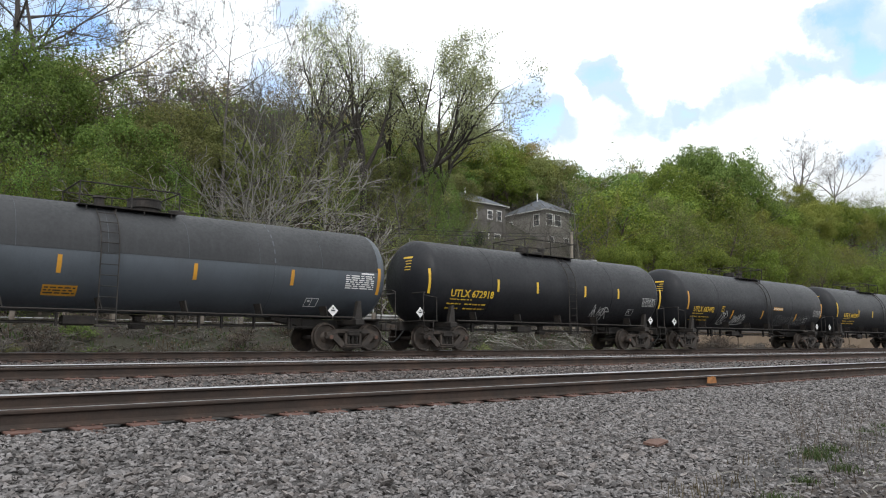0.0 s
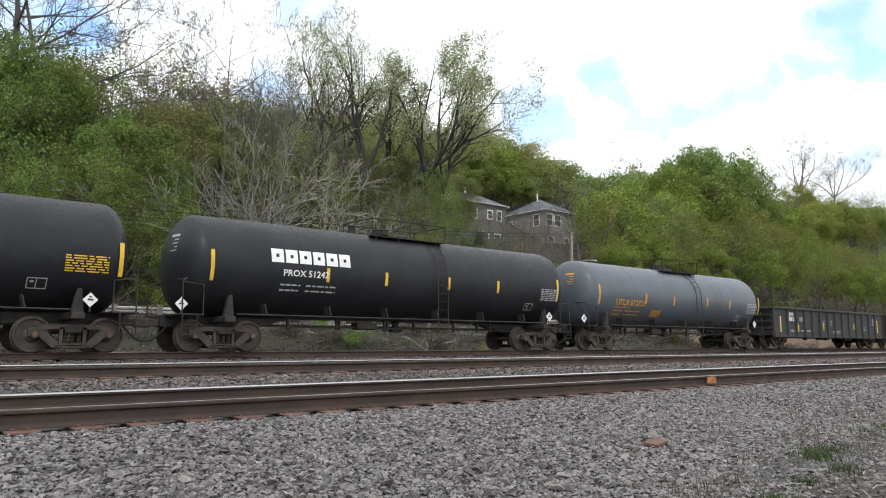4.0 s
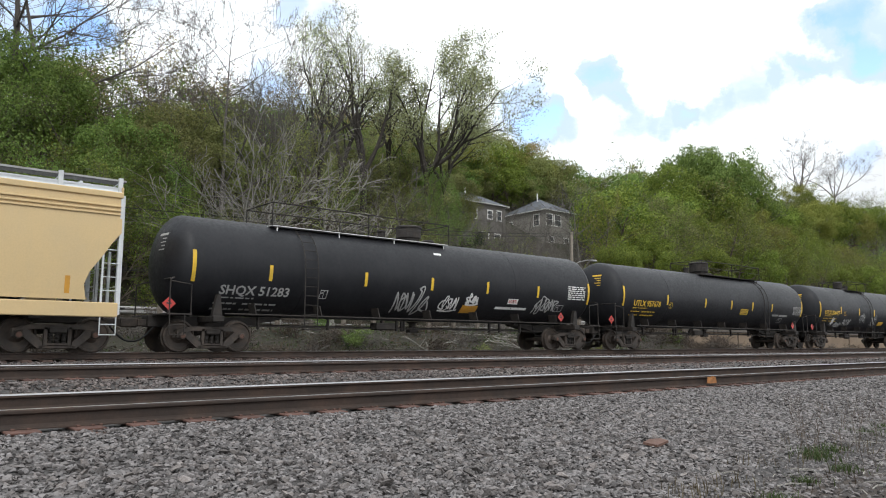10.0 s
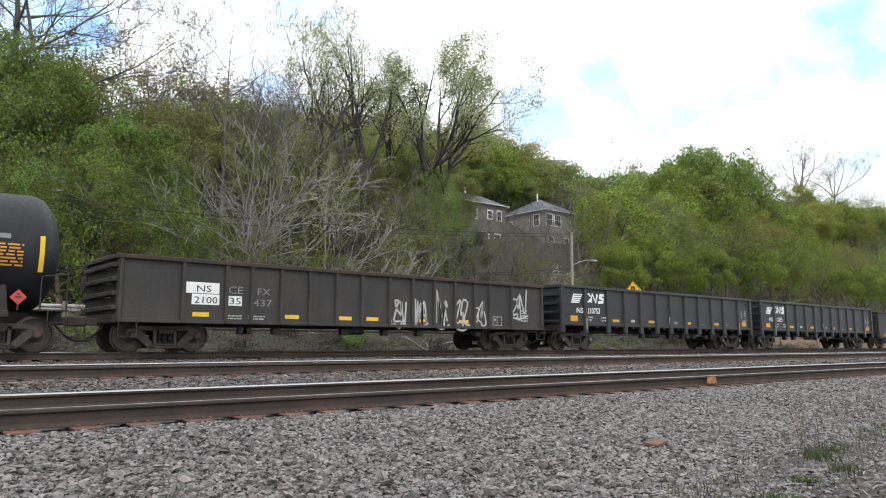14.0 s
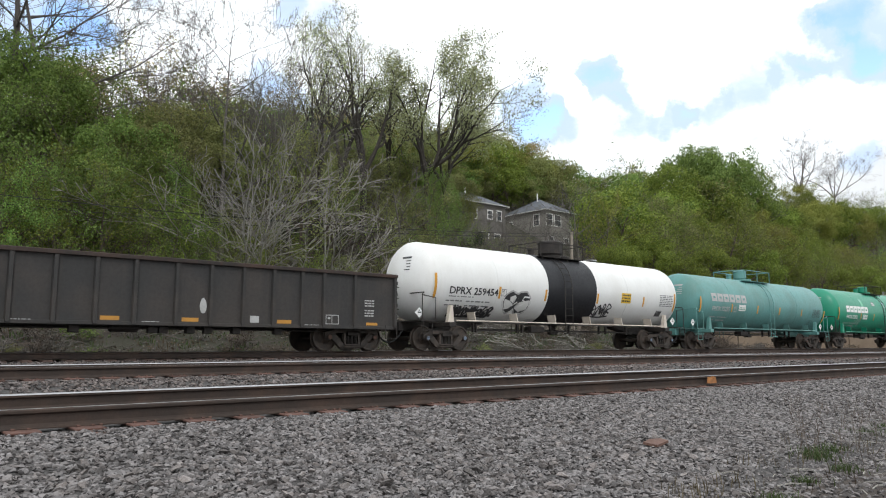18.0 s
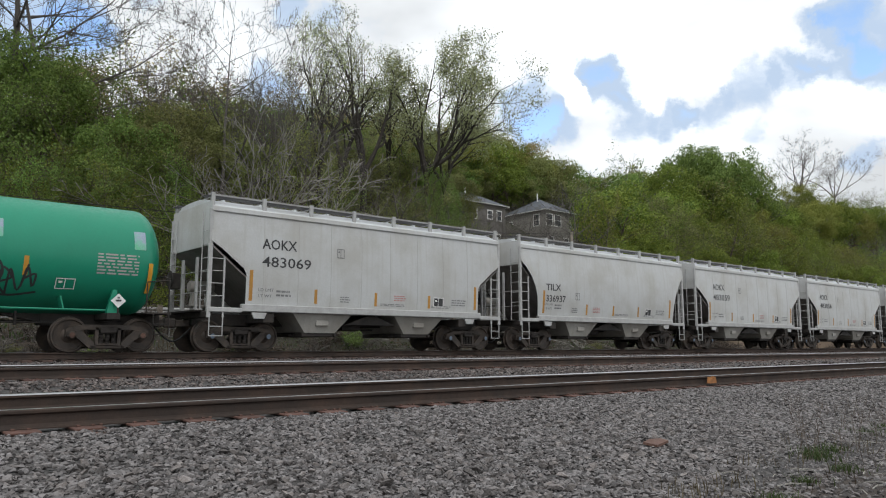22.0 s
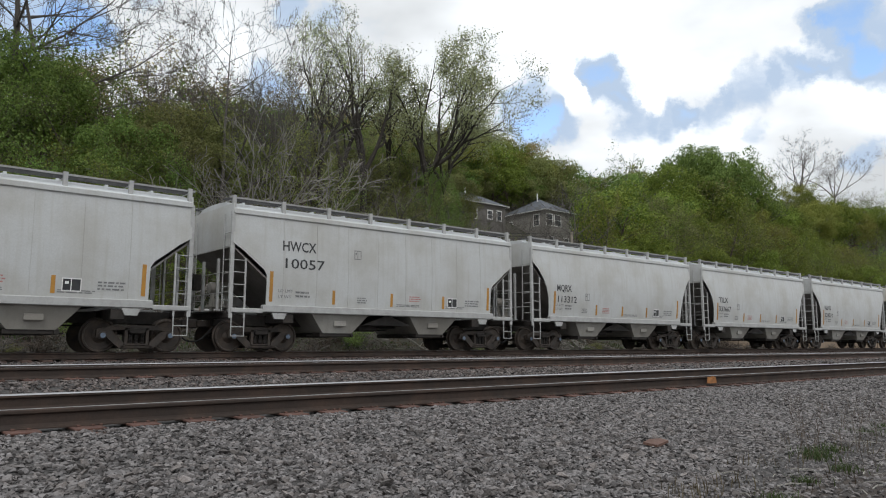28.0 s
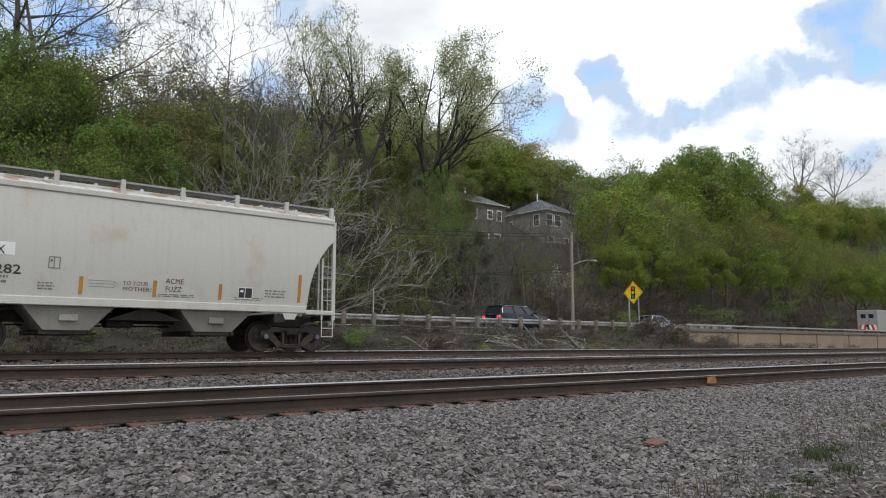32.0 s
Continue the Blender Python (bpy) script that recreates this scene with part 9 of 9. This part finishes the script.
def ballast():
    rng = np.random.default_rng(5)
    a = spots_in(.2, 9, 2.25, 5.0, 1150, 1, .006)
    scatter("ballast_near", a, rng.uniform(.024, .064, len(a)), 2, label="angular grey crushed stone by the track")
    a = spots_in(.5, 12, 5.0, 7.0, 620, 31, .010)
    scatter("ballast_shoulder", a, rng.uniform(.03, .07, len(a)), 32, label="angular grey crushed stone at the tie ends")
    a = spots_in(7, 20, 2.25, 5.0, 520, 3, .008)
    scatter("ballast_middle", a, rng.uniform(.035, .07, len(a)), 4, label="angular grey crushed stone by the track")
    a = spots_in(11, 26, 4.8, 7.0, 260, 33, .010)
    scatter("ballast_middle", a, rng.uniform(.045, .08, len(a)), 34, label="angular grey crushed stone by the track")
    a = spots_in(18, 60, 2.6, 6.85, 75, 5, .01)
    scatter("ballast_far", a, rng.uniform(.06, .12, len(a)), 6, label="grey crushed stone along the track")
    a = spots_in(1.0, 16, 9.0, 11.6, 260, 7, .008)
    scatter("ballast_between", a, rng.uniform(.04, .085, len(a)), 8, mat="stone_dull", label="grey crushed stone between the tracks")
    a = spots_in(12, 50, 9.0, 11.6, 60, 9, .012)
    scatter("ballast_between", a, rng.uniform(.06, .12, len(a)), 10, mat="stone_dull", label="grey crushed stone between the tracks")
    a = spots_in(1.0, 40, 11.4, 12.4, 70, 35, .0)
    scatter("ballast_cribs", a, rng.uniform(.04, .08, len(a)), 36, mat="stone_dull", label="grey crushed stone in the cribs of the track")
    a = spots_in(1.5, 55, 14.0, 21.0, 26, 11, .012)
    scatter("ballast_third_track", a, rng.uniform(.05, .10, len(a)), 12, mat="stone_dull", label="grey crushed stone beneath the train")
    a = spots_in(3, 60, 22.8, 25.2, 14, 13, .012)
    scatter("ballast_verge", a, rng.uniform(.05, .12, len(a)), 14, label="grey crushed stone beyond the train")
    a = spots_in(1.5, 10, 1.75, 2.3, 260, 21, .006)
    scatter("ballast_edge", a, rng.uniform(.02, .055, len(a)), 22, label="thinning crushed stone at the ballast edge")
    a = spots_in(.5, 10, .9, 2.35, 420, 15, .004)
    scatter("loose_stones", a, rng.uniform(.012, .042, len(a)), 16, label="scattered small stones on bare dirt")
    a = spots_in(3.4, 12, 2.0, 2.95, 900, 25, .004)
    scatter("earth_stones", a, rng.uniform(.010, .036, len(a)), 26, label="small stones and chips trodden into bare earth")
    a = spots_in(-14, .6, 2.25, 6.85, 150, 27, .006, wmin=-9, wmax=.2)
    scatter("ballast_beyond", a, rng.uniform(.04, .085, len(a)), 28, label="angular grey crushed stone by the track")
    a = spots_in(-14, 2.0, 9.0, 18, 16, 29, .012, wmin=-9, wmax=.12)
    scatter("ballast_beyond", a, rng.uniform(.05, .11, len(a)), 30, label="grey crushed stone between the tracks")
    # stones near enough to be told apart singly
    bed = thing("ballast_bed", "loose crushed stones on the ballast shoulder", "ballast", pose(0, 0, 0), kind="structure")
    rnd = random.Random(7)
    shapes = []
    for vs, fs in STONES[:8]:
        me = bpy.data.meshes.new("stone")
        me.from_pydata(vs.tolist(), [], fs.tolist())
        me.materials.append(M["stone_piece"])
        shapes.append(me)
    for i in range(290):
        y = rnd.uniform(2.6, 5.2)
        x = y * rnd.uniform(.16, 1.7)
        s = rnd.uniform(.045, .085)
        part("stone", rnd.choice(shapes), None, bed, at=pose(x, y, ground_z(x, y) + .028, rnd.uniform(-30, 30), rnd.uniform(-30, 30), rnd.uniform(0, 360)) @ Matrix.Scale(s, 4))


ballast()


def lineside_bits():
    k = Kit()
    k.prism([(-.09, -.03), (.08, -.055), (.11, .0), (.05, .05), (-.06, .06)], "z", 0, .014)
    x, y = 5.18, 3.52
    solid("rusty_scrap", k, "rust", "flat rusty scrap plate lying on the stones", "scrap", at=pose(x, y, ground_z(x, y) + .03, 4, -4, 20) @ Matrix.Scale(1.35, 4))
    k = Kit().prism([(-.10, -.06), (.10, -.06), (.085, .03), (.03, .04), (.02, .0), (-.03, .01), (-.07, .035)], "y", -.025, .02)
    solid("rail_marker", k, "orange", "orange marker block clamped to the rail", "marker", at=pose(12.27, 7.13, .045) @ Matrix.Scale(1.2, 4))
    # leaning weed stems by the camera's far end
    rnd = random.Random(9)
    for i in range(14):
        x, y = 7.3 + rnd.uniform(-1.5, 2.6), 2.35 + rnd.uniform(-.55, .35)
        tall = rnd.uniform(.14, .36)
        ob = thing("dry_weed", "thin dry weed stems on bare dirt", "weed", pose(x, y, ground_z(x, y), 0, 0, rnd.uniform(0, 360)), "weeds by the ballast")
        for j in range(rnd.randint(2, 5)):
            k = Kit()
            lx, ly = rnd.gauss(0, .16) * tall, rnd.gauss(0, .16) * tall
            pts = [(0, 0, -.02), (lx * .3, ly * .3, tall * .4), (lx * .7, ly * .7, tall * .75), (lx, ly, tall)]
            k.path(pts, .0022, 4)
            for q in range(5):
                t = rnd.uniform(.35, 1)
                p = Vector(pts[1]).lerp(Vector(pts[3]), (t - .35) / .65)
                k.rod(p, p + Vector((rnd.gauss(0, .05), rnd.gauss(0, .05), rnd.uniform(.01, .07))), .0014, 3)
            part("stem", k, "twig_pale" if j % 2 else "bark_brown", ob)
    spots = [(7.2, 2.05, .12), (6.5, 1.75, .10), (5.6, 1.55, .06), (7.6, 2.2, .1), (5.1, 1.35, .05)]
    tagged(blades("weed_tufts", spots, .09, "grass", 12, 60, .8, .006), "small green weed tufts on bare dirt", "weeds", kind="stuff")
    spots = [(rnd.uniform(4.3, 9), rnd.uniform(1.2, 2.3), .2) for i in range(22)]
    tagged(blades("dry_tufts", spots, .12, "dry_grass", 13, 4, .9, .003), "sparse dry grass stems on bare dirt", "weeds", kind="stuff")


lineside_bits()


def branch_debris():
    """Cut pale branches lying about on the bank between the last track and the guardrail."""
    rnd = random.Random(77)
    for i in range(70):
        near = rnd.random() < .6
        x, y = (rnd.uniform(29, 38) if near else rnd.uniform(16, 50)), rnd.uniform(26.2, 31.0)
        z = ground_z(x, y) + .06
        k = Kit()
        az, ln = rnd.uniform(-.6, 3.7), rnd.uniform(.8, 2.4)
        pts, p, d = [], Vector((0, 0, 0)), Vector((math.cos(az), math.sin(az), rnd.uniform(-.05, .35)))
        for j in range(6):
            pts.append(tuple(p))
            d = (d + Vector((rnd.gauss(0, .18), rnd.gauss(0, .18), rnd.gauss(-.04, .12)))).normalized()
            q = p + d * ln / 5
            q.z = max(q.z, ground_z(x + q.x, y + q.y) - z + .03)
            if j > 0:
                e = (d + Vector((rnd.gauss(0, .7), rnd.gauss(0, .7), rnd.uniform(0, .6)))).normalized() * ln * rnd.uniform(.15, .35)
                k.rod(p, p + e, .016, 4, .009)
            p = q
        k.path(pts, rnd.uniform(.018, .036), 5)
        solid("fallen_branch", k, "twig_pale", "pale dead branch lying on the bank", "branch", at=pose(x, y, z), group="dead branches on the bank")


branch_debris()


def earth_corner():
    """Bare earth, weeds and litter beyond the edge of the stones."""
    rnd = random.Random(44)
    green = [(5.78, 2.55, .07), (5.65, 2.45, .07), (5.95, 2.62, .08), (6.2, 2.6, .06), (7.6, 2.85, .1), (5.25, 2.12, .05), (3.95, 1.95, .05), (4.6, 2.1, .04), (8.2, 2.9, .08)]
    tagged(blades("weed_tuft", green, .065, "grass", 31, 80, 1.3, .004), "dark green grass tufts on bare earth", "grass", kind="stuff")
    dry = [(3.9 + rnd.uniform(-.35, .5), 2.36 + rnd.uniform(-.12, .12), .07) for i in range(9)] + [(5.4 + rnd.uniform(-.6, 2.5), 2.6 + rnd.uniform(-.15, .4), .08) for i in range(10)]
    tagged(blades("dry_tuft", dry, .10, "dry_grass", 32, 9, .9, .003), "straw-coloured dead grass on bare earth", "grass", kind="stuff")
    k = Kit()
    for i in range(60):
        x, y = rnd.uniform(3.6, 8.5), rnd.uniform(1.7, 2.75)
        a, ln = rnd.uniform(0, 6.28), rnd.uniform(.04, .22)
        p = Vector((x, y, ground_z(x, y) + .012))
        k.path([p, p + Vector((math.cos(a) * ln * .5, math.sin(a) * ln * .5, .012)), p + Vector((math.cos(a) * ln, math.sin(a) * ln, .003))], rnd.uniform(.002, .005), 4)
    tagged(solid("dead_twig_litter", k, "twig_pale", "dead twigs lying on bare earth", "twigs"), kind="stuff")
    k = Kit()
    for i in range(55):
        x, y = rnd.uniform(5.6, 10.5), 0
        y = x * rnd.uniform(.34, .47)
        h = rnd.uniform(.08, .26)
        p = Vector((x, y, ground_z(x, y)))
        q = p + Vector((rnd.gauss(0, .05), rnd.gauss(0, .05), h))
        k.path([p, p.lerp(q, .5) + Vector((rnd.gauss(0, .015), 0, 0)), q], .002, 4)
        for j in range(4):
            b = p.lerp(q, rnd.uniform(.4, .95))
            k.rod(b, b + Vector((rnd.gauss(0, .05), rnd.gauss(0, .04), rnd.uniform(.02, .07))), .0012, 3)
    tagged(solid("dead_weed_stalks", k, "bark_brown", "thin dead weed stalks standing in the stones", "weeds"), kind="stuff")


earth_corner()


# ---------- what moves ----------
SPEED = 14.8
TRAIN = [(t, 14.8 * t) for t in range(0, 33, 4)]


def motions():
    home = {c: c.matrix_basis.translation.x for c in CARS}
    for c in CARS:
        walk(c, [(t, pose(home[c] - d, YC, ZC)) for t, d in TRAIN])
    for ob, x_at, t_at, v, y in TRAFFIC:
        walk(ob, [(t, pose(x_at - v * (t_at - t), y, ROAD_Z + .01)) for t in (0, 8, 16, 24, 32)])
    start = {ob: (x_at, t_at) for ob, x_at, t_at, v, y in TRAFFIC}
    for ob, w, x, y, v in TRAFFIC_WHEELS:
        xa, ta = start[ob]
        t0, t1 = max(0.0, ta - 2.5), min(32.0, ta + 2.5)
        sc = w.scale.x
        n = int((t1 - t0) * v / .34 / radians(80)) + 2
        rows = [(0.0, pose(x, y, .34 * sc))]
        for i in range(n + 1):
            t = t0 + (t1 - t0) * i / n
            if frame(t) > frame(rows[-1][0]):
                rows.append((t, pose(x, y, .34 * sc, 0, math.degrees((t - t0) * v / .34), 0)))
        if frame(32) > frame(rows[-1][0]):
            rows.append((32.0, rows[-1][1]))
        walk(w, rows)
    for car, w, q in WHEELS:
        x0 = home[car]
        t0, t1 = max(0.0, (x0 - 75) / SPEED), min(32.0, (x0 + 10) / SPEED)
        rows = [(0.0, pose(q, 0, WR))] if t0 > 0.05 else []
        n = max(2, int((t1 - t0) * SPEED / WR / radians(80)) + 1)
        for i in range(n + 1):
            t = t0 + (t1 - t0) * i / n
            a = -math.degrees((t - t0) * SPEED / WR)
            rows.append((t, pose(q, 0, WR, 0, a, 0)))
        if t1 < 31.9:
            rows.append((32.0, rows[-1][1]))
        keep = []
        for t, m in rows:
            if not keep or frame(t) > frame(keep[-1][0]):
                keep.append((t, m))
        walk(w, keep)


motions()
